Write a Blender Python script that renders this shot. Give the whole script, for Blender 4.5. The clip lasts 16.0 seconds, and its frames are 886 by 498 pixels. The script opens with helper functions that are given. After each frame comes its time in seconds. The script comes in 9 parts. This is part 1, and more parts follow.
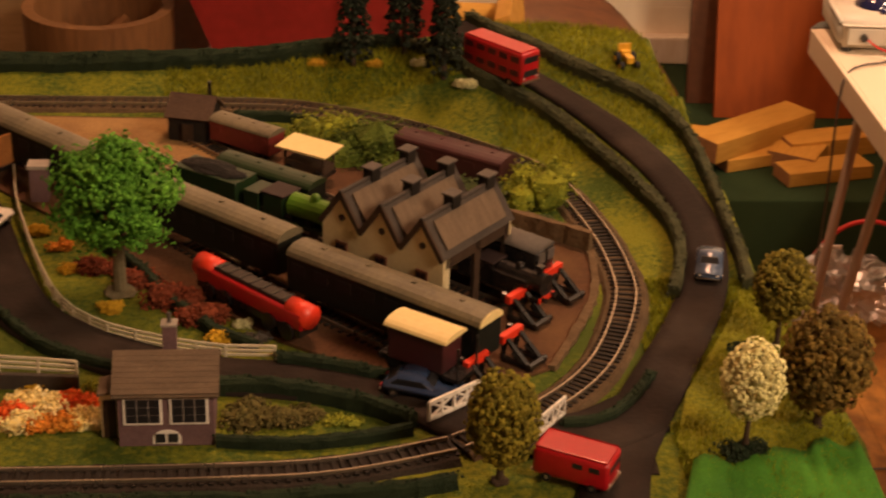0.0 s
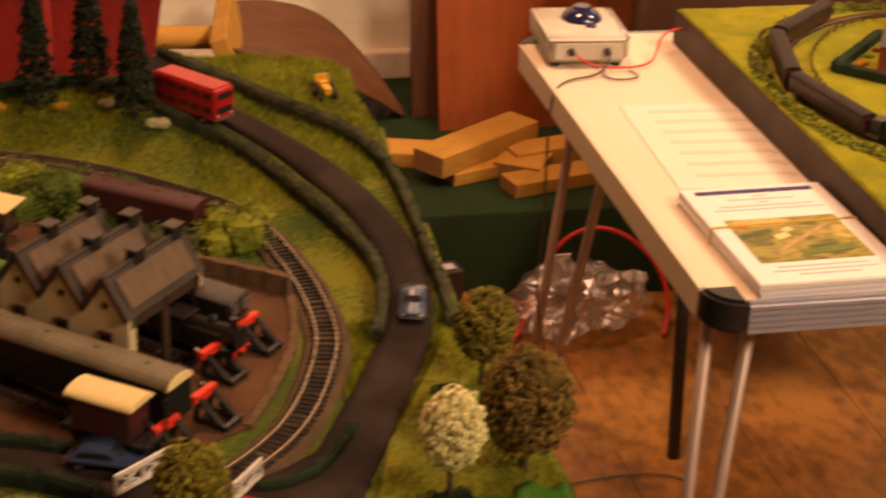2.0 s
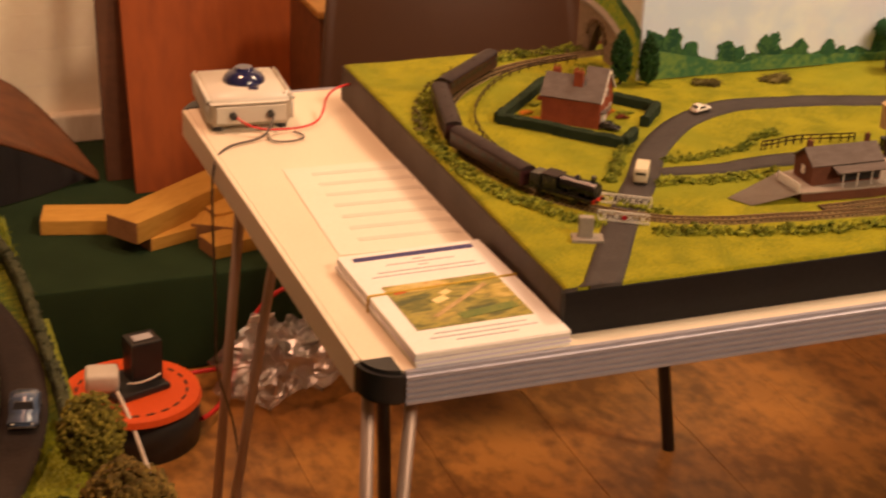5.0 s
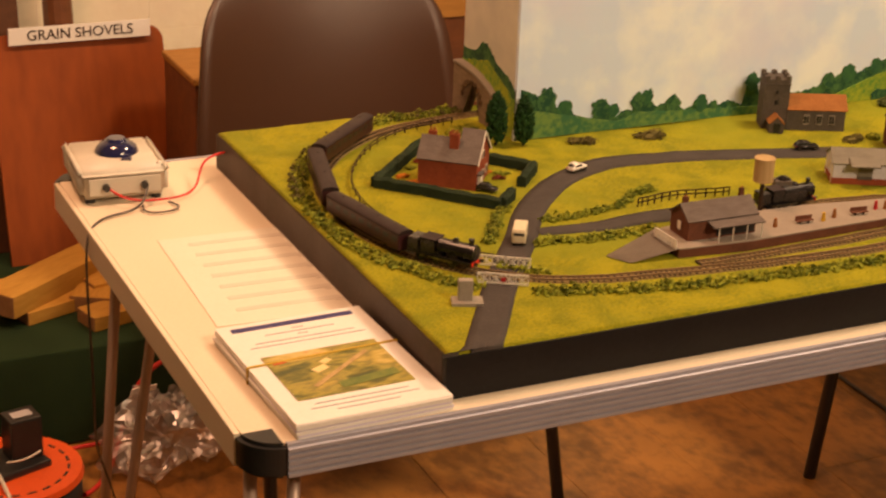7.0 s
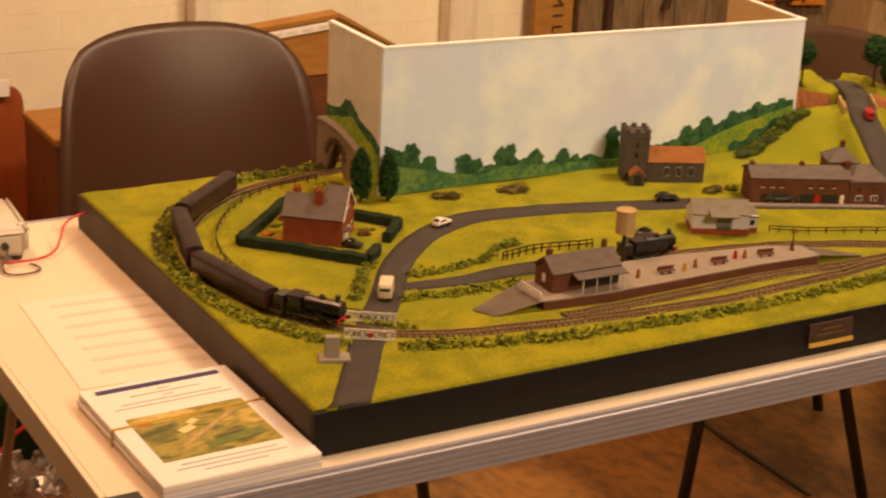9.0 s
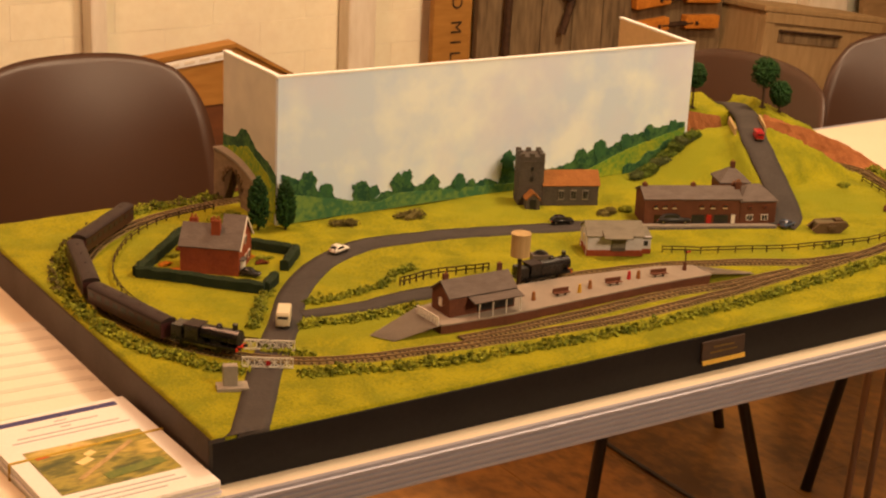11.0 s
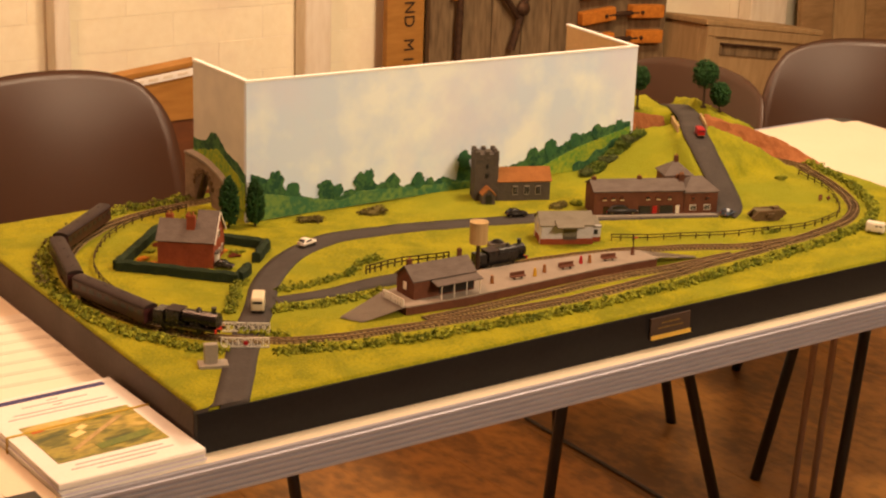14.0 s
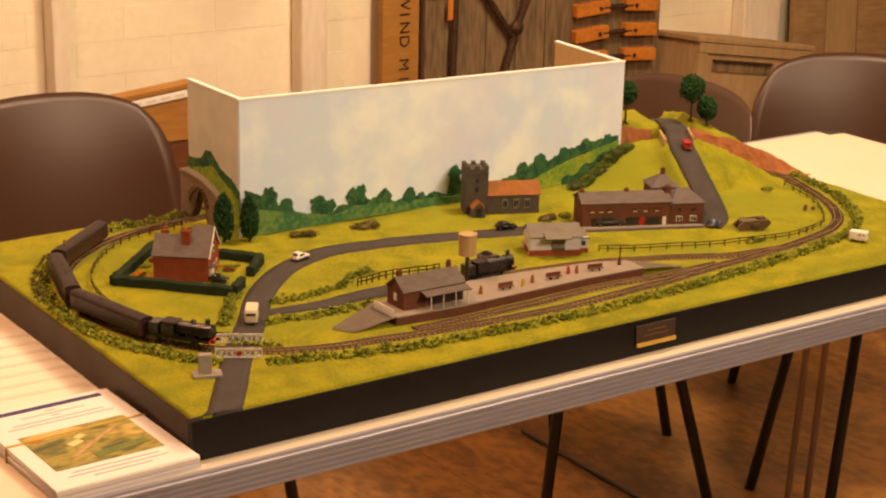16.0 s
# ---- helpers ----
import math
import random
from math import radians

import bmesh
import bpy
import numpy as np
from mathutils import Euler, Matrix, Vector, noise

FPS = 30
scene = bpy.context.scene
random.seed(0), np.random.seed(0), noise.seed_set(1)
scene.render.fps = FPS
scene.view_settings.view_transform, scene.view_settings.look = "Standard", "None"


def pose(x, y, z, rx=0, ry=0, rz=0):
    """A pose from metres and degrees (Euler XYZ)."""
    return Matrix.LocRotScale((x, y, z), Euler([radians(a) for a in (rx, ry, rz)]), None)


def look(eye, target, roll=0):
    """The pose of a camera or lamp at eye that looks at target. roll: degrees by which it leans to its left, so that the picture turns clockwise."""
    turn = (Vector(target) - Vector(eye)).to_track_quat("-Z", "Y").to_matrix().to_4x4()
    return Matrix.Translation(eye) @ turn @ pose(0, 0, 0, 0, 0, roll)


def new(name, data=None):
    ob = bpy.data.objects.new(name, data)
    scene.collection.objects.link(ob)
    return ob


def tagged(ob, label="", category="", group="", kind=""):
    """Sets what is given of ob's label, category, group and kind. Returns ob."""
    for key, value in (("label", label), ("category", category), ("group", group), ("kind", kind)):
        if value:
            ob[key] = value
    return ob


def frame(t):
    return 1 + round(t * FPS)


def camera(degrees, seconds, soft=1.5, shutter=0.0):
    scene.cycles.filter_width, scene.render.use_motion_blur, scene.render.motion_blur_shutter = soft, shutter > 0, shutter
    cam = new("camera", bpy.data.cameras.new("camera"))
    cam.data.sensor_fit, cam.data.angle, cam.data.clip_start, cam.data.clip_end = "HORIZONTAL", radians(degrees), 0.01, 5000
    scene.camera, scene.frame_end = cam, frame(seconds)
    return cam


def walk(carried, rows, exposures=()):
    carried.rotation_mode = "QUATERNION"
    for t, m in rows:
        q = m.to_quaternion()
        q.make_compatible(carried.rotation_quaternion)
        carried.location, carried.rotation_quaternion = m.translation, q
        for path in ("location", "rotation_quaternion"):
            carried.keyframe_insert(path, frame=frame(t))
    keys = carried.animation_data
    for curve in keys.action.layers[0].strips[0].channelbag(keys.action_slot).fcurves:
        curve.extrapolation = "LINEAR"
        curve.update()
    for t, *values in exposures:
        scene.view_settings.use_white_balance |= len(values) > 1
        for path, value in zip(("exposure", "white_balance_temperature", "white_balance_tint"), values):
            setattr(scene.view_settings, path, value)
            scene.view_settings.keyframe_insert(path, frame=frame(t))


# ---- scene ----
cam = camera(28.6, 16.0, soft=2.2, shutter=0.8)
PATH = [
    (0, (-0.792, -1.362, 1.446), (-0.664, 0.424, 0.555), 2.0),
    (0.5, (-0.801, -1.354, 1.446), (-0.596, 0.427, 0.558), 2.2),
    (1, (-0.793, -1.337, 1.446), (-0.498, 0.428, 0.553), 2.2),
    (1.5, (-0.772, -1.328, 1.447), (-0.419, 0.431, 0.562), 2.4),
    (2, (-0.741, -1.308, 1.449), (-0.334, 0.445, 0.576), 2.6),
    (2.5, (-0.706, -1.288, 1.451), (-0.243, 0.454, 0.585), 2.9),
    (3, (-0.672, -1.273, 1.451), (-0.177, 0.463, 0.591), 3.1),
    (3.5, (-0.65, -1.268, 1.453), (-0.117, 0.46, 0.598), 3.0),
    (4, (-0.64, -1.268, 1.455), (-0.063, 0.45, 0.61), 2.9),
    (4.5, (-0.634, -1.272, 1.457), (-0.013, 0.435, 0.621), 2.3),
    (5, (-0.625, -1.266, 1.457), (0.05, 0.427, 0.634), 2.5),
    (5.2, (-0.623, -1.263, 1.458), (0.073, 0.425, 0.641), 2.6),
    (7.5, (-0.611, -1.255, 1.459), (0.222, 0.406, 0.72), 2.4),
    (8, (-0.613, -1.254, 1.46), (0.259, 0.394, 0.738), 2.8),
    (8.5, (-0.611, -1.254, 1.459), (0.297, 0.382, 0.752), 2.8),
    (9, (-0.61, -1.259, 1.458), (0.335, 0.363, 0.769), 2.8),
    (9.5, (-0.609, -1.26, 1.459), (0.369, 0.348, 0.782), 2.9),
    (10, (-0.606, -1.263, 1.46), (0.404, 0.33, 0.795), 2.9),
    (12.5, (-0.624, -1.305, 1.466), (0.447, 0.26, 0.83), 2.5),
    (13, (-0.652, -1.319, 1.453), (0.437, 0.238, 0.831), 2.5),
    (13.5, (-0.675, -1.357, 1.46), (0.41, 0.203, 0.836), 2.2),
    (14, (-0.689, -1.382, 1.455), (0.402, 0.175, 0.836), 2.0),
    (14.5, (-0.694, -1.401, 1.458), (0.376, 0.169, 0.831), 1.7),
    (15, (-0.696, -1.416, 1.462), (0.381, 0.153, 0.845), 1.5),
    (15.5, (-0.7, -1.422, 1.46), (0.385, 0.145, 0.853), 1.6),
    (16, (-0.7, -1.429, 1.457), (0.391, 0.138, 0.862), 1.3),
]
walk(cam, [(t, look(eye, target, roll)) for t, eye, target, roll in PATH], ((0, 0.06, 6520, 15), (2, 0.09, 6480, 16), (5, -0.08, 6450, 16), (7.5, -0.06, 6550, 11), (8.5, -0.1, 6600, 11), (10, -0.16, 6800, 10), (12.5, 0.02, 6600, 10), (16, 0.06, 6450, 10)))

# ---------------------------------------------------------------- light
world = bpy.data.worlds.new("hall_world")
scene.world = world
world.use_nodes = True
bg = world.node_tree.nodes["Background"]
bg.inputs["Color"].default_value = (1.0, 0.62, 0.33, 1)
bg.inputs["Strength"].default_value = 0.02


def area_lamp(name, at, target, size, size_y, watts, colour):
    data = bpy.data.lights.new(name, "AREA")
    data.shape, data.size, data.size_y, data.energy, data.color = "RECTANGLE", size, size_y, watts, colour
    ob = new(name, data)
    ob.matrix_world = look(at, target)
    return ob


WARM = (1.0, 0.70, 0.44)
AMBER = (1.0, 0.50, 0.27)
area_lamp("ceiling_lamp_back", (1.36, 0.26, 2.75), (1.30, 1.95, 0.7), 0.4, 0.4, 51, WARM)
area_lamp("ceiling_lamp_middle", (-0.50, 0.62, 2.75), (-0.42, 1.15, 0.1), 0.4, 0.4, 35, AMBER)
area_lamp("ceiling_lamp_front", (0.95, -2.2, 2.75), (0.55, 0.6, 0.5), 0.8, 0.8, 96, WARM)


# ---------------------------------------------------------------- materials
def surface(name, a, b=None, rough=0.6, metal=0.0, scale=30.0, fine=220.0, bump=0.0, bump_scale=250.0, spread=0.5, per_object=0.0, stretch=None, coat=0.0, dark=None, dark_scale=5.0, dark_range=(0.5, 0.68), world_space=False):
    m = bpy.data.materials.new(name)
    m.use_nodes = True
    nt = m.node_tree
    n, ln = nt.nodes, nt.links
    bs = n["Principled BSDF"]
    bs.inputs["Roughness"].default_value = rough
    bs.inputs["Metallic"].default_value = metal
    bs.inputs["Specular IOR Level"].default_value = 0.5 if rough < 0.5 else 0.22
    bs.inputs["Coat Weight"].default_value = coat
    b = b or tuple(v * 0.72 for v in a)
    tc = n.new("ShaderNodeTexCoord")
    src = n.new("ShaderNodeNewGeometry").outputs["Position"] if world_space else tc.outputs["Object"]
    if stretch:
        mp = n.new("ShaderNodeMapping")
        mp.inputs["Scale"].default_value = stretch
        ln.new(src, mp.inputs["Vector"])
        src = mp.outputs["Vector"]

    def noise_node(s, detail=4.0):
        t = n.new("ShaderNodeTexNoise")
        t.inputs["Scale"].default_value = s
        t.inputs["Detail"].default_value = detail
        ln.new(src, t.inputs["Vector"])
        return t

    big, small = noise_node(scale), noise_node(fine)
    add = n.new("ShaderNodeMath")
    add.operation = "ADD"
    ln.new(big.outputs["Fac"], add.inputs[0])
    ln.new(small.outputs["Fac"], add.inputs[1])
    ramp = n.new("ShaderNodeMapRange")
    ramp.inputs["From Min"].default_value = 1.0 - 0.28 / max(spread, 0.05) * 0.5
    ramp.inputs["From Max"].default_value = 1.0 + 0.28 / max(spread, 0.05) * 0.5
    ln.new(add.outputs[0], ramp.inputs["Value"])
    mix = n.new("ShaderNodeMix")
    mix.data_type = "RGBA"
    mix.inputs["A"].default_value = (*a, 1)
    mix.inputs["B"].default_value = (*b, 1)
    ln.new(ramp.outputs["Result"], mix.inputs["Factor"])
    out = mix.outputs["Result"]
    if dark:
        d = noise_node(dark_scale, 5.0)
        dr = n.new("ShaderNodeMapRange")
        dr.inputs["From Min"].default_value, dr.inputs["From Max"].default_value = dark_range
        ln.new(d.outputs["Fac"], dr.inputs["Value"])
        mx = n.new("ShaderNodeMix")
        mx.data_type = "RGBA"
        ln.new(dr.outputs["Result"], mx.inputs["Factor"])
        ln.new(out, mx.inputs["A"])
        mx.inputs["B"].default_value = (*dark, 1)
        out = mx.outputs["Result"]
    if per_object:
        info = n.new("ShaderNodeObjectInfo")
        mr = n.new("ShaderNodeMapRange")
        mr.inputs["To Min"].default_value, mr.inputs["To Max"].default_value = 1 - per_object, 1 + per_object
        ln.new(info.outputs["Random"], mr.inputs["Value"])
        hsv = n.new("ShaderNodeHueSaturation")
        ln.new(mr.outputs["Result"], hsv.inputs["Value"])
        ln.new(out, hsv.inputs["Color"])
        out = hsv.outputs["Color"]
    ln.new(out, bs.inputs["Base Color"])
    if bump:
        bn = noise_node(bump_scale, 3.0)
        bp = n.new("ShaderNodeBump")
        bp.inputs["Strength"].default_value = bump
        bp.inputs["Distance"].default_value = 0.002
        ln.new(bn.outputs["Fac"], bp.inputs["Height"])
        ln.new(bp.outputs["Normal"], bs.inputs["Normal"])
    rr = n.new("ShaderNodeMapRange")
    rr.inputs["To Min"].default_value, rr.inputs["To Max"].default_value = max(rough - 0.08, 0.03), min(rough + 0.1, 1)
    ln.new(big.outputs["Fac"], rr.inputs["Value"])
    ln.new(rr.outputs["Result"], bs.inputs["Roughness"])
    return m


def island_tint(m, amount):
    """Lets joined leaves differ in tone, island by island."""
    nt = m.node_tree
    bs = nt.nodes["Principled BSDF"]
    link = bs.inputs["Base Color"].links[0]
    geo = nt.nodes.new("ShaderNodeNewGeometry")
    mr = nt.nodes.new("ShaderNodeMapRange")
    mr.inputs["To Min"].default_value, mr.inputs["To Max"].default_value = 1 - amount, 1 + amount
    hsv = nt.nodes.new("ShaderNodeHueSaturation")
    nt.links.new(geo.outputs["Random Per Island"], mr.inputs["Value"])
    nt.links.new(mr.outputs["Result"], hsv.inputs["Value"])
    nt.links.new(link.from_socket, hsv.inputs["Color"])
    nt.links.new(hsv.outputs["Color"], bs.inputs["Base Color"])
    return m


floor_wood = surface("worn_floor_wood", (0.40, 0.18, 0.037), (0.18, 0.078, 0.017), 0.40, scale=6, fine=42, spread=0.85, world_space=True, bump=0.4, bump_scale=60, per_object=0.04, stretch=(1.0, 0.6, 1.0), dark=(0.05, 0.024, 0.012), dark_scale=3.4, dark_range=(0.47, 0.84))
white_brick = surface("white_painted_brick", (0.87, 0.82, 0.63), (0.82, 0.755, 0.56), 0.6, scale=5, fine=60, bump=1.0, bump_scale=24, per_object=0.008, world_space=True, dark=(0.76, 0.67, 0.53), dark_scale=3)
mortar = surface("painted_mortar", (0.84, 0.78, 0.66), (0.79, 0.72, 0.60), 0.7, scale=12, fine=120, bump=0.4)
white_post = surface("white_painted_timber", (0.78, 0.72, 0.60), (0.66, 0.58, 0.45), 0.5, scale=12, fine=90, bump=0.2, stretch=(1, 1, 0.2))
plaster = surface("old_plaster", (0.6, 0.52, 0.42), (0.5, 0.43, 0.34), 0.9, scale=3, fine=40)
green_felt = surface("green_felt", (0.02, 0.042, 0.014), (0.013, 0.028, 0.010), 0.95, scale=10, fine=500, bump=0.5, bump_scale=900)
bright_cloth = surface("bright_green_cloth", (0.055, 0.20, 0.014), (0.022, 0.095, 0.009), 0.9, scale=14, fine=600, bump=0.3, bump_scale=900)
board_orange = surface("orange_brown_hardboard", (0.275, 0.062, 0.008), (0.19, 0.040, 0.005), 0.62, scale=4, fine=40, bump=0.06, stretch=(1, 1, 0.3))
board_dark = surface("dark_plywood", (0.11, 0.045, 0.02), (0.07, 0.03, 0.014), 0.55, scale=6, fine=60)
pine = surface("sawn_pine", (0.60, 0.33, 0.065), (0.47, 0.24, 0.04), 0.6, scale=18, fine=160, bump=0.15, stretch=(0.2, 1, 1), per_object=0.12)
pine_end = surface("pine_end_grain", (0.36, 0.19, 0.08), (0.27, 0.14, 0.06), 0.75, scale=40, fine=260, per_object=0.1)
scoop_black = surface("near_black_scoop_wood", (0.011, 0.007, 0.006), (0.007, 0.005, 0.0045), 0.6, scale=8, fine=60, bump=0.1)
scoop_wood = surface("bent_scoop_wood", (0.17, 0.06, 0.02), (0.085, 0.03, 0.012), 0.45, scale=5, fine=50, bump=0.1, stretch=(0.3, 1, 1), coat=0.2)
old_wood = surface("grey_old_timber", (0.28, 0.195, 0.105), (0.10, 0.066, 0.036), 0.8, scale=9, fine=90, bump=0.5, bump_scale=120, stretch=(1, 1, 0.15), per_object=0.15)
box_wood = surface("box_timber", (0.34, 0.215, 0.10), (0.22, 0.135, 0.06), 0.7, scale=8, fine=90, bump=0.3, stretch=(0.2, 1, 1), per_object=0.1)
box_orange = surface("orange_brown_timber", (0.42, 0.21, 0.05), (0.30, 0.14, 0.03), 0.6, scale=8, fine=90, bump=0.2, stretch=(0.2, 1, 1))
tub_wood = surface("tub_timber", (0.19, 0.092, 0.033), (0.11, 0.052, 0.02), 0.6, scale=8, fine=90, bump=0.2, stretch=(1, 1, 0.2))
chest_wood = surface("sandy_weathered_timber", (0.42, 0.285, 0.14), (0.30, 0.195, 0.09), 0.75, scale=6, fine=80, bump=0.3, stretch=(1, 1, 0.2))
rust_iron = surface("rusty_iron", (0.11, 0.06, 0.035), (0.05, 0.03, 0.02), 0.6, 0.6, scale=25, fine=140, bump=0.4)
orange_paint = surface("worn_orange_paint", (0.64, 0.24, 0.035), (0.42, 0.14, 0.02), 0.55, scale=20, fine=120, bump=0.2)
red_paint = surface("dull_red_paint", (0.42, 0.042, 0.034), (0.32, 0.03, 0.025), 0.45, scale=6, fine=60, bump=0.1)
grey_paint = surface("grey_paint", (0.46, 0.43, 0.42), (0.36, 0.34, 0.33), 0.6, scale=8, fine=70)
chair_plastic = surface("brown_chair_plastic", (0.062, 0.026, 0.012), (0.050, 0.021, 0.010), 0.36, scale=4, fine=700, bump=0.12, bump_scale=1400)
black_tube = surface("black_enamelled_tube", (0.012, 0.011, 0.011), (0.02, 0.018, 0.017), 0.35, scale=30, fine=200)
black_plastic = surface("black_plastic", (0.014, 0.014, 0.015), (0.022, 0.021, 0.02), 0.4, scale=40, fine=300)
aluminium = surface("brushed_aluminium", (0.46, 0.46, 0.53), (0.38, 0.38, 0.45), 0.5, 0.5, scale=12, fine=300, stretch=(0.1, 1, 1))
leg_metal = surface("anodised_leg", (0.50, 0.38, 0.31), (0.40, 0.30, 0.245), 0.45, 0.4, scale=20, fine=200, stretch=(1, 1, 0.1))
table_white = surface("cream_laminate", (0.78, 0.68, 0.52), (0.74, 0.63, 0.47), 0.42, scale=6, fine=300, bump=0.04)
paper_white = surface("white_paper", (0.82, 0.80, 0.76), (0.78, 0.75, 0.70), 0.75, scale=10, fine=300)
paper_cream = surface("cream_print_paper", (0.80, 0.74, 0.63), (0.76, 0.70, 0.58), 0.75, scale=10, fine=300)
paper_lilac = surface("lilac_paper_edges", (0.62, 0.58, 0.72), (0.7, 0.66, 0.74), 0.8, scale=10, fine=400, stretch=(0.05, 0.05, 8))
ink_blue = surface("dark_blue_ink", (0.05, 0.045, 0.14), (0.07, 0.06, 0.16), 0.7)
ink_grey = surface("grey_ink", (0.42, 0.40, 0.42), (0.48, 0.46, 0.47), 0.8)
ink_pale = surface("pale_print", (0.66, 0.60, 0.50), (0.70, 0.64, 0.54), 0.8)
rubber_yellow = surface("yellow_elastic", (0.62, 0.42, 0.06), (0.5, 0.33, 0.05), 0.6)


def photo(name, stops, scale):
    """A printed landscape photograph: patches of several colours."""
    m = surface(name, (0.3, 0.3, 0.2), rough=0.45)
    nt = m.node_tree
    t = nt.nodes.new("ShaderNodeTexNoise")
    t.inputs["Scale"].default_value = scale
    t.inputs["Detail"].default_value = 6.0
    tc = nt.nodes.new("ShaderNodeTexCoord")
    mp = nt.nodes.new("ShaderNodeMapping")
    mp.inputs["Scale"].default_value = (0.6, 1.5, 1.0)
    mp.inputs["Rotation"].default_value = (0, 0, -0.5)
    nt.links.new(tc.outputs["Object"], mp.inputs["Vector"])
    nt.links.new(mp.outputs["Vector"], t.inputs["Vector"])
    ramp = nt.nodes.new("ShaderNodeValToRGB")
    ramp.color_ramp.elements[0].position, ramp.color_ramp.elements[0].color = stops[0][0], (*stops[0][1], 1)
    ramp.color_ramp.elements[1].position, ramp.color_ramp.elements[1].color = stops[-1][0], (*stops[-1][1], 1)
    for pos, col in stops[1:-1]:
        ramp.color_ramp.elements.new(pos).color = (*col, 1)
    nt.links.new(t.outputs["Fac"], ramp.inputs["Fac"])
    nt.links.new(ramp.outputs["Color"], nt.nodes["Principled BSDF"].inputs["Base Color"])
    return m


pic_photo = photo("printed_landscape", ((0.32, (0.03, 0.045, 0.012)), (0.42, (0.12, 0.12, 0.015)), (0.49, (0.36, 0.30, 0.05)), (0.54, (0.20, 0.17, 0.035)), (0.60, (0.44, 0.33, 0.06)), (0.66, (0.62, 0.47, 0.16)), (0.74, (0.40, 0.16, 0.04))), 32)
pic_green = surface("picture_green", (0.20, 0.22, 0.05), (0.12, 0.17, 0.045), 0.5, scale=60, fine=220)
pic_tan = surface("picture_tan", (0.52, 0.36, 0.16), (0.38, 0.26, 0.11), 0.5, scale=90, fine=260)
pic_red = surface("picture_red", (0.55, 0.10, 0.03), (0.4, 0.16, 0.04), 0.5, scale=90, fine=260)
black_frame = surface("black_painted_board", (0.007, 0.006, 0.0065), (0.012, 0.011, 0.011), 0.55, scale=14, fine=160, bump=0.08)
brown_frame = surface("dark_brown_painted_edge", (0.065, 0.042, 0.03), (0.046, 0.03, 0.022), 0.5, scale=14, fine=160)
brass = surface("brass_plate", (0.80, 0.52, 0.10), (0.66, 0.42, 0.07), 0.35, 0.35, scale=40, fine=300)
brass_dull = surface("tarnished_brass", (0.26, 0.18, 0.05), (0.18, 0.12, 0.035), 0.5, 0.6)
grey_case = surface("cream_grey_case", (0.60, 0.56, 0.47), (0.56, 0.52, 0.43), 0.4, scale=8, fine=300)
blue_gloss = surface("dark_blue_gloss", (0.012, 0.016, 0.075), (0.01, 0.012, 0.05), 0.12, scale=20, fine=200, coat=0.6)
reel_orange = surface("orange_reel_plastic", (0.75, 0.10, 0.015), (0.66, 0.085, 0.012), 0.4, scale=10, fine=200)
wire_red = surface("red_wire", (0.60, 0.025, 0.02), (0.5, 0.02, 0.016), 0.4)
wire_grey = surface("grey_wire", (0.12, 0.10, 0.09), (0.08, 0.07, 0.06), 0.5)
wire_white = surface("white_cable", (0.7, 0.64, 0.54), (0.64, 0.58, 0.48), 0.45)

# model scenery
grass_n = island_tint(surface("yellow_green_scatter", (0.35, 0.325, 0.010), (0.205, 0.215, 0.009), 0.95, scale=24, fine=380, spread=0.95, bump=0.9, bump_scale=600, dark=(0.25, 0.27, 0.013), dark_scale=8), 0.16)
grass_oo = surface("olive_scatter", (0.165, 0.172, 0.011), (0.05, 0.082, 0.009), 0.95, scale=12, fine=240, spread=0.9, bump=0.9, bump_scale=500, dark=(0.055, 0.08, 0.008), dark_scale=5)
road_n = surface("grey_model_road", (0.066, 0.056, 0.05), (0.048, 0.041, 0.037), 0.85, scale=30, fine=500, bump=0.2)
road_oo = surface("brown_model_road", (0.021, 0.0125, 0.0085), (0.014, 0.009, 0.0065), 0.85, scale=16, fine=500, bump=0.25, dark=(0.036, 0.024, 0.017), dark_scale=14)
ballast_n = surface("brown_ballast", (0.30, 0.215, 0.085), (0.19, 0.135, 0.055), 0.95, scale=60, fine=900, bump=0.8, bump_scale=1400)
ballast_oo = surface("tan_ballast", (0.13, 0.088, 0.045), (0.06, 0.04, 0.022), 0.95, scale=60, fine=600, bump=0.9, bump_scale=800)
ballast_black = surface("dark_ballast", (0.035, 0.026, 0.019), (0.02, 0.015, 0.011), 0.95, scale=60, fine=600, bump=0.9, bump_scale=800)
yard_dirt = surface("russet_yard_dirt", (0.125, 0.058, 0.026), (0.055, 0.026, 0.013), 0.95, scale=24, fine=500, bump=0.8, bump_scale=800, dark=(0.16, 0.085, 0.036), dark_scale=12)
sand_dirt = surface("sandy_yard", (0.36, 0.22, 0.08), (0.20, 0.11, 0.045), 0.95, scale=24, fine=500, bump=0.7, bump_scale=800)
rail_steel = surface("worn_rail", (0.52, 0.44, 0.34), (0.36, 0.30, 0.22), 0.28, 0.85, scale=40, fine=300)
coach_glass = surface("coach_side_window", (0.008, 0.009, 0.009), (0.012, 0.012, 0.011), 0.55, scale=40, fine=300)
coal_black = surface("model_coal", (0.010, 0.009, 0.008), (0.022, 0.02, 0.018), 0.8, scale=90, fine=600, bump=0.8, bump_scale=900)
roof_rust = surface("brown_hut_roof", (0.085, 0.052, 0.034), (0.055, 0.034, 0.023), 0.8, scale=50, fine=500, bump=0.3)
rail_rust = surface("rusty_rail", (0.31, 0.20, 0.10), (0.22, 0.14, 0.07), 0.5, 0.4, scale=40, fine=300)
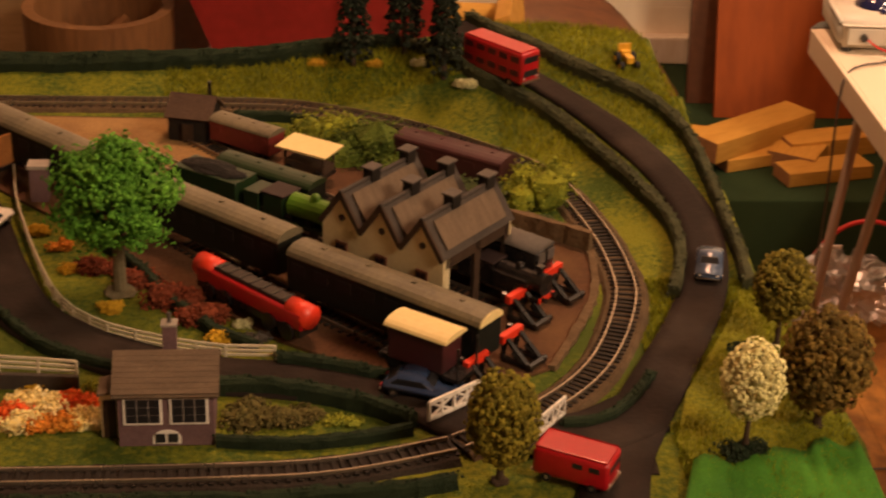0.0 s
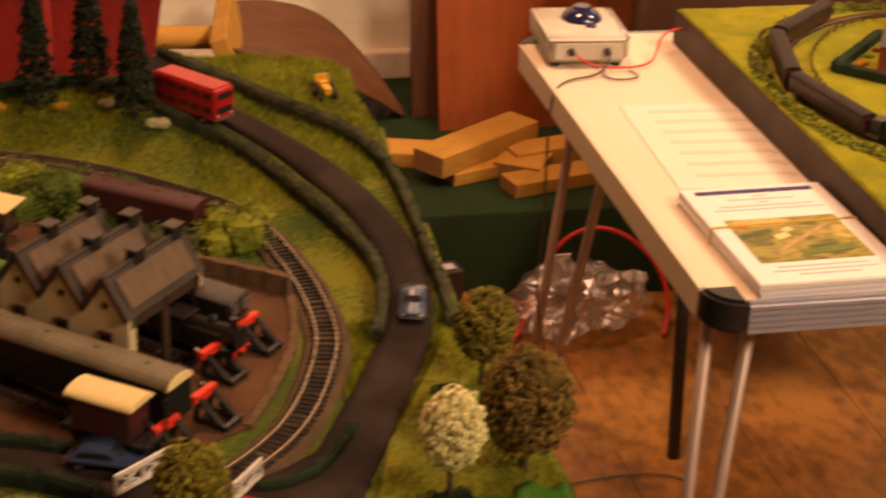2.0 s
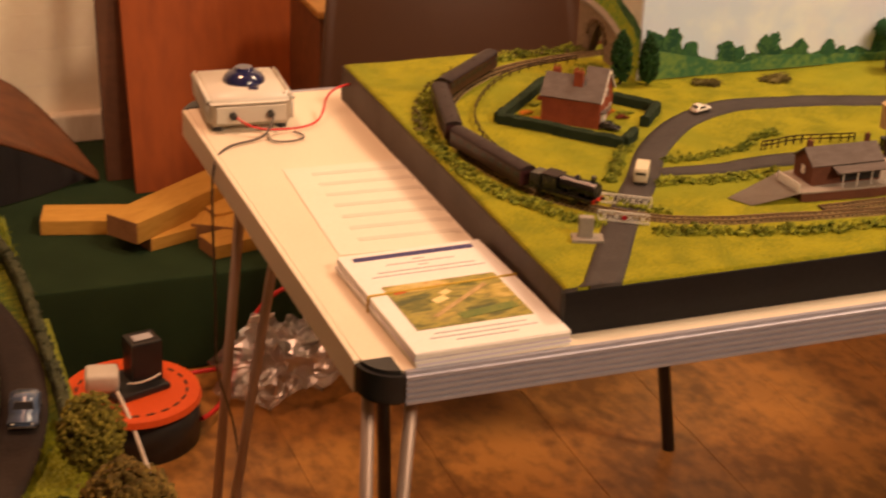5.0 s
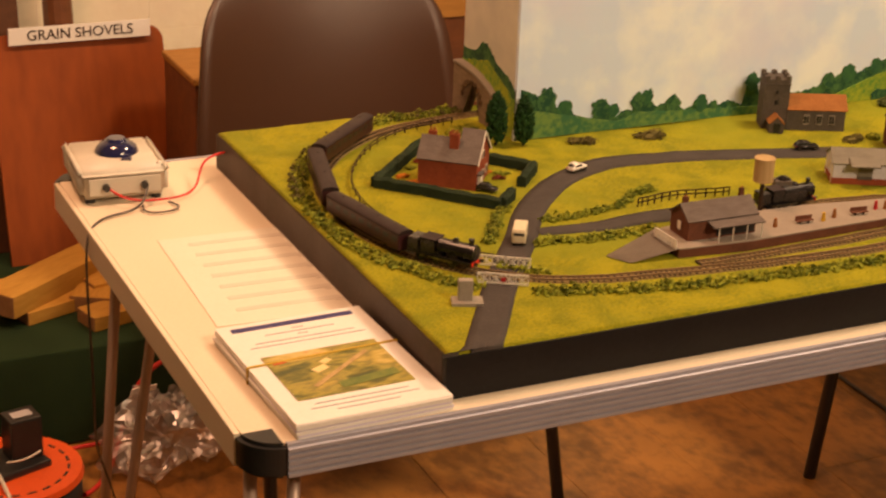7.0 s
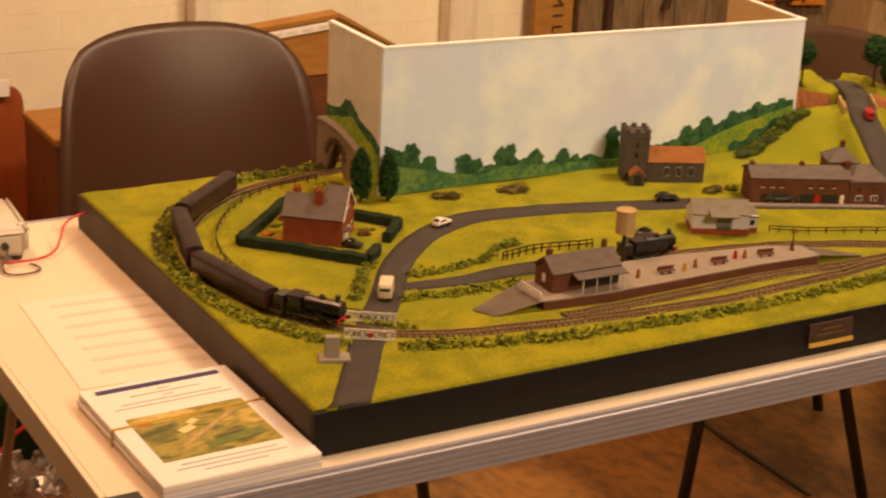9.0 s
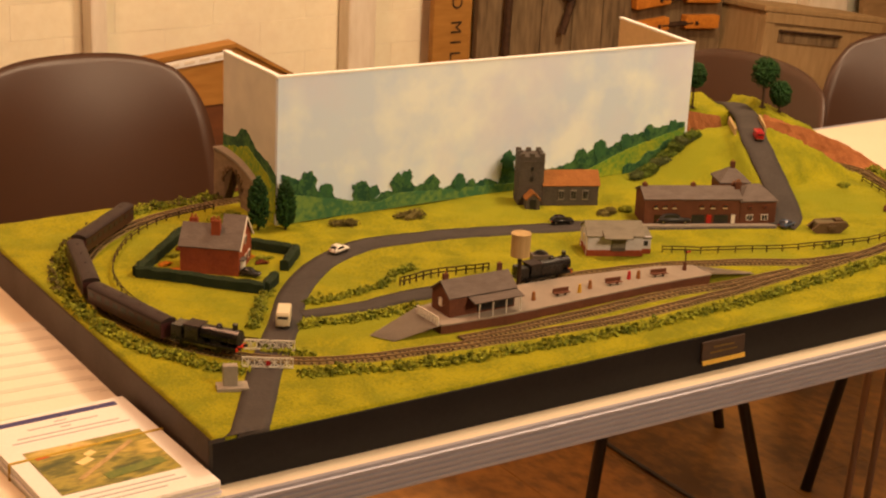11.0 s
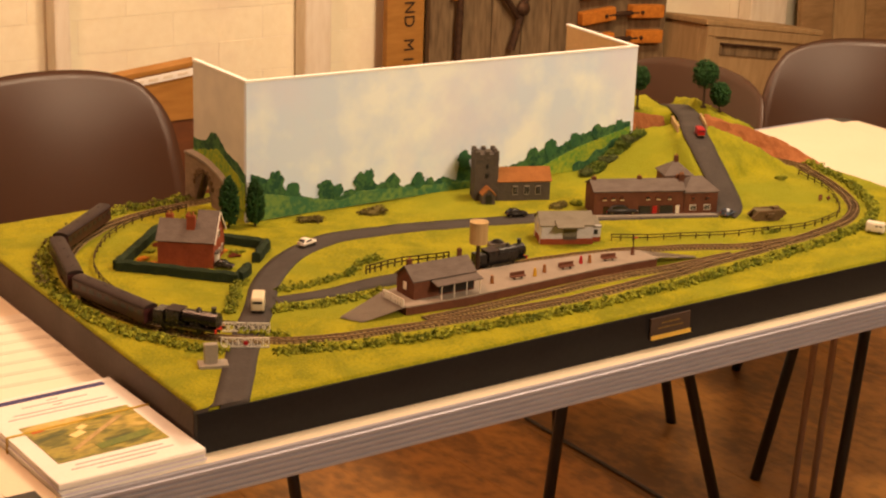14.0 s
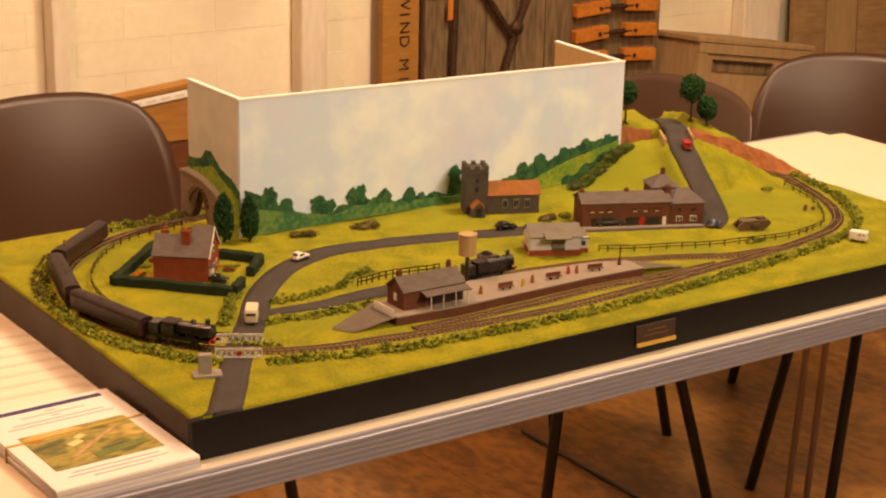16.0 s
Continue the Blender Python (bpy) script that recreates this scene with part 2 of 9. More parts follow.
sleeper_dark = surface("dark_sleeper", (0.012, 0.009, 0.007), (0.020, 0.015, 0.011), 0.7, scale=60, fine=400)
sleeper_tan = surface("dusty_brown_sleeper", (0.105, 0.072, 0.038), (0.07, 0.048, 0.026), 0.85, scale=60, fine=400)
hedge_dark = island_tint(surface("dark_green_hedge", (0.025, 0.04, 0.018), (0.014, 0.026, 0.012), 0.95, scale=60, fine=600, bump=0.9, bump_scale=900), 0.3)
hedge_moss = island_tint(surface("mossy_hedge", (0.085, 0.088, 0.04), (0.035, 0.042, 0.02), 0.95, scale=60, fine=600, bump=0.9, bump_scale=900), 0.3)
verge_green = surface("yellow_green_turf", (0.22, 0.22, 0.012), (0.11, 0.125, 0.01), 0.95, scale=20, fine=300, spread=0.9, bump=0.9, bump_scale=500)
grass_blade = island_tint(surface("green_grass_fibre", (0.33, 0.32, 0.013), (0.16, 0.18, 0.01), 0.9, scale=30, fine=300), 0.5)
bush_mid = island_tint(surface("mid_green_foliage", (0.28, 0.29, 0.022), (0.08, 0.115, 0.014), 0.95, scale=50, fine=500, bump=0.6), 0.5)
bush_deep = island_tint(surface("mid_green_shrub", (0.11, 0.15, 0.018), (0.045, 0.075, 0.012), 0.95, scale=40, fine=500, bump=0.6), 0.55)
bush_grey = island_tint(surface("grey_green_foliage", (0.10, 0.12, 0.04), (0.05, 0.065, 0.022), 0.95, scale=50, fine=500, bump=0.6), 0.35)
bush_dry = island_tint(surface("dry_brown_foliage", (0.13, 0.11, 0.03), (0.085, 0.07, 0.022), 0.95, scale=50, fine=500, bump=0.6), 0.35)
leaf_green = island_tint(surface("bright_leaf", (0.13, 0.35, 0.03), (0.05, 0.17, 0.016), 0.8, scale=40, fine=300), 0.4)
leaf_deep = island_tint(surface("deep_green_leaf", (0.02, 0.065, 0.015), (0.012, 0.04, 0.01), 0.85, scale=40, fine=300), 0.4)
leaf_olive = island_tint(surface("olive_leaf", (0.20, 0.165, 0.015), (0.12, 0.105, 0.01), 0.85, scale=40, fine=300), 0.45)
leaf_bronze = island_tint(surface("bronze_leaf", (0.20, 0.125, 0.024), (0.10, 0.07, 0.015), 0.85, scale=40, fine=300), 0.45)
leaf_moss = island_tint(surface("dull_green_leaf", (0.21, 0.17, 0.02), (0.11, 0.095, 0.013), 0.85, scale=40, fine=300), 0.45)
leaf_white = island_tint(surface("white_blossom", (0.80, 0.74, 0.36), (0.54, 0.50, 0.20), 0.85, scale=60, fine=300), 0.3)
leaf_conifer = island_tint(surface("black_green_needles", (0.018, 0.024, 0.012), (0.01, 0.014, 0.008), 0.9, scale=60, fine=300), 0.5)
flower_red = island_tint(surface("rust_red_flowers", (0.20, 0.045, 0.018), (0.12, 0.03, 0.012), 0.9, scale=60, fine=400), 0.4)
flower_yellow = island_tint(surface("yellow_flowers", (0.55, 0.33, 0.02), (0.38, 0.22, 0.015), 0.9, scale=60, fine=400), 0.3)
flower_orange = island_tint(surface("orange_flowers", (0.60, 0.16, 0.015), (0.5, 0.24, 0.03), 0.9, scale=60, fine=400), 0.4)
flower_vivid = island_tint(surface("bright_red_flowers", (0.72, 0.07, 0.02), (0.62, 0.16, 0.02), 0.9, scale=80, fine=400), 0.35)
flower_cream = island_tint(surface("cream_yellow_flowers", (0.78, 0.58, 0.14), (0.74, 0.66, 0.36), 0.9, scale=80, fine=400), 0.25)
flower_pale = island_tint(surface("pale_flowers", (0.55, 0.52, 0.28), (0.4, 0.4, 0.2), 0.9, scale=60, fine=400), 0.3)
bark = surface("model_bark", (0.07, 0.045, 0.028), (0.045, 0.03, 0.018), 0.9, scale=60, fine=400, bump=0.5)
bark_grey = surface("pale_bark", (0.16, 0.13, 0.075), (0.10, 0.085, 0.045), 0.9, scale=60, fine=400, bump=0.5)
brick_red = surface("red_model_brick", (0.28, 0.065, 0.025), (0.20, 0.045, 0.02), 0.8, scale=60, fine=700, bump=0.3)
brick_dark = surface("dark_model_brick", (0.15, 0.055, 0.03), (0.10, 0.04, 0.022), 0.8, scale=60, fine=700, bump=0.3)
brick_mauve = surface("mauve_brick", (0.16, 0.096, 0.10), (0.12, 0.07, 0.072), 0.8, scale=50, fine=500, bump=0.3)
slate = surface("grey_slate", (0.105, 0.09, 0.075), (0.075, 0.063, 0.053), 0.7, scale=50, fine=500, bump=0.25)
slate_dark = surface("dark_slate", (0.065, 0.052, 0.042), (0.042, 0.034, 0.028), 0.75, scale=50, fine=500, bump=0.25)
slate_mauve = surface("mauve_slate", (0.145, 0.118, 0.105), (0.10, 0.08, 0.07), 0.8, scale=60, fine=500, bump=0.25, stretch=(1, 3, 1))
slate_pale = surface("pale_slate", (0.21, 0.19, 0.15), (0.15, 0.135, 0.105), 0.8, scale=50, fine=500, bump=0.2, stretch=(1, 3, 1))
tank_buff = surface("buff_planking", (0.48, 0.34, 0.16), (0.36, 0.25, 0.11), 0.7, scale=30, fine=300, stretch=(6, 6, 0.3))
slate_tan = surface("tan_slate", (0.15, 0.105, 0.065), (0.095, 0.066, 0.042), 0.7, scale=40, fine=400, bump=0.2, stretch=(1, 4, 1))
tile_orange = surface("orange_tile", (0.30, 0.12, 0.03), (0.22, 0.085, 0.022), 0.8, scale=70, fine=500, bump=0.3)
stone_grey = surface("grey_stone", (0.10, 0.085, 0.07), (0.07, 0.06, 0.05), 0.85, scale=90, fine=600, bump=0.4)
stone_pale = surface("pale_concrete", (0.33, 0.29, 0.24), (0.26, 0.23, 0.19), 0.85, scale=50, fine=500, bump=0.3)
stone_wall = surface("dry_stone", (0.14, 0.09, 0.045), (0.09, 0.058, 0.03), 0.9, scale=70, fine=500, bump=0.7)
portal_stone = surface("weathered_portal_stone", (0.28, 0.21, 0.14), (0.18, 0.135, 0.09), 0.9, scale=60, fine=500, bump=0.5, stretch=(1, 1, 2.5))
earth_red = surface("red_earth", (0.34, 0.13, 0.045), (0.22, 0.078, 0.028), 0.9, scale=50, fine=500, bump=0.6)
cream_wall = surface("cream_render", (0.66, 0.55, 0.31), (0.58, 0.47, 0.26), 0.8, scale=24, fine=300, bump=0.15, dark=(0.40, 0.29, 0.15), dark_scale=26)
cream_trim = surface("cream_trim", (0.62, 0.53, 0.32), (0.55, 0.46, 0.27), 0.6)
grey_wood_n = surface("grey_planked_wall", (0.56, 0.55, 0.60), (0.46, 0.45, 0.49), 0.8, scale=40, fine=400)
white_model = surface("white_model_paint", (0.78, 0.74, 0.66), (0.70, 0.66, 0.57), 0.5)
fence_white = surface("off_white_fence", (0.60, 0.54, 0.38), (0.48, 0.43, 0.30), 0.65)
fence_dark = surface("dark_brown_fence", (0.055, 0.032, 0.018), (0.035, 0.02, 0.012), 0.8)
glass_dark = surface("dark_model_window", (0.012, 0.012, 0.014), (0.02, 0.019, 0.02), 0.3)
# bus windows: the red they reflect is put into the base colour
bus_glass = surface("crimson_reflection_window", (0.09, 0.010, 0.014), (0.06, 0.008, 0.011), 0.3)
glass_brown = surface("brown_window", (0.035, 0.018, 0.012), (0.024, 0.013, 0.009), 0.25)
platform_grey = surface("platform_surface", (0.30, 0.25, 0.20), (0.25, 0.205, 0.165), 0.85, scale=40, fine=500)
loco_black = surface("black_loco_paint", (0.009, 0.008, 0.008), (0.016, 0.013, 0.011), 0.26, scale=60, fine=300)
coach_maroon = surface("maroon_coach", (0.055, 0.014, 0.016), (0.04, 0.011, 0.012), 0.4, scale=40, fine=300)
coach_red = surface("deep_red_coach", (0.17, 0.022, 0.017), (0.12, 0.016, 0.013), 0.45, scale=40, fine=300)
coach_dark = surface("dark_green_coach", (0.006, 0.008, 0.006), (0.010, 0.011, 0.008), 0.6, scale=40, fine=300)
coach_roof = surface("grey_brown_coach_roof", (0.17, 0.145, 0.085), (0.095, 0.08, 0.05), 0.45, scale=30, fine=300)
roof_dark = surface("dark_coach_roof", (0.035, 0.022, 0.021), (0.024, 0.015, 0.014), 0.55, scale=30, fine=300)
roof_cream = surface("cream_wagon_roof", (0.80, 0.64, 0.30), (0.74, 0.57, 0.25), 0.5, scale=30, fine=300)
loco_green = surface("green_loco_paint", (0.014, 0.034, 0.010), (0.010, 0.024, 0.008), 0.35, scale=30, fine=300)
loco_lime = surface("bright_green_boiler", (0.10, 0.24, 0.015), (0.08, 0.19, 0.012), 0.35, scale=30, fine=300)
toy_red = surface("toy_red", (0.42, 0.007, 0.012), (0.34, 0.006, 0.009), 0.35, scale=30, fine=300, coat=0.2)
toy_orange = surface("toy_orange_red", (0.72, 0.045, 0.015), (0.62, 0.035, 0.012), 0.4, scale=30, fine=300)
toy_blue = surface("toy_dark_blue", (0.03, 0.055, 0.12), (0.024, 0.042, 0.10), 0.12, scale=30, fine=300, coat=0.5)
toy_greyblue = surface("toy_grey_blue", (0.07, 0.10, 0.165), (0.055, 0.08, 0.13), 0.18, scale=30, fine=300, coat=0.4)
toy_yellow = surface("toy_yellow", (0.72, 0.40, 0.03), (0.6, 0.32, 0.02), 0.4)
toy_cream = surface("toy_cream", (0.68, 0.6, 0.42), (0.62, 0.54, 0.37), 0.35)
tyre_black = surface("tyre_black", (0.012, 0.011, 0.011), (0.018, 0.016, 0.016), 0.7)
sky_paint = surface("painted_cloudy_sky", (0.86, 0.95, 1.0), (0.66, 0.80, 1.0), 0.75, scale=5, fine=18, bump=0.03, spread=0.9, dark=(0.72, 0.78, 0.96), dark_scale=7)
meadow_paint = surface("painted_blue_green_meadow", (0.05, 0.16, 0.07), (0.16, 0.28, 0.07), 0.8, scale=26, fine=160, spread=0.9)
side_sky = surface("painted_cream_sky", (0.66, 0.66, 0.58), (0.56, 0.57, 0.52), 0.8, scale=7, fine=30, spread=0.7)
hill_paint = surface("painted_green_hills", (0.12, 0.27, 0.04), (0.34, 0.40, 0.03), 0.8, scale=20, fine=200, spread=0.8)
tree_paint = surface("painted_dark_trees", (0.018, 0.075, 0.04), (0.07, 0.17, 0.055), 0.8, scale=55, fine=240, spread=1.0)
edge_white = surface("white_edge_paint", (0.88, 0.88, 0.86), (0.80, 0.80, 0.78), 0.6)
plywood_edge = surface("raw_plywood", (0.62, 0.45, 0.24), (0.54, 0.38, 0.2), 0.7, scale=20, fine=200)
clear_film = bpy.data.materials.new("clear_plastic_film")
clear_film.use_nodes = True
_t = clear_film.node_tree
_t.nodes.remove(_t.nodes["Principled BSDF"])
_see, _shine, _mix = _t.nodes.new("ShaderNodeBsdfTransparent"), _t.nodes.new("ShaderNodeBsdfGlossy"), _t.nodes.new("ShaderNodeMixShader")
_see.inputs["Color"].default_value = (0.97, 0.96, 0.95, 1)
_shine.inputs["Color"].default_value = (0.95, 0.95, 0.97, 1)
_shine.inputs["Roughness"].default_value = 0.34
_mix.inputs[0].default_value = 0.27
_t.links.new(_see.outputs[0], _mix.inputs[1])
_t.links.new(_shine.outputs[0], _mix.inputs[2])
_t.links.new(_mix.outputs[0], _t.nodes["Material Output"].inputs["Surface"])


# ---------------------------------------------------------------- mesh tools
def box(bm, c, s, rz=0.0, bevel=0.0, rx=0.0, ry=0.0):
    m = Matrix.Translation(c) @ Euler((radians(rx), radians(ry), radians(rz))).to_matrix().to_4x4() @ Matrix.Diagonal((*s, 1))
    r = bmesh.ops.create_cube(bm, size=1.0, matrix=m)
    if bevel:
        es = list({e for v in r["verts"] for e in v.link_edges})
        bmesh.ops.bevel(bm, geom=es, offset=bevel, segments=2, affect="EDGES", profile=0.6)
    return bm


def rod(bm, p, q, r0, r1=None, seg=8):
    p, q = Vector(p), Vector(q)
    r1 = r0 if r1 is None else r1
    d = q - p
    m = Matrix.Translation((p + q) / 2) @ d.to_track_quat("Z", "Y").to_matrix().to_4x4()
    bmesh.ops.create_cone(bm, cap_ends=True, segments=seg, radius1=r0, radius2=r1, depth=d.length, matrix=m)
    return bm


def ball(bm, c, r, sub=2, jitter=0.0, seed=0):
    m = Matrix.Translation(c) @ Matrix.Diagonal((*(r if hasattr(r, "__len__") else (r, r, r)), 1))
    g = bmesh.ops.create_icosphere(bm, subdivisions=sub, radius=1.0, matrix=m)
    if jitter:
        c = Vector(c)
        for v in g["verts"]:
            d = v.co - c
            v.co = c + d * (1 + jitter * noise.noise(v.co * 2.2 / max(d.length, 1e-4) + Vector((seed, seed * 1.7, 0))))
    return bm


def poly(bm, pts, z0, z1):
    """An upright prism over a plan outline."""
    lo = [bm.verts.new((x, y, z0)) for x, y in pts]
    hi = [bm.verts.new((x, y, z1)) for x, y in pts]
    bm.faces.new(hi)
    bm.faces.new(lo[::-1])
    for i in range(len(pts)):
        j = (i + 1) % len(pts)
        bm.faces.new((lo[i], lo[j], hi[j], hi[i]))
    bmesh.ops.recalc_face_normals(bm, faces=bm.faces[:])
    return bm


def extrude(bm, outline, axis_from, axis_to):
    """A profile of (across, up) swept straight along y from one value to another."""
    a = [bm.verts.new((x, axis_from, z)) for x, z in outline]
    b = [bm.verts.new((x, axis_to, z)) for x, z in outline]
    bm.faces.new(a)
    bm.faces.new(b[::-1])
    n = len(outline)
    for i in range(n):
        j = (i + 1) % n
        bm.faces.new((a[i], b[i], b[j], a[j]))
    bmesh.ops.recalc_face_normals(bm, faces=bm.faces[:])
    return bm


def spline(pts, step=0.01, closed=False):
    """Evenly spaced points along a smooth curve through a few points."""
    p = [Vector((*q, 0)) if len(q) == 2 else Vector(q) for q in pts]
    out = []
    n = len(p)
    for i in range(n if closed else n - 1):
        a, b, c, d = (p[(i - 1) % n], p[i], p[(i + 1) % n], p[(i + 2) % n]) if closed else (p[max(i - 1, 0)], p[i], p[i + 1], p[min(i + 2, n - 1)])
        k = max(int((c - b).length / step), 1)
        for s in range(k):
            t = s / k
            out.append(0.5 * (2 * b + (c - a) * t + (2 * a - 5 * b + 4 * c - d) * t * t + (3 * b - a - 3 * c + d) * t ** 3))
    if not closed:
        out.append(p[-1])
    return out


def sides(path, i, closed=False):
    n = len(path)
    a, b = (path[(i - 1) % n], path[(i + 1) % n]) if closed else (path[max(i - 1, 0)], path[min(i + 1, n - 1)])
    d = (b - a).normalized()
    return d, Vector((-d.y, d.x, 0)).normalized()


def sweep(bm, path, profile, closed=False, lift=None, rough=0.0, seed=0):
    """A closed profile of (across, up) carried along a path; lift gives the ground under it."""
    rings = []
    for i, p in enumerate(path):
        _, s = sides(path, i, closed)
        ring = []
        for x, z in profile:
            q = p + s * x
            z0 = lift(q.x, q.y) if lift else p.z
            w = Vector((q.x, q.y, z0 + z))
            if rough:
                w += rough * noise.noise_vector(w * 120 + Vector((seed, 0, 0)))
            ring.append(bm.verts.new(w))
        rings.append(ring)
    k, m = len(profile), len(rings)
    for i in range(m if closed else m - 1):
        a, b = rings[i], rings[(i + 1) % m]
        for j in range(k):
            bm.faces.new((a[j], a[(j + 1) % k], b[(j + 1) % k], b[j]))
    if not closed:
        bm.faces.new(rings[0][::-1])
        bm.faces.new(rings[-1])
    bmesh.ops.recalc_face_normals(bm, faces=bm.faces[:])
    return bm


def finish(name, bm, material, smooth=False):
    me = bpy.data.meshes.new(name)
    bm.to_mesh(me)
    bm.free()
    me.materials.append(material)
    if smooth:
        me.polygons.foreach_set("use_smooth", [True] * len(me.polygons))
    return me


def part(name, bm, material, parent, label="", smooth=False):
    ob = new(name, finish(name, bm, material, smooth))
    ob.parent = parent
    if label:
        ob["label"] = label
    return ob


def thing(name, label, category, at=(0, 0, 0), rz=0.0, group="", kind=""):
    ob = new(name)
    ob.matrix_world = pose(*at, 0, 0, rz)
    return tagged(ob, label, category, group, kind)


def whole(name, bm, material, label, category, at=(0, 0, 0), rz=0.0, group="", kind="", smooth=False):
    ob = new(name, finish(name, bm, material, smooth))
    ob.matrix_world = pose(*at, 0, 0, rz)
    return tagged(ob, label, category, group, kind)


def B():
    return bmesh.new()


def leaves_mesh(name, centres, size, material, rng, flat=0.6):
    """Many little bent leaf tufts, each one an island of its own."""
    vs, fs = [], []
    for c, out in centres:
        c, out = Vector(c), Vector(out)
        if out.length < 1e-6:
            out = Vector((0, 0, 1))
        out.normalize()
        t = out.orthogonal().normalized()
        t.rotate(Matrix.Rotation(rng.uniform(0, 6.28), 3, out))
        u = out.cross(t)
        s = size * rng.uniform(0.6, 1.3)
        tip = c + out * s * flat
        k = len(vs)
        vs += [c + t * s, c + u * s * 0.7 , c - t * s, c - u * s * 0.7, tip]
        fs += [(k, k + 1, k + 4), (k + 1, k + 2, k + 4), (k + 2, k + 3, k + 4), (k + 3, k, k + 4)]
    me = bpy.data.meshes.new(name)
    me.from_pydata([tuple(v) for v in vs], [], fs)
    me.materials.append(material)
    return me


def crown_points(rng, r, n, lumps=0.12, seed=0, inner=0.72):
    out = []
    for _ in range(n):
        d = Vector((rng.gauss(0, 1), rng.gauss(0, 1), rng.gauss(0, 1))).normalized()
        k = rng.uniform(inner, 1.0) * (1 + lumps * noise.noise(d * 3 + Vector((seed, seed, 0))))
        c = Vector((d.x * r[0], d.y * r[1], d.z * r[2])) * k
        out.append((c, d))
    return out


def ball_tree(name, at, height, r, leaf, trunk_mat, label, n=900, size=0.0035, seed=1, group="", core=0.8, inner=0.72):
    """A model tree: tapered trunk, a few limbs, a crown of leaf tufts round a dark core."""
    rng = random.Random(seed)
    t = thing(name, label, "tree", at, group=group)
    mid = height - r[2]
    bm = B()
    rod(bm, (0, 0, 0), (0, 0, mid), r[0] * 0.11, r[0] * 0.06, 8)
    for _ in range(5):
        a = rng.uniform(0, 6.28)
        rod(bm, (0, 0, mid - r[2] * 0.5), (r[0] * 0.6 * math.cos(a), r[1] * 0.6 * math.sin(a), mid + r[2] * rng.uniform(-0.2, 0.5)), r[0] * 0.05, r[0] * 0.02, 5)
    ball(bm, (0, 0, 0.001), (r[0] * 0.3, r[0] * 0.3, 0.002), 1)
    part("trunk", bm, trunk_mat, t)
    if core > 0.6:
        pts = [(c + Vector((0, 0, mid)), d) for c, d in crown_points(rng, r, n, 0.12, seed, inner)]
    else:
        pts = []
        for c, d in crown_points(rng, r, 110, 0.25, seed, inner):
            for _ in range(n // 110):
                j = Vector((rng.gauss(0, 1), rng.gauss(0, 1), rng.gauss(0, 0.7))) * r[0] * 0.105
                pts.append((c * 0.95 + j + Vector((0, 0, mid)), (d + j.normalized() * 0.8).normalized()))
    me = leaves_mesh("crown", pts, size, leaf, rng)
    bm = B()
    bm.from_mesh(me)
    ball(bm, (0, 0, mid), (r[0] * core, r[1] * core, r[2] * core), 2, 0.2, seed)
    part("crown", bm, leaf, t)
    return t


def bush(name, at, r, material, label, n=26, size=0.006, seed=1, group="", category="bush"):
    """A low shrub: uneven lumps of leaf tufts over a small core."""
    rng = random.Random(seed)
    lumps = [(Vector((rng.uniform(-0.6, 0.6) * r[0], rng.uniform(-0.6, 0.6) * r[1], rng.uniform(0.1, 0.5) * r[2])), rng.uniform(0.4, 0.75)) for _ in range(6)]
    pts = []
    for _ in range(n * 17):
        c, k = lumps[rng.randrange(6)]
        d = Vector((rng.gauss(0, 1), rng.gauss(0, 1), rng.gauss(0.3, 0.8))).normalized()
        q = c + Vector((d.x * r[0], d.y * r[1], d.z * r[2])) * k * rng.uniform(0.7, 1.05)
        q.z = max(q.z, 0.0005)
        pts.append((q, d))
    bm = B()
    bm.from_mesh(leaves_mesh("shrub", pts, size * 0.36, material, rng, 1.0))
    for c, k in lumps:
        ball(bm, c, [max(v * k * 0.75, 0.001) for v in r], 1, 0.4, seed)
    return whole(name, bm, material, label, category, at, group=group)


def windows(bm, spots, w, h, depth=0.002):
    for x, y, z, rz in spots:
        box(bm, (x, y, z), (w, depth, h), rz)


# ---------------------------------------------------------------- hall
FLOOR_X = (-3.2, 4.6)
floor = whole("floor", box(B(), (0.7, -0.3, -0.03), (7.8, 5.2, 0.04)), board_dark, "dark gaps under worn brown floorboards", "floor", kind="structure")
ceiling = whole("ceiling", box(B(), (0.7, -0.3, 2.95), (7.8, 5.4, 0.1)), plaster, "plain hall ceiling", "ceiling", kind="structure")
wall_north = whole("wall_north", box(B(), (0.7, 2.165, 1.45), (7.8, 0.15, 3.0)), mortar, "white painted brick wall", "wall", kind="structure")
wall_south = whole("wall_south", box(B(), (0.7, -2.95, 1.45), (7.8, 0.15, 3.0)), plaster, "plain plastered wall", "wall", kind="structure")
wall_west = whole("wall_west", box(B(), (-3.27, -0.4, 1.45), (0.15, 5.0, 3.0)), plaster, "plain plastered wall", "wall", kind="structure")
wall_east = whole("wall_east", box(B(), (4.67, -0.4, 1.45), (0.15, 5.0, 3.0)), plaster, "plain plastered wall", "wall", kind="structure")

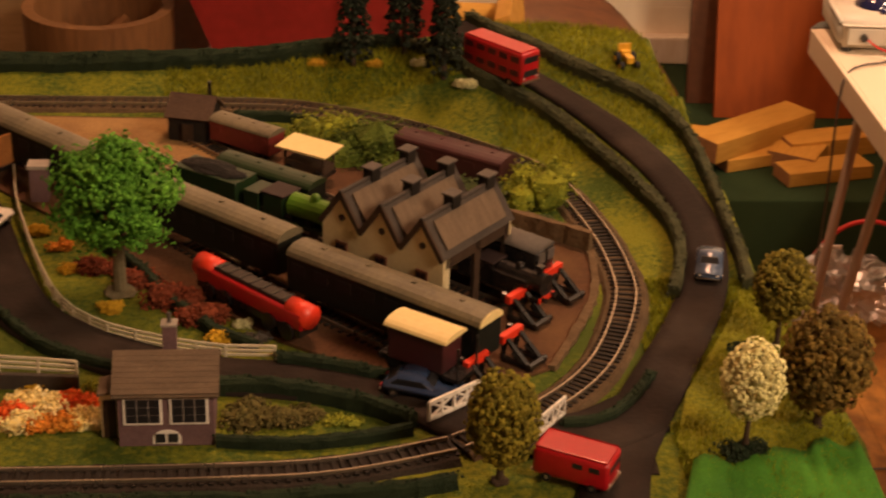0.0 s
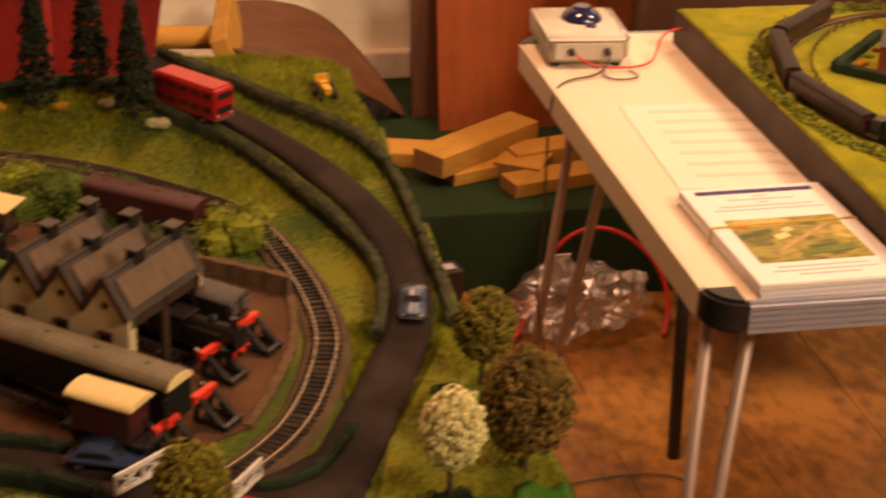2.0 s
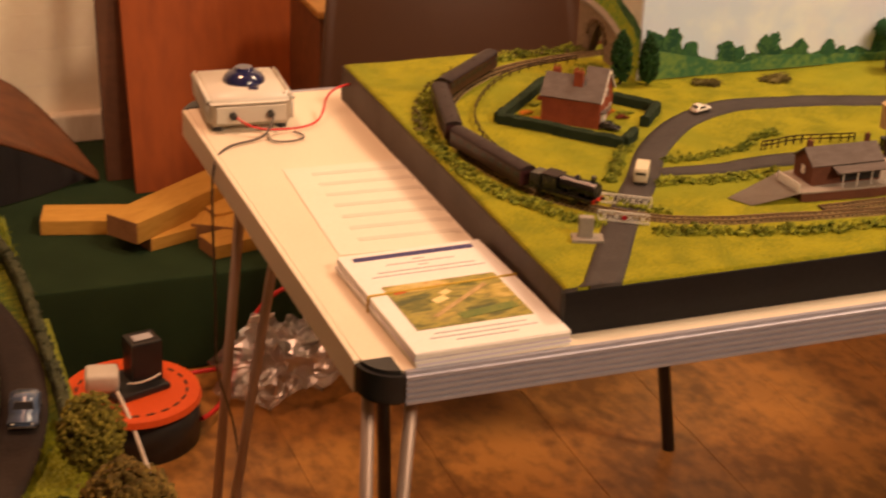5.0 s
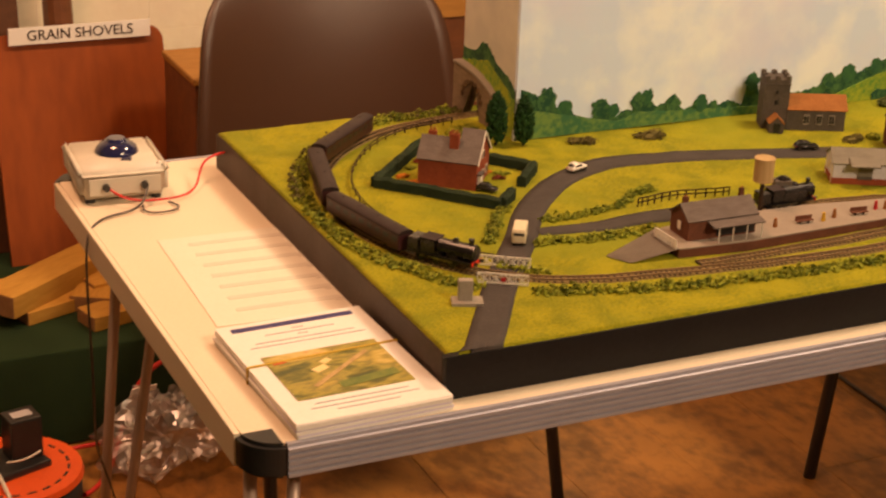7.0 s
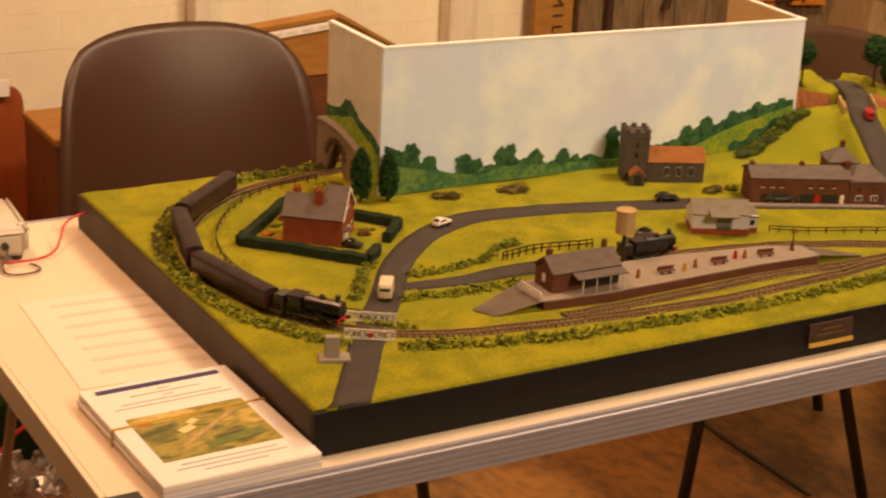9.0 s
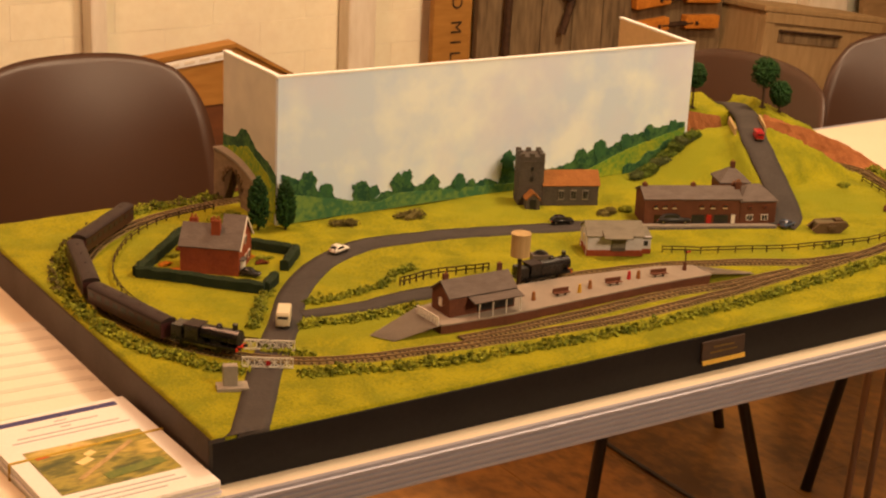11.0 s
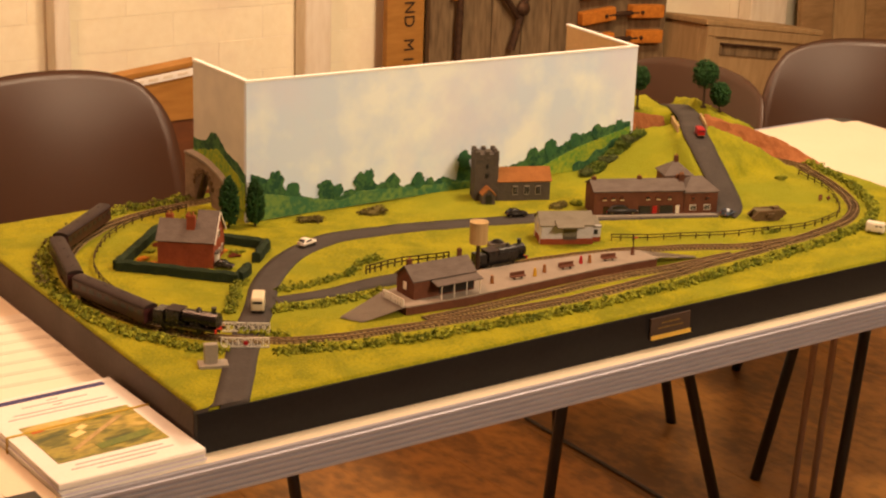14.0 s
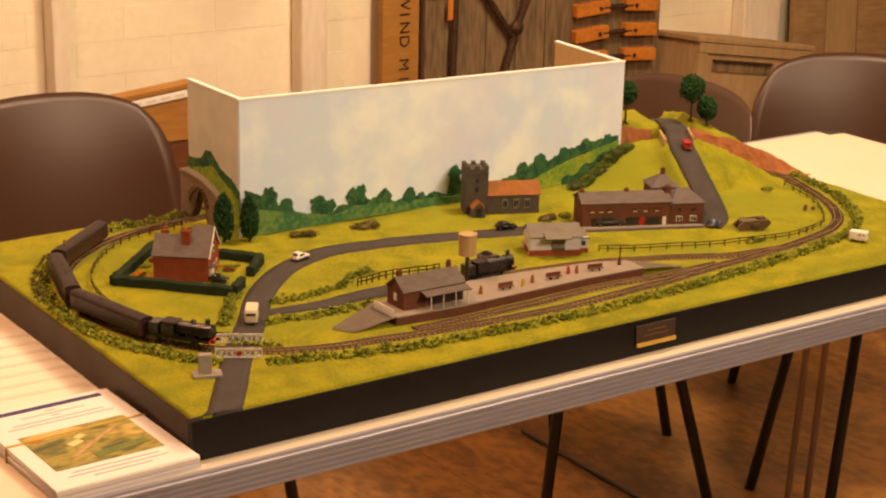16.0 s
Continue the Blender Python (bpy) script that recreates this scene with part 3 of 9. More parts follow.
# low felt-covered staging along the wall
staging = thing("staging", "low staging covered in dark green felt along the wall", "platform", (0, 0, 0))
bm = B()
box(bm, (-1.2, 1.73, 0.0875), (3.4, 0.70, 0.175), 0, 0.006)
part("felt_cover", bm, green_felt, staging, "dark green felt top")
for i in range(6):
    w = 3.38 / 6
    bm = B()
    prev = None
    for k in range(13):
        u = k / 12
        x = -2.89 + (i + u) * w
        y = 1.375 + 0.0035 * math.sin(u * math.pi * 4 + i) * (1 if 0 < k < 12 else 0)
        row = [bm.verts.new((x, y, 0.004)), bm.verts.new((x, 1.3765, 0.168)), bm.verts.new((x, 1.379, 0.174))]
        if prev:
            for j in range(2):
                bm.faces.new((prev[j], row[j], row[j + 1], prev[j + 1]))
        prev = row
    part("felt_skirt", bm, green_felt, staging, "", True)
whole("skirting", box(B(), (0.7, 2.075, 0.205), (7.6, 0.03, 0.06), 0, 0.005), white_post, "white painted skirting rail at the wall foot", "skirting", kind="structure")
for x, w in ((-1.45, 0.05), (0.712, 0.036), (1.335, 0.07), (2.78, 0.14), (3.3, 0.06)):
    whole("wall_post", box(B(), (0, 0, 0.9), (w, 0.05, 1.9), 0, 0.006), white_post, "white painted upright timber on the brick wall", "post", (x, 2.06, 0.2), kind="structure")


def leaning_board(name, x0, x1, foot_y, top_y, z0, z1, mat, label, thick=0.012, radius=0.03):
    """A sheet that leans back against the wall."""
    h = math.hypot(top_y - foot_y, z1 - z0)
    w = x1 - x0
    bm = B()
    n = 6
    out = [(-w / 2, 0), (w / 2, 0)]
    out += [(w / 2 - radius + radius * math.cos(a), h - radius + radius * math.sin(a)) for a in (i / n * math.pi / 2 for i in range(n + 1))]
    out += [(-w / 2 + radius - radius * math.sin(a), h - radius + radius * math.cos(a)) for a in (i / n * math.pi / 2 for i in range(n + 1))]
    extrude(bm, out, 0, thick)
    ob = whole(name, bm, mat, label, "board")
    ob.matrix_world = pose((x0 + x1) / 2, foot_y, z0, -math.degrees(math.atan2(top_y - foot_y, z1 - z0)), 0, 0)
    return ob


leaning_board("grain_shovel_blade", -0.045, 0.285, 1.765, 1.885, 0.176, 0.585, board_orange, "orange-brown wooden shovel blade leaning on the wall")
leaning_board("dark_board", -0.085, 0.02, 1.84, 1.96, 0.176, 0.95, board_dark, "dark brown board leaning behind the shovel blade", 0.02, 0.006)
pole = whole("wooden_pole", rod(B(), (0, 0, 0), (0, 0.06, 0.55), 0.028, 0.026, 14), scoop_wood, "round varnished wooden pole behind the shovel blade", "pole", (0.10, 1.93, 0.55), smooth=False)

# planks of the floor
plank_w = 0.217
pm = {}
k = 0
x = FLOOR_X[0]
while x < FLOOR_X[1]:
    rng = random.Random(k)
    y, first = -2.87, rng.choice((0.7, 1.1, 1.5, 1.9, 2.3))
    while y < 2.08:
        L = round(min(first or rng.choice((1.8, 2.2, 2.6)), 2.09 - y), 2)
        first = 0
        if L not in pm:
            pm[L] = finish("floor_plank", box(B(), (0, 0, 0), (plank_w - 0.0010, L - 0.0008, 0.02), 0, 0.0005), floor_wood)
        ob = new("plank", pm[L])
        ob.parent = floor
        ob.location = (x + plank_w / 2, y + L / 2, -0.0095 + rng.uniform(-0.0008, 0.0))
        y += max(L, 0.02)
    x += plank_w
    k += 1

# ---------------------------------------------------------------- folding table
TZ = 0.74
table = thing("folding_table", "cream folding table with ribbed aluminium edges and tube legs", "table")
tx0, tx1, ty0, ty1 = -0.195, 1.635, -0.027, 0.705
round_top = []
for cx, cy, a0 in ((tx1 - 0.041, ty1 - 0.041, 0), (tx0 + 0.041, ty1 - 0.041, 90), (tx0 + 0.041, ty0 + 0.041, 180), (tx1 - 0.041, ty0 + 0.041, 270)):
    round_top += [(cx + 0.036 * math.cos(radians(a0 + i * 10)), cy + 0.036 * math.sin(radians(a0 + i * 10))) for i in range(10)]
part("tabletop", poly(B(), round_top, TZ - 0.028, TZ), table_white, table)


def rim(length):
    """Ribbed aluminium edge strip, along x."""
    bm = B()
    prof = [(0.0, 0.001), (0.005, 0.001), (0.005, -0.032), (0.0, -0.032)]
    for i in range(5):
        z = -0.030 + i * 0.006
        prof += [(-0.0028, z), (-0.0028, z + 0.0032), (-0.0002, z + 0.004), (-0.0002, z + 0.0056)]
    vs0 = [bm.verts.new((-length / 2, y, z)) for y, z in prof]
    vs1 = [bm.verts.new((length / 2, y, z)) for y, z in prof]
    n = len(prof)
    for i in range(n):
        bm.faces.new((vs0[i], vs1[i], vs1[(i + 1) % n], vs0[(i + 1) % n]))
    bm.faces.new(vs0[::-1]), bm.faces.new(vs1)
    bmesh.ops.recalc_face_normals(bm, faces=bm.faces[:])
    return bm


lx, ly = tx1 - tx0 - 0.07, ty1 - ty0 - 0.07
for (cx, cy, rz, L) in (((tx0 + tx1) / 2, ty0, 0, lx), ((tx0 + tx1) / 2, ty1, 180, lx), (tx0, (ty0 + ty1) / 2, -90, ly), (tx1, (ty0 + ty1) / 2, 90, ly)):
    plain = abs(rz) == 90
    e = part("edge_strip", rim(L) if not plain else box(B(), (0, 0.0015, -0.0155), (L, 0.006, 0.032), 0, 0.001), table_white if plain else aluminium, table, "plain cream edge" if plain else "ribbed aluminium edge strip")
    e.matrix_basis = pose(cx, cy, TZ, 0, 0, rz)
for cx, cy, a in ((tx0, ty0, 180), (tx1, ty0, 270), (tx1, ty1, 0), (tx0, ty1, 90)):
    bm = B()
    r = 0.036
    out = [(0, 0)] + [(r * math.cos(t), r * math.sin(t)) for t in (i / 14 * math.pi / 2 for i in range(15))]
    poly(bm, out, -0.033, 0.0012)
    bmesh.ops.bevel(bm, geom=[e for e in bm.edges if abs(e.verts[0].co.z - e.verts[1].co.z) < 1e-5], offset=0.004, segments=2, affect="EDGES")
    c = part("corner_cap", bm, black_plastic, table, "rounded black plastic corner cap")
    sx, sy = (1 if cx == tx0 else -1), (1 if cy == ty0 else -1)
    c.matrix_basis = pose(cx + sx * r, cy + sy * r, TZ, 0, 0, a)
for top, foot in (((-0.178, 0.02), (-0.176, 0.02)), ((-0.135, 0.02), (-0.172, 0.02)), ((-0.15, 0.56), (-0.18, 0.66)), ((-0.105, 0.53), (-0.19, 0.60)),
                  ((1.60, 0.05), (1.64, -0.02)), ((1.565, 0.63), (1.583, 0.68)), ((1.590, 0.61), (1.607, 0.655))):
    bm = B()
    rod(bm, (*foot, 0.0), (*top, TZ - 0.03), 0.0064, 0.0064, 10)
    g = part("leg", bm, leg_metal, table, "square-cut aluminium leg", True)

# ---------------------------------------------------------------- small-scale railway on the table
NZ = 0.786
NW, ND = 1.22, 0.655


def smooth01(v):
    v = min(max(v, 0.0), 1.0)
    return v * v * (3 - 2 * v)


FOOT = [(0.78, 0.47), (0.84, 0.37), (0.90, 0.32), (0.94, 0.275), (0.98, 0.262), (1.02, 0.28), (1.06, 0.322), (1.10, 0.342), (1.14, 0.352), (1.175, 0.37)]
HILL_ROAD = [(0.90, 0.236), (0.938, 0.262), (0.965, 0.315), (0.99, 0.38), (1.018, 0.43), (1.064, 0.49), (1.122, 0.58), (1.165, 0.65)]
ROAD_RISE = (0.0, 0.0, 0.021, 0.052, 0.063, 0.063, 0.054, 0.036)
CUTTING = [(1.176, 0.345), (1.182, 0.38), (1.172, 0.42), (1.145, 0.455), (1.10, 0.485), (1.05, 0.508), (1.0, 0.525), (0.94, 0.55), (0.87, 0.585)]
INNER_RISE = (0.004, 0.012, 0.023, 0.036, 0.055, 0.056, 0.057, 0.060, 0.05)
OUTER_RISE = (0.0, 0.008, 0.026, 0.042, 0.051, 0.055, 0.065, 0.070, 0.070)


def line_dist(x, y, line, rise=None):
    """Distance to a plan line, positive on its outer (right-hand) side; with rise also the height beside it."""
    best, side, high = 9.0, 1.0, 0.0
    for i, ((x0, y0), (x1, y1)) in enumerate(zip(line, line[1:])):
        dx, dy = x1 - x0, y1 - y0
        f = min(max(((x - x0) * dx + (y - y0) * dy) / (dx * dx + dy * dy), 0.0), 1.0)
        d = math.hypot(x - x0 - dx * f, y - y0 - dy * f)
        if d < best:
            best, side = d, (1.0 if dx * (y - y0) - dy * (x - x0) < 0 else -1.0)
            if rise:
                high = rise[i] + (rise[i + 1] - rise[i]) * f
    return (best * side, high) if rise else best * side


def n_hill(x, y):
    """Height of the mounds without the railway cutting."""
    d, inner = line_dist(x, y, CUTTING, INNER_RISE)
    outer = line_dist(x, y, CUTTING, OUTER_RISE)[1]
    a = max(-line_dist(x, y, FOOT), 0.0)
    near = inner * math.sin(min(a / (a + max(-d - 0.018, 0.0) + 1e-6), 1.0) * math.pi / 2) ** 1.15 * smooth01((x - 0.835 - 0.25 * max(y - 0.40, 0.0)) / 0.15)
    far = outer * (1 + 0.06 * smooth01((d - 0.04) / 0.06)) * smooth01((1.234 - x) / 0.055)
    far += 0.019 * math.exp(-((x - 1.128) / 0.035) ** 2 - ((y - 0.56) / 0.045) ** 2)
    k = smooth01((d + 0.012) / 0.024)
    r, rise = line_dist(x, y, HILL_ROAD, ROAD_RISE)
    land = near * (1 - k) + far * k
    w = smooth01((abs(r) - 0.018) / (0.009 if r > 0 else 0.020))
    return rise * (1 - w) + land * w, d


def n_flat(x, y):
    return NZ + (n_hill(x, y)[0] if x > 0.78 else 0.0)


def n_ground(x, y):
    """Ground of the small layout: nearly flat, with mounds and a cutting behind the brick terrace."""
    h = 0.0015 * noise.noise(Vector((x * 14, y * 14, 0.3))) + 0.0006 * noise.noise(Vector((x * 60, y * 60, 0.3)))
    if x > 0.78 and y > 0.24:
        hill, d = n_hill(x, y)
        depth = smooth01((y - 0.335) / 0.05)
        gap = smooth01((abs(d) - (0.011 if d < 0 else 0.022)) / (0.018 if d < 0 else 0.022))
        h += hill * (1 - depth * (1 - gap))
    return NZ + h


n_layout = thing("n_gauge_baseboard", "black painted baseboard of the small railway on the table", "model railway")
bm = B()
box(bm, (NW / 2, 0.004, TZ + 0.0215), (NW, 0.008, 0.043), 0, 0.0008)
part("front_fascia", bm, black_frame, n_layout, "black painted front board")
part("side_fascia", box(B(), (0.004, ND / 2 + 0.004, TZ + 0.0215), (0.008, ND - 0.01, 0.043), 0, 0.0008), brown_frame, n_layout, "dark brown painted side board")
part("side_fascia", box(B(), (NW - 0.004, ND / 2 + 0.004, TZ + 0.0215), (0.008, ND - 0.01, 0.043), 0, 0.0008), brown_frame, n_layout)
part("back_fascia", box(B(), (NW / 2, ND + 0.003, TZ + 0.0215), (NW, 0.008, 0.043), 0, 0.0008), brown_frame, n_layout)
bm = B()
gx, gy = 204, 110
vv = [[bm.verts.new((0.002 + i / gx * (NW - 0.004), 0.002 + j / gy * (ND - 0.0), n_ground(i / gx * NW, j / gy * ND))) for i in range(gx + 1)] for j in range(gy + 1)]
for j in range(gy):
    for i in range(gx):
        bm.faces.new((vv[j][i], vv[j][i + 1], vv[j + 1][i + 1], vv[j + 1][i]))
lo = {}
for e in [e for e in bm.edges if e.is_boundary]:
    a, b = e.verts
    for v in (a, b):
        if v not in lo:
            lo[v] = bm.verts.new((v.co.x, v.co.y, TZ + 0.03))
    bm.faces.new((a, b, lo[b], lo[a]))
bmesh.ops.recalc_face_normals(bm, faces=bm.faces[:])
part("scenic_ground", bm, grass_n, n_layout, "yellow-green scatter grass", True)

# plaque
plaque = thing("name_plaque", "small black name plaque with a brass strip on the front board", "plaque", (0.599, -0.0015, 0.7635))
part("plate", box(B(), (0, 0, 0.001), (0.060, 0.003, 0.025), 0, 0.0008), brown_frame, plaque)
part("brass_strip", box(B(), (0, -0.0030, -0.0095), (0.060, 0.0020, 0.0050), 0, 0.0006, -15), brass, plaque, "polished brass strip")
for zz, ww in ((0.0065, 0.028), (0.0005, 0.038)):
    part("lettering_bar", box(B(), (0, -0.0016, zz), (ww, 0.0006, 0.0016)), brass_dull, plaque)


def ribbon(name, centre, width, material, parent, ground, lift=0.0012, step=0.012, widths=None, ymin=None):
    """A road or bed laid over the ground."""
    path = spline(centre, step)
    bm = B()
    rows = []
    for i, p in enumerate(path):
        _, s = sides(path, i)
        w = (widths[0] + (widths[1] - widths[0]) * i / (len(path) - 1)) if widths else width
        row = []
        for f in (-0.5, -0.25, 0, 0.25, 0.5):
            q = p + s * w * f
            if ymin is not None:
                q.y = max(q.y, ymin)
            row.append(bm.verts.new((q.x, q.y, ground(q.x, q.y) + lift)))
        low = [bm.verts.new((row[0].co.x, row[0].co.y, row[0].co.z - 0.004))]
        hi = [bm.verts.new((row[-1].co.x, row[-1].co.y, row[-1].co.z - 0.004))]
        rows.append(low + row + hi)
    for a, b in zip(rows, rows[1:]):
        for j in range(6):
            bm.faces.new((a[j], a[j + 1], b[j + 1], b[j]))
    bmesh.ops.recalc_face_normals(bm, faces=bm.faces[:])
    return part(name, bm, material, parent, smooth=True)


n_road = whole("model_road", box(B(), (0.080, 0.067, NZ + 0.0004), (0.02, 0.02, 0.0012)), road_n, "grey road winding across the small layout", "road", kind="structure")
ribbon("main_road", [(0.010, -0.04), (0.036, -0.0), (0.075, 0.06), (0.118, 0.127), (0.185, 0.218), (0.24, 0.298), (0.31, 0.365), (0.39, 0.403), (0.48, 0.396), (0.585, 0.373), (0.69, 0.343), (0.755, 0.316), (0.82, 0.287), (0.90, 0.250)], 0.034, road_n, n_road, n_ground, ymin=0.0005)
ribbon("hill_road", [(0.90, 0.236), (0.938, 0.262), (0.965, 0.315), (0.99, 0.38), (1.018, 0.43), (1.064, 0.49), (1.122, 0.58), (1.165, 0.65)], 0.036, road_n, n_road, n_flat, 0.003)
ribbon("station_approach", [(0.215, 0.235), (0.28, 0.228), (0.35, 0.232), (0.42, 0.225), (0.45, 0.20)], 0.03, road_n, n_road, n_ground, 0.0016, widths=(0.018, 0.04))

N_LOOP = [(0.46, 0.642), (0.40, 0.635), (0.33, 0.622), (0.277, 0.615), (0.222, 0.603), (0.156, 0.573), (0.098, 0.523), (0.06, 0.465), (0.041, 0.40), (0.037, 0.325), (0.05, 0.256), (0.076, 0.197), (0.11, 0.155), (0.155, 0.123), (0.217, 0.102), (0.305, 0.088), (0.412, 0.077), (0.531, 0.074), (0.653, 0.081), (0.784, 0.097), (0.896, 0.109), (0.985, 0.126), (1.040, 0.142), (1.089, 0.175), (1.125, 0.220), (1.147, 0.264), (1.166, 0.310), (1.178, 0.350), (1.182, 0.382), (1.172, 0.42), (1.145, 0.455), (1.10, 0.485), (1.05, 0.508), (1.0, 0.525)]


def track(name, pts, gauge, ground, parent_label, steel, bed_mat, bed_w, rail_w, rail_h, sleeper, pitch, bed_h, single=None, tie=None):
    """Ballast bed, sleepers and two rails along a curve."""
    t = thing(name, parent_label, "track", kind="")
    fine = spline(pts, pitch * 0.5)
    ln_, acc = [fine[0]], 0.0
    for a, b in zip(fine, fine[1:]):
        acc += (b - a).length
        if acc >= pitch:
            ln_.append(b)
            acc = 0.0
    g0 = lambda x, y: ground(x, y)  # noqa: E731
    hw = bed_w / 2
    part("ballast_bed", sweep(B(), ln_, [(-hw, -0.002), (-hw * 0.72, bed_h), (hw * 0.72, bed_h), (hw, -0.002)], lift=g0, rough=bed_h * 0.35), bed_mat, t, "loose ballast")
    vs, fs = [], []
    sl, sw, sh = sleeper
    one = finish("sleeper", box(B(), (0, 0, sh / 2), (sw, sl, sh)), sleeper_dark) if single else None
    for i, p in enumerate(ln_):
        d, s = sides(ln_, i)
        z = ground(p.x, p.y) + bed_h - sh * 0.3
        if single and p.x > single:
            ob = new("sleeper", one)
            ob.parent = t
            ob.matrix_basis = pose(p.x, p.y, z, 0, 0, math.degrees(math.atan2(d.y, d.x)))
            continue
        k = len(vs)
        for dz in (0, sh):
            for fx, fy in ((-1, -1), (1, -1), (1, 1), (-1, 1)):
                q = p + s * fx * sl / 2 + d * fy * sw / 2
                vs.append((q.x, q.y, z + dz))
        fs += [tuple(k + j for j in f) for f in ((4, 5, 6, 7), (0, 1, 5, 4), (1, 2, 6, 5), (2, 3, 7, 6), (3, 0, 4, 7))]
    me = bpy.data.meshes.new("sleeper_strip")
    me.from_pydata(vs, [], fs)
    me.materials.append(tie or sleeper_dark)
    ob = new("sleeper_strip", me)
    ob.parent = t
    ob["kind"] = "stuff"
    z0 = bed_h + sh * 0.7
    for sgn in (-1, 1):
        x = sgn * gauge / 2
        part("rail", sweep(B(), ln_, [(x - rail_w / 2, z0), (x + rail_w / 2, z0), (x + rail_w / 2, z0 + rail_h), (x - rail_w / 2, z0 + rail_h)], lift=g0), steel, t)
    return t


N_TRACK = dict(gauge=0.009, ground=n_ground, steel=rail_rust, bed_mat=ballast_n, bed_w=0.020, rail_w=0.0011, rail_h=0.0016, sleeper=(0.016, 0.0022, 0.0012), pitch=0.0052, bed_h=0.0016, tie=sleeper_tan)
track("main_line_track", N_LOOP, parent_label="brown ballasted single track loop of the small layout", **N_TRACK)
track("platform_track", [(0.33, 0.100), (0.42, 0.101), (0.53, 0.105), (0.62, 0.108), (0.70, 0.104), (0.80, 0.106)], parent_label="brown loop siding beside the station platform", **N_TRACK)
track("goods_siding", [(0.44, 0.206), (0.50, 0.206), (0.57, 0.203), (0.66, 0.19), (0.75, 0.158), (0.84, 0.122), (0.92, 0.113)], parent_label="brown goods siding running past the stone shed", **N_TRACK)


def hedge_row(name, pts, r, mat, label, ground, step=0.006, size=0.0029, seed=3, jitter=0.006, per=16, kind=""):
    """A loose row of leaf tufts with lumps and thin places."""
    rng = random.Random(seed)
    centres = []
    bm = B()
    for p in spline(pts, step):
        f = 0.55 + 0.75 * abs(noise.noise(Vector((p.x * 45, p.y * 45, seed))))
        g = ground(p.x, p.y)
        for _ in range(int(per * f)):
            d = Vector((rng.gauss(0, 1), rng.gauss(0, 1), abs(rng.gauss(0.2, 0.8)))).normalized()
            k = rng.uniform(0.4, 1.0)
            q = Vector((p.x + d.x * jitter * 1.35 * k, p.y + d.y * jitter * 1.35 * k, g + 0.0005 + d.z * 0.0105 * f * k))
            centres.append((q, d))
        if f > 0.62:
            ball(bm, (p.x, p.y, g + 0.001), (0.004, 0.004, 0.004 * f), 1, 0.5, seed)
    bm.from_mesh(leaves_mesh("hedge", centres, size, mat, rng, 1.0))
    return whole(name, bm, mat, label, "hedge", kind=kind)


hedge_row("lineside_hedge", [(0.30, 0.642), (0.20, 0.628), (0.11, 0.572), (0.045, 0.49), (0.016, 0.40), (0.014, 0.31), (0.028, 0.23), (0.06, 0.165), (0.09, 0.128)], 0.01, bush_mid, "loose green lineside hedge round the curve", n_ground, jitter=0.0085, per=22)
hedge_row("lineside_hedge", [(0.142, 0.092), (0.256, 0.062), (0.384, 0.047), (0.527, 0.044), (0.699, 0.055), (0.852, 0.074), (0.96, 0.094), (1.05, 0.118), (1.12, 0.17), (1.162, 0.235), (1.185, 0.29), (1.200, 0.345), (1.203, 0.375)], 0.01, bush_mid, "loose green hedge between the track and the front edge", n_ground, seed=5, jitter=0.0075, per=19)
hedge_row("dry_brush", [(0.32, 0.640), (0.20, 0.632), (0.105, 0.575), (0.04, 0.49), (0.014, 0.41)], 0.01, bush_dry, "dry brown brush among the lineside hedge", n_ground, seed=15, jitter=0.008, per=7)
hedge_row("road_hedge", [(0.152, 0.225), (0.19, 0.28), (0.215, 0.312)], 0.01, bush_mid, "green hedge on the road verge", n_ground, seed=6)
hedge_row("road_hedge", [(0.20, 0.205), (0.25, 0.198), (0.31, 0.197), (0.335, 0.203)], 0.01, bush_mid, "green hedge below the station road", n_ground, seed=7)
hedge_row("road_hedge", [(0.235, 0.262), (0.28, 0.264), (0.335, 0.275), (0.37, 0.30), (0.395, 0.305)], 0.01, bush_mid, "green hedge above the station road", n_ground, seed=8)
hedge_row("road_hedge", [(0.135, 0.16), (0.15, 0.148), (0.17, 0.138)], 0.01, bush_mid, "green tuft beside the crossing", n_ground, seed=9)
for i, (x, y, r, m) in enumerate(((0.40, 0.478, 0.018, bush_dry), (0.495, 0.47, 0.02, bush_dry), (0.985, 0.215, 0.010, bush_mid), (0.735, 0.375, 0.016, bush_dry), (0.765, 0.375, 0.013, bush_mid), (1.112, 0.335, 0.012, bush_mid), (0.28, 0.56, 0.02, bush_mid), (0.905, 0.155, 0.012, bush_mid))):
    bush("shrub", (x, y, n_ground(x, y)), (r, r * 0.7, r * 0.5), m, "low tufted shrub on the grass", 22, 0.0042, 40 + i, group="shrubs on the small layout")


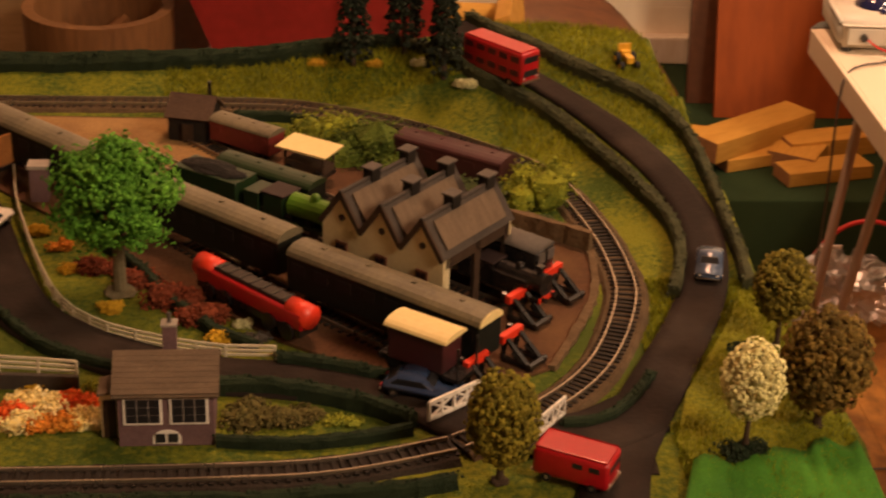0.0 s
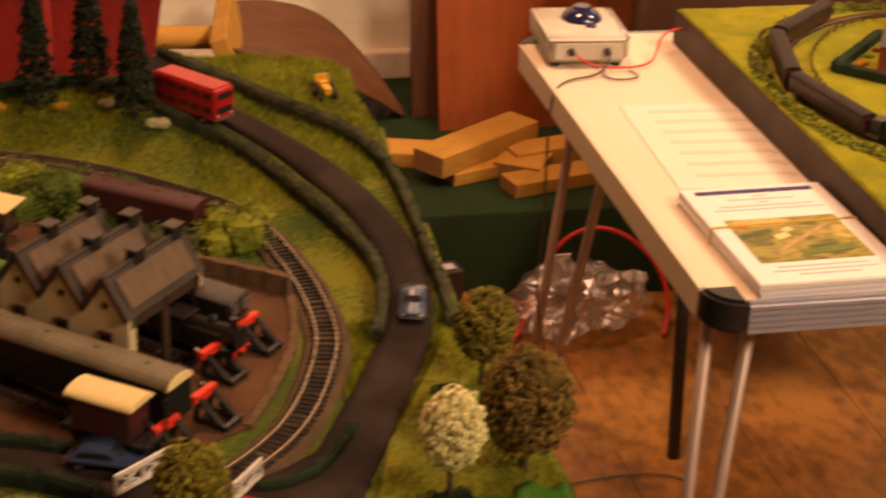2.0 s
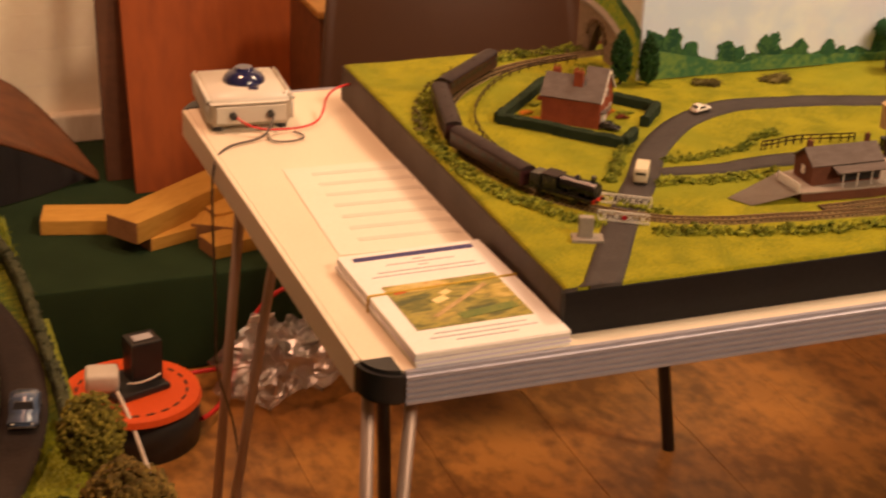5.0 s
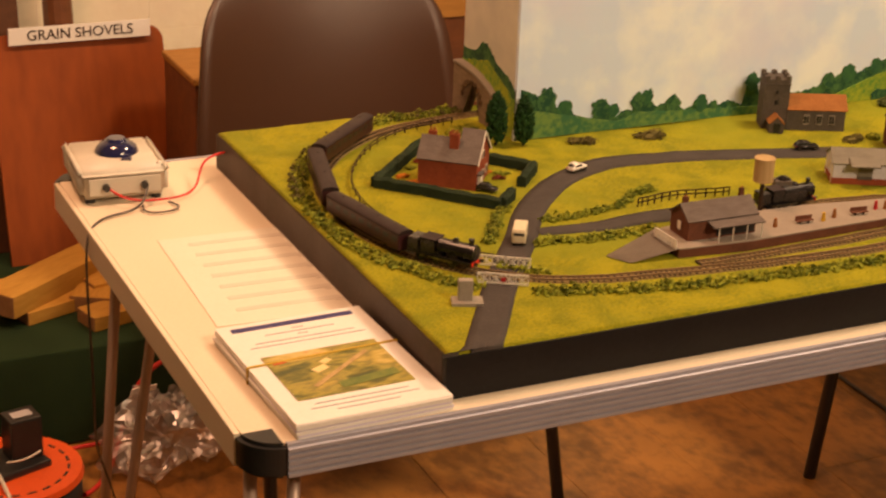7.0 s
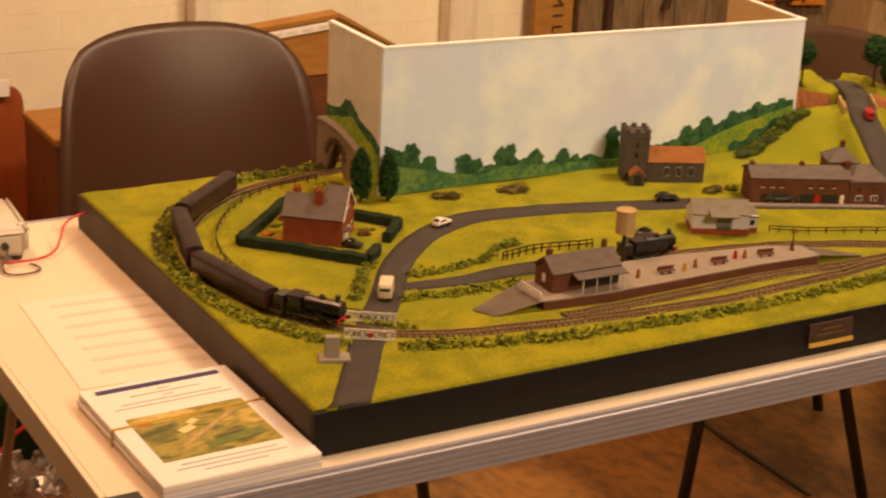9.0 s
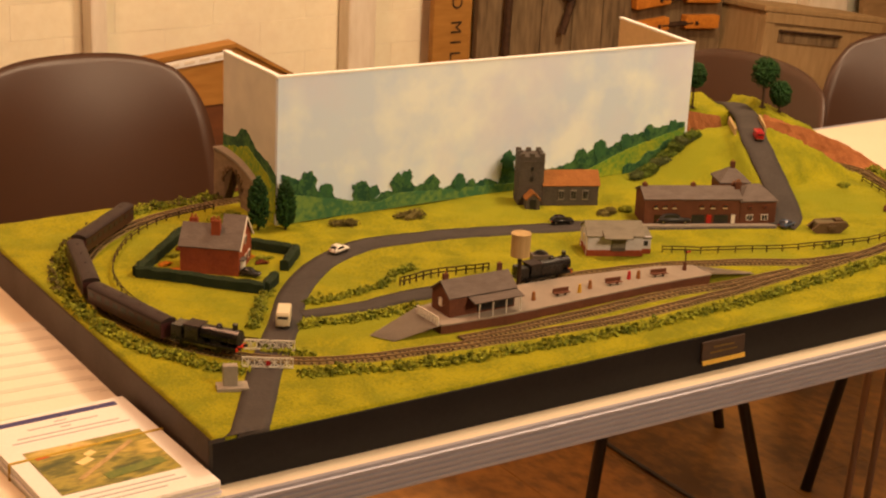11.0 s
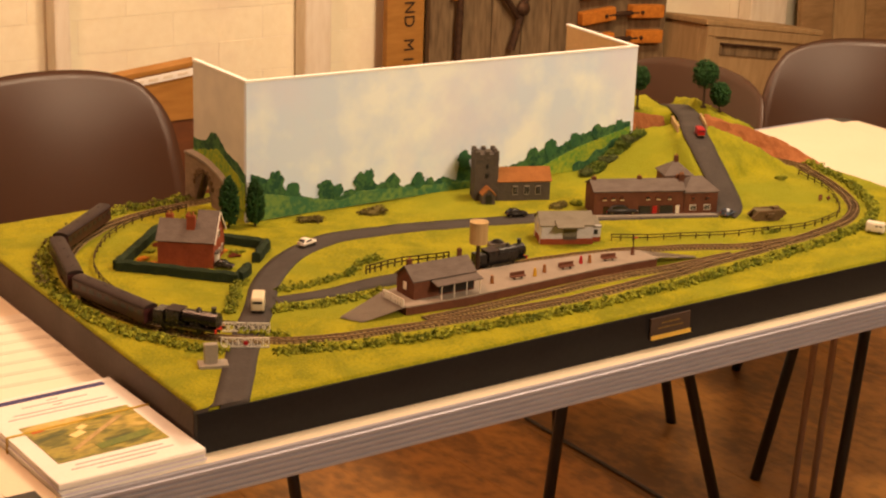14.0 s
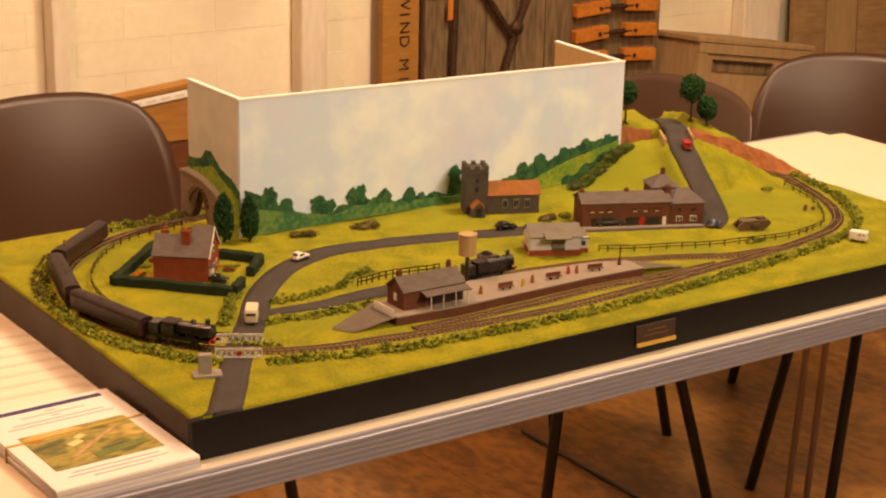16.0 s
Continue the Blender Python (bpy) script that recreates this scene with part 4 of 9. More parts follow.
def rail_fence(name, pts, ground, h, gap, r, mat, label, rails=2, group=""):
    """Post and rail fence; every post and every rail is a part."""
    t = thing(name, label, "fence", group=group)
    path = spline(pts, gap)
    post = finish("post", box(B(), (0, 0, h / 2), (r * 2, r * 2, h)), mat)
    for i, p in enumerate(path):
        ob = new("post", post)
        ob.parent = t
        d, _ = sides(path, i)
        ob.matrix_basis = pose(p.x, p.y, ground(p.x, p.y) - 0.001, 0, 0, math.degrees(math.atan2(d.y, d.x)))
    for j in range(rails):
        z = h * (0.9 - 0.42 * j) if rails == 2 else h * (0.92 - 0.28 * j)
        part("rail", sweep(B(), path, [(-r * 0.6, z - r), (r * 0.6, z - r), (r * 0.6, z + r), (-r * 0.6, z + r)], lift=ground), mat, t)
    return t


rail_fence("field_fence", [(0.285, 0.598), (0.215, 0.583), (0.15, 0.538), (0.095, 0.46), (0.072, 0.38), (0.074, 0.30), (0.098, 0.222), (0.135, 0.178)], n_ground, 0.009, 0.017, 0.0006, fence_dark, "dark brown model post and rail fence inside the curve")
rail_fence("yard_fence", [(0.355, 0.265), (0.41, 0.272), (0.472, 0.262)], n_ground, 0.011, 0.009, 0.0007, fence_dark, "dark brown paling fence behind the station yard")
rail_fence("lineside_fence", [(0.70, 0.227), (0.80, 0.178), (0.937, 0.145), (1.015, 0.152), (1.06, 0.174), (1.105, 0.228), (1.130, 0.275), (1.142, 0.314), (1.150, 0.340)], n_ground, 0.009, 0.018, 0.0006, fence_dark, "dark brown post and rail fence beside the goods siding")


def gable_house(t, L, W, eave, ridge, wall, roof, over=0.002, along="x"):
    """Walls with gables and two roof slopes, on the local origin (centre of the plan)."""
    bm = B()
    extrude(bm, [(-W / 2, 0), (W / 2, 0), (W / 2, eave), (0, ridge), (-W / 2, eave)], -L / 2, L / 2)
    if along == "x":
        bmesh.ops.rotate(bm, verts=bm.verts[:], matrix=Matrix.Rotation(math.pi / 2, 3, "Z"))
    w = part("wall", bm, wall, t)
    sl = math.hypot(W / 2, ridge - eave)
    ang = math.degrees(math.atan2(ridge - eave, W / 2))
    for sgn in (-1, 1):
        bm = B()
        ext = sl + over
        cy = sgn * (W / 4 + over * 0.4)
        cz = (eave + ridge) / 2 - over * 0.3 + 0.0012
        if along == "x":
            box(bm, (0, cy, cz), (L + 2 * over, ext, 0.0016), 0, 0, -sgn * ang, 0)
        else:
            box(bm, (cy, 0, cz), (ext, L + 2 * over, 0.0016), 0, 0, 0, sgn * ang)
        part("roof", bm, roof, t)
    return w


def hip_roof(L, W, z0, z1, ridge):
    """A roof with four slopes and a thin eave."""
    bm = B()
    a = [bm.verts.new((sx * L / 2, sy * W / 2, z0)) for sx, sy in ((-1, -1), (1, -1), (1, 1), (-1, 1))]
    b = [bm.verts.new((sx * L / 2, sy * W / 2, z0 + 0.0014)) for sx, sy in ((-1, -1), (1, -1), (1, 1), (-1, 1))]
    r = [bm.verts.new((sx * ridge / 2, 0, z1)) for sx in (-1, 1)]
    bm.faces.new(a[::-1])
    for i in range(4):
        bm.faces.new((a[i], a[(i + 1) % 4], b[(i + 1) % 4], b[i]))
    for f in ((b[0], b[1], r[1], r[0]), (b[1], b[2], r[1]), (b[2], b[3], r[0], r[1]), (b[3], b[0], r[0])):
        bm.faces.new(f)
    bmesh.ops.recalc_face_normals(bm, faces=bm.faces[:])
    return bm


def window_part(parent, x, y, z, w, h, rz=0.0, frame_mat=None, glass=None, deep=0.0012):
    fr = part("window", box(B(), (0, 0, 0), (w, deep, h)), frame_mat or white_model, parent)
    fr.matrix_basis = pose(x, y, z, 0, 0, rz)
    for sx in (-1, 1):
        p = part("pane", box(B(), (sx * w * 0.225, -deep * 0.4, 0), (w * 0.36, deep * 0.8, h * 0.78)), glass or glass_dark, fr)
    return fr


def chimney(parent, x, y, z, w, h, mat, pots=2):
    c = part("chimney", box(B(), (x, y, z + h / 2), (w, w * 0.7, h)), mat, parent)
    for i in range(pots):
        part("chimney_pot", rod(B(), (x + (i - (pots - 1) / 2) * w * 0.45, y, z + h), (x + (i - (pots - 1) / 2) * w * 0.45, y, z + h + w * 0.45), w * 0.17, w * 0.13, 8), tile_orange, c)
    return c


def near_any(x, y, lines):
    for path, r in lines:
        for q in path:
            if (q.x - x) ** 2 + (q.y - y) ** 2 < r * r:
                return True
    return False


def grass_tufts(name, n, area, ok, ground, size, mats, label, seed):
    """Loose scatter of grass fibres, past counting."""
    rng = random.Random(seed)
    groups = [[] for _ in mats]
    for _ in range(n):
        x, y = rng.uniform(area[0], area[1]), rng.uniform(area[2], area[3])
        if ok(x, y):
            groups[rng.randrange(len(mats))].append(((x, y, ground(x, y) - 0.0003), (rng.uniform(-0.6, 0.6), rng.uniform(-0.6, 0.6), 1)))
    for g, m in zip(groups, mats):
        ob = new(name, leaves_mesh(name, g, size, m, rng, 1.6))
        tagged(ob, label, "grass", kind="stuff")


N_CLEAR = [(spline(N_LOOP, 0.008), 0.011), (spline([(0.036, -0.0), (0.075, 0.06), (0.118, 0.127), (0.185, 0.218), (0.24, 0.298), (0.31, 0.365), (0.39, 0.403), (0.48, 0.396), (0.585, 0.373), (0.69, 0.343), (0.755, 0.316), (0.82, 0.287), (0.90, 0.250)], 0.01), 0.019),
           (spline([(0.90, 0.236), (0.938, 0.262), (0.965, 0.315), (0.99, 0.38), (1.012, 0.43), (1.05, 0.49), (1.10, 0.58)], 0.01), 0.022), (spline([(0.215, 0.235), (0.35, 0.232), (0.42, 0.225), (0.45, 0.20)], 0.01), 0.02), (spline([(0.26, 0.15), (0.40, 0.15), (0.55, 0.15), (0.70, 0.13)], 0.01), 0.034), (spline([(0.44, 0.206), (0.57, 0.203), (0.66, 0.19), (0.84, 0.122)], 0.01), 0.012)]
grass_tufts("grass_scatter", 5000, (0.004, NW - 0.004, 0.004, ND - 0.004), lambda x, y: not near_any(x, y, N_CLEAR), n_ground, 0.0009, (grass_n,), "fine yellow-green scatter on the small layout", 3)

# brick house in its hedged garden
house = thing("brick_house", "small red brick house with grey slate roof and chimneys", "model house", (0.194, 0.409, NZ), -39)
gable_house(house, 0.064, 0.044, 0.031, 0.051, brick_red, slate_mauve)
part("cross_wing", box(B(), (0.024, 0.0095, 0.0155), (0.0222, 0.0632, 0.031)), brick_red, house)
wing = B()
extrude(wing, [(-0.0222, 0.030), (0.0412, 0.030), (0.0095, 0.0595)], 0.0129, 0.0351)
bmesh.ops.rotate(wing, verts=wing.verts[:], matrix=Matrix.Rotation(-math.pi / 2, 3, "Z"))
bmesh.ops.scale(wing, verts=wing.verts[:], vec=(1, -1, 1))
bmesh.ops.recalc_face_normals(wing, faces=wing.faces[:])
part("wing_gable", wing, brick_red, house)
for sgn in (-1, 1):
    part("roof", box(B(), (0.024, 0.0095 + sgn * 0.0163, 0.0462), (0.026, 0.0452, 0.0016), 0, 0, -sgn * 43.2, 0), slate_mauve, house)
    part("bargeboard", box(B(), (0.0374, 0.0095 + sgn * 0.0163, 0.0452), (0.0010, 0.0445, 0.0020), 0, 0, -sgn * 43.2, 0), white_model, house, "white painted bargeboard")
for y, z in ((-0.012, 0.011), (0.012, 0.011), (0.0095, 0.034), (0.028, 0.011)):
    window_part(house, 0.0353, y, z, 0.0075, 0.009, 90)
part("door", box(B(), (0.0354, 0.0, 0.008), (0.001, 0.006, 0.016)), fence_dark, house)
bay = part("bay_window", box(B(), (0.0375, -0.012, 0.011), (0.004, 0.011, 0.012), 0, 0.0006), white_model, house, "white bay window")
part("bay_roof", box(B(), (0.0375, -0.012, 0.0178), (0.006, 0.013, 0.0014)), slate_mauve, bay)
chimney(house, 0.006, -0.008, 0.040, 0.010, 0.020, brick_red)
chimney(house, -0.024, 0.010, 0.042, 0.009, 0.013, brick_red)
chimney(house, -0.003, 0.016, 0.038, 0.006, 0.016, brick_red, 1)
gh = [(0.107, 0.42), (0.206, 0.521), (0.30, 0.408), (0.211, 0.312)]
for a, b in ((gh[0], gh[1]), (gh[1], gh[2]), (gh[2], (0.262, 0.366)), ((0.236, 0.338), gh[3]), (gh[3], gh[0])):
    whole("garden_hedge", sweep(B(), spline([a, b], 0.004), [(-0.005, -0.002), (-0.0052, 0.011), (0, 0.0135), (0.0052, 0.011), (0.005, -0.002)], lift=n_ground, rough=0.0016, seed=a[0] * 50), hedge_dark, "clipped dark green hedge round the house garden", "hedge", group="garden hedges")
for i, (x, y) in enumerate(((0.15, 0.44), (0.17, 0.462), (0.19, 0.48), (0.245, 0.42), (0.262, 0.41), (0.25, 0.398), (0.15, 0.415))):
    bush("flower_bed", (x, y, NZ), (0.009, 0.006, 0.004), (flower_orange, bush_mid, flower_red)[i % 3], "little bed of garden flowers", 10, 0.0024, 60 + i, group="flower beds")

# tunnel mouth and cypresses
tunnel = thing("tunnel_portal", "grey stone tunnel mouth under the painted hillside", "tunnel", (0.318, 0.617, NZ - 0.002), 3)
bm = B()
out = [(-0.070, 0), (-0.026, 0)] + [(-0.004 - 0.022 * math.cos(a), 0.024 + 0.021 * math.sin(a)) for a in (i / 8 * math.pi for i in range(9))] + [(0.018, 0), (0.045, 0), (0.045, 0.062), (0.020, 0.062), (-0.012, 0.0585), (-0.040, 0.051), (-0.058, 0.043), (-0.070, 0.035)]
vs0 = [bm.verts.new((0, x, z)) for x, z in out]
vs1 = [bm.verts.new((0.012, x, z)) for x, z in out]
for i in range(len(out)):
    j = (i + 1) % len(out)
    bm.faces.new((vs0[i], vs0[j], vs1[j], vs1[i]))
bm.faces.new(vs0), bm.faces.new(vs1[::-1])
bmesh.ops.triangulate(bm, faces=[f for f in bm.faces if len(f.verts) > 4])
bmesh.ops.recalc_face_normals(bm, faces=bm.faces[:])
part("portal_wall", bm, portal_stone, tunnel)
part("coping", sweep(B(), [Vector((0.006, y, z)) for y, z in out[-6:]], [(-0.0075, 0.0), (0.0075, 0.0), (0.0075, 0.0028), (-0.0075, 0.0028)]), stone_pale, tunnel, "pale stone coping")
for i in range(9):
    a = (i + 0.5) / 9 * math.pi
    part("voussoir", box(B(), (-0.0006, -0.004 - 0.0245 * math.cos(a), 0.024 + 0.0235 * math.sin(a)), (0.0016, 0.0066, 0.0048), 0, 0, math.degrees(a) - 90, 0), stone_wall, tunnel)


def cypress(at, h, r, seed):
    rng = random.Random(seed)
    t = thing("cypress_tree", "slim dark green cypress by the backdrop", "tree", at, group="cypress trees")
    part("trunk", rod(B(), (0, 0, 0), (0, 0, h * 0.5), 0.0016, 0.001, 6), bark, t)
    pts = []
    for _ in range(420):
        f = rng.random()
        rr = r * (math.sin(math.pi * min(0.12 + f * 0.93, 1)) ** 0.6) * rng.uniform(0.75, 1.05)
        a = rng.uniform(0, 6.28)
        pts.append(((rr * math.cos(a), rr * math.sin(a), h * (0.1 + 0.9 * f)), (math.cos(a), math.sin(a), 0.9)))
    me = leaves_mesh("crown", pts, 0.0034, leaf_deep, rng, 1.2)
    bm = B()
    bm.from_mesh(me)
    ball(bm, (0, 0, h * 0.53), (r * 0.72, r * 0.72, h * 0.42), 2, 0.15, seed)
    part("crown", bm, leaf_deep, t)


cypress((0.300, 0.506, NZ), 0.066, 0.0115, 11)
cypress((0.331, 0.494, NZ), 0.062, 0.0105, 12)

# painted backdrop
backdrop = thing("painted_backdrop", "white-edged plywood backdrop painted with clouds, hills and trees", "backdrop board")
BZ = 0.971


def panel(x0, y0, x1, y1, low, za, zb, thick=0.006):
    """An upright sheet between two plan points whose top runs from one height to another."""
    d = Vector((x1 - x0, y1 - y0, 0)).normalized()
    s = Vector((-d.y, d.x, 0)) * thick / 2
    bm = B()
    rows = [[bm.verts.new((x + k * s.x, y + k * s.y, z)) for k in (-1, 1)] for x, y, z in ((x0, y0, low), (x1, y1, low), (x1, y1, zb), (x0, y0, za))]
    for i in range(4):
        j = (i + 1) % 4
        bm.faces.new((rows[i][0], rows[j][0], rows[j][1], rows[i][1]))
    bm.faces.new([r[0] for r in rows])
    bm.faces.new([r[1] for r in rows][::-1])
    bmesh.ops.recalc_face_normals(bm, faces=bm.faces[:])
    return bm


def sky_top(x):
    return BZ - 0.0105 * (x - 0.331) / 0.639


part("front_panel", panel(0.328, 0.515, 0.973, 0.515, 0.786, BZ, sky_top(0.973)), sky_paint, backdrop, "pale blue-grey cloudy sky painting")
part("side_panel", panel(0.331, 0.5182, 0.331, 0.66, 0.83, BZ, BZ), side_sky, backdrop, "cream-grey painted side panel")
part("side_panel", panel(0.970, 0.5182, 0.965, 0.666, 0.79, sky_top(0.97), BZ - 0.005), plywood_edge, backdrop, "bare plywood side panel")
EDGE = [(-0.0034, -0.0012), (0.0034, -0.0012), (0.0034, 0.0012), (-0.0034, 0.0012)]
part("top_edge", sweep(B(), [Vector((0.3265, 0.515, BZ)), Vector((0.9745, 0.515, sky_top(0.9745)))], EDGE), edge_white, backdrop)
part("top_edge", sweep(B(), [Vector((0.331, 0.5195, BZ)), Vector((0.331, 0.662, BZ))], EDGE), edge_white, backdrop)
part("top_edge", sweep(B(), [Vector((0.970, 0.5195, sky_top(0.97))), Vector((0.965, 0.668, BZ - 0.005))], EDGE), edge_white, backdrop)
part("rear_frame", box(B(), (0.65, 0.664, 0.83), (0.62, 0.008, 0.08)), plywood_edge, backdrop)


def skyline(name, x0, x1, base, fn, mat, y, thick=0.0012, n=90, seed=0):
    """A painted shape on the sky panel, cut along its rough upper edge."""
    bm = B()
    top, low, top2, low2 = [], [], [], []
    for i in range(n + 1):
        x = x0 + (x1 - x0) * i / n
        z = fn(x) + 0.0025 * noise.noise(Vector((x * 160, seed, 0)))
        for row, yy, zz in ((top, y, z), (low, y, base), (top2, y + thick, z), (low2, y + thick, base)):
            row.append(bm.verts.new((x, yy, zz)))
    for i in range(n):
        bm.faces.new((low[i], low[i + 1], top[i + 1], top[i]))
        bm.faces.new((top[i], top[i + 1], top2[i + 1], top2[i]))
    return part(name, bm, mat, backdrop)


SKY_X = (0.336, 0.364, 0.389, 0.415, 0.431, 0.435, 0.438, 0.454, 0.460, 0.468, 0.472, 0.477, 0.492, 0.496, 0.508, 0.516, 0.522, 0.549, 0.568, 0.591, 0.611, 0.634, 0.656, 0.662, 0.670, 0.680, 0.743, 0.775, 0.788, 0.800, 0.818, 0.835, 0.865, 0.908, 0.967)
SKY_Z = (0.854, 0.841, 0.825, 0.813, 0.805, 0.808, 0.826, 0.827, 0.822, 0.806, 0.808, 0.814, 0.813, 0.826, 0.832, 0.829, 0.816, 0.817, 0.806, 0.814, 0.806, 0.812, 0.804, 0.834, 0.843, 0.812, 0.808, 0.814, 0.830, 0.822, 0.836, 0.826, 0.838, 0.845, 0.850)


def tree_line(x):
    """Top of the painted tree belt."""
    return float(np.interp(x, SKY_X, SKY_Z)) - (0.004 if x < 0.66 else 0.0) + 0.0015 * noise.noise(Vector((x * 220, 2, 0)))


def hill_line(x):
    """Top of the painted meadow below the trees."""
    return float(np.interp(x, (0.336, 0.40, 0.47, 0.50, 0.60, 0.70, 0.80, 0.87, 0.967), (0.826, 0.812, 0.797, 0.806, 0.800, 0.796, 0.800, 0.822, 0.842)))


skyline("painted_trees", 0.334, 0.967, 0.787, tree_line, tree_paint, 0.5108, n=420, seed=4)
skyline("painted_meadow", 0.334, 0.76, 0.787, hill_line, meadow_paint, 0.5096, n=120, seed=7)
skyline("painted_hills", 0.76, 0.967, 0.787, hill_line, hill_paint, 0.5094, n=60, seed=7)
skyline("painted_trees", 0.86, 0.967, 0.787, lambda x: 0.795 + 0.034 * smooth01((x - 0.85) / 0.11) + 0.003 * math.sin(x * 190), tree_paint, 0.5084, n=60, seed=9)
for mat_, xx, line in ((tree_paint, 0.3275, ((0.512, 0.846), (0.526, 0.857), (0.566, 0.868), (0.595, 0.886), (0.610, 0.884), (0.625, 0.868), (0.662, 0.866))), (hill_paint, 0.3268, ((0.512, 0.835), (0.55, 0.85), (0.59, 0.866), (0.62, 0.858), (0.662, 0.850)))):
    bm = B()
    prev = None
    for i in range(41):
        y = 0.513 + (0.660 - 0.513) * i / 40
        z = float(np.interp(y, [p[0] for p in line], [p[1] for p in line])) + 0.003 * noise.noise(Vector((y * 170, xx, 5)))
        row = [bm.verts.new((xx, y, 0.80 if y < 0.565 else 0.831)), bm.verts.new((xx, y, z)), bm.verts.new((xx + 0.0006, y, z))]
        if prev:
            bm.faces.new((prev[0], row[0], row[1], prev[1])), bm.faces.new((prev[1], row[1], row[2], prev[2]))
        prev = row
    part("painted_hillside", bm, mat_, backdrop)
part("side_panel", box(B(), (0.331, 0.54, 0.81), (0.006, 0.048, 0.05)), hill_paint, backdrop)

paint_b = surface("painted_blue_green_trees", (0.025, 0.095, 0.05), (0.05, 0.15, 0.05), 0.8, scale=70, fine=260)
rng = random.Random(21)
for i, (x, z, r) in enumerate(((0.4447, 0.817, 0.012), (0.464, 0.812, 0.008), (0.498, 0.821, 0.010), (0.512, 0.825, 0.009), (0.55, 0.809, 0.012), (0.592, 0.808, 0.010), (0.611, 0.802, 0.008), (0.667, 0.829, 0.011), (0.788, 0.819, 0.010), (0.82, 0.827, 0.012), (0.802, 0.814, 0.010), (0.862, 0.833, 0.010), (0.37, 0.834, 0.014), (0.395, 0.819, 0.012), (0.905, 0.839, 0.011), (0.945, 0.843, 0.010))):
    bm = B()
    n = 22
    ring = [(r * (1 + rng.uniform(-0.28, 0.18)) * math.cos(k / n * 6.2832), r * 1.15 * (1 + rng.uniform(-0.28, 0.18)) * math.sin(k / n * 6.2832)) for k in range(n)]
    extrude(bm, ring, 0, 0.0006)
    bmesh.ops.translate(bm, verts=bm.verts[:], vec=(x, 0.5099 - 0.0002 * (i % 3), z))
    part("painted_tree", bm, paint_b if i % 2 else tree_paint, backdrop)

# church
church = thing("stone_church", "grey stone church with crenellated tower and orange tiled roof", "model church", (0.667, 0.461, NZ), -24)
part("tower", box(B(), (0, 0, 0.0325), (0.032, 0.032, 0.065)), stone_grey, church)
for sx in (-1, 0, 1):
    for sy in (-1, 0, 1):
        if sx or sy:
            part("battlement", box(B(), (sx * 0.0132, sy * 0.0132, 0.0670), (0.0058, 0.0058, 0.005)), stone_grey, church)
part("string_course", box(B(), (0, 0, 0.059), (0.0335, 0.0335, 0.0015)), stone_grey, church)
part("belfry_window", box(B(), (0, -0.0162, 0.036), (0.004, 0.001, 0.006)), glass_dark, church)
part("belfry_window", box(B(), (0, -0.0162, 0.049), (0.003, 0.001, 0.005)), glass_dark, church)
nave = B()
extrude(nave, [(-0.017, 0), (0.017, 0), (0.017, 0.027), (0, 0.042), (-0.017, 0.027)], 0, 0.074)
bmesh.ops.rotate(nave, verts=nave.verts[:], matrix=Matrix.Rotation(-math.pi / 2, 3, "Z"))
bmesh.ops.translate(nave, verts=nave.verts[:], vec=(0.015, 0.0, 0))
part("nave", nave, stone_grey, church)
for sgn in (-1, 1):
    part("roof", box(B(), (0.053, sgn * 0.0092, 0.0350), (0.076, 0.0245, 0.0016), 0, 0, -sgn * 41.4, 0), tile_orange, church, "orange clay tile roof")
for x in (0.040, 0.056, 0.072):
    window_part(church, x, -0.0173, 0.015, 0.0075, 0.013, 0, stone_pale, glass_dark)
porch = B()
extrude(porch, [(-0.009, 0), (0.009, 0), (0.009, 0.013), (0, 0.021), (-0.009, 0.013)], -0.034, -0.014)
part("porch", porch, stone_grey, church)
for sgn in (-1, 1):
    part("roof", box(B(), (sgn * 0.005, -0.024, 0.0178), (0.0135, 0.022, 0.0014), 0, 0, 0, sgn * 45), tile_orange, church)
part("porch_door", box(B(), (0, -0.0343, 0.007), (0.008, 0.001, 0.014)), glass_dark, church)

# brick terrace
terrace = thing("brick_terrace", "long dark red brick terrace with shop fronts and slate roof", "model houses", (0.811, 0.314, NZ), -24.5)
gable_house(terrace, 0.124, 0.046, 0.034, 0.044, brick_dark, slate_mauve)
for i, x in enumerate((-0.048, -0.036, -0.024, 0.012, 0.026, 0.042)):
    window_part(terrace, x, -0.0234, 0.0255, 0.006, 0.0042, 0, brick_red)
    part("window_sill", box(B(), (x, -0.0240, 0.0228), (0.0055, 0.0016, 0.0012)), cream_trim, terrace)
for x, w, m in ((0.008, 0.016, glass_dark), (0.022, 0.006, toy_red), (0.038, 0.018, glass_dark), (0.0535, 0.005, white_model), (-0.02, 0.008, glass_brown), (-0.045, 0.008, glass_brown)):
    part("shop_front", box(B(), (x, -0.0236, 0.0085), (w, 0.0012, 0.011)), m, terrace)
part("pavement", box(B(), (0.024, -0.0275, 0.0012), (0.184, 0.009, 0.003), 0, 0.0004), stone_pale, terrace, "pale pavement slab")
for x in (-0.058, 0.005, 0.058):
    chimney(terrace, x, 0, 0.041, 0.006, 0.008, brick_dark, 1)
corner_house = thing("corner_house", "dark brick corner house with slate roof beside the terrace", "model house", (0.8885, 0.279, NZ), -22)
part("wall", box(B(), (0, 0, 0.0155), (0.047, 0.046, 0.031)), brick_dark, corner_house)
part("roof", hip_roof(0.051, 0.050, 0.031, 0.048, 0.016), slate_mauve, corner_house, "hipped slate roof")
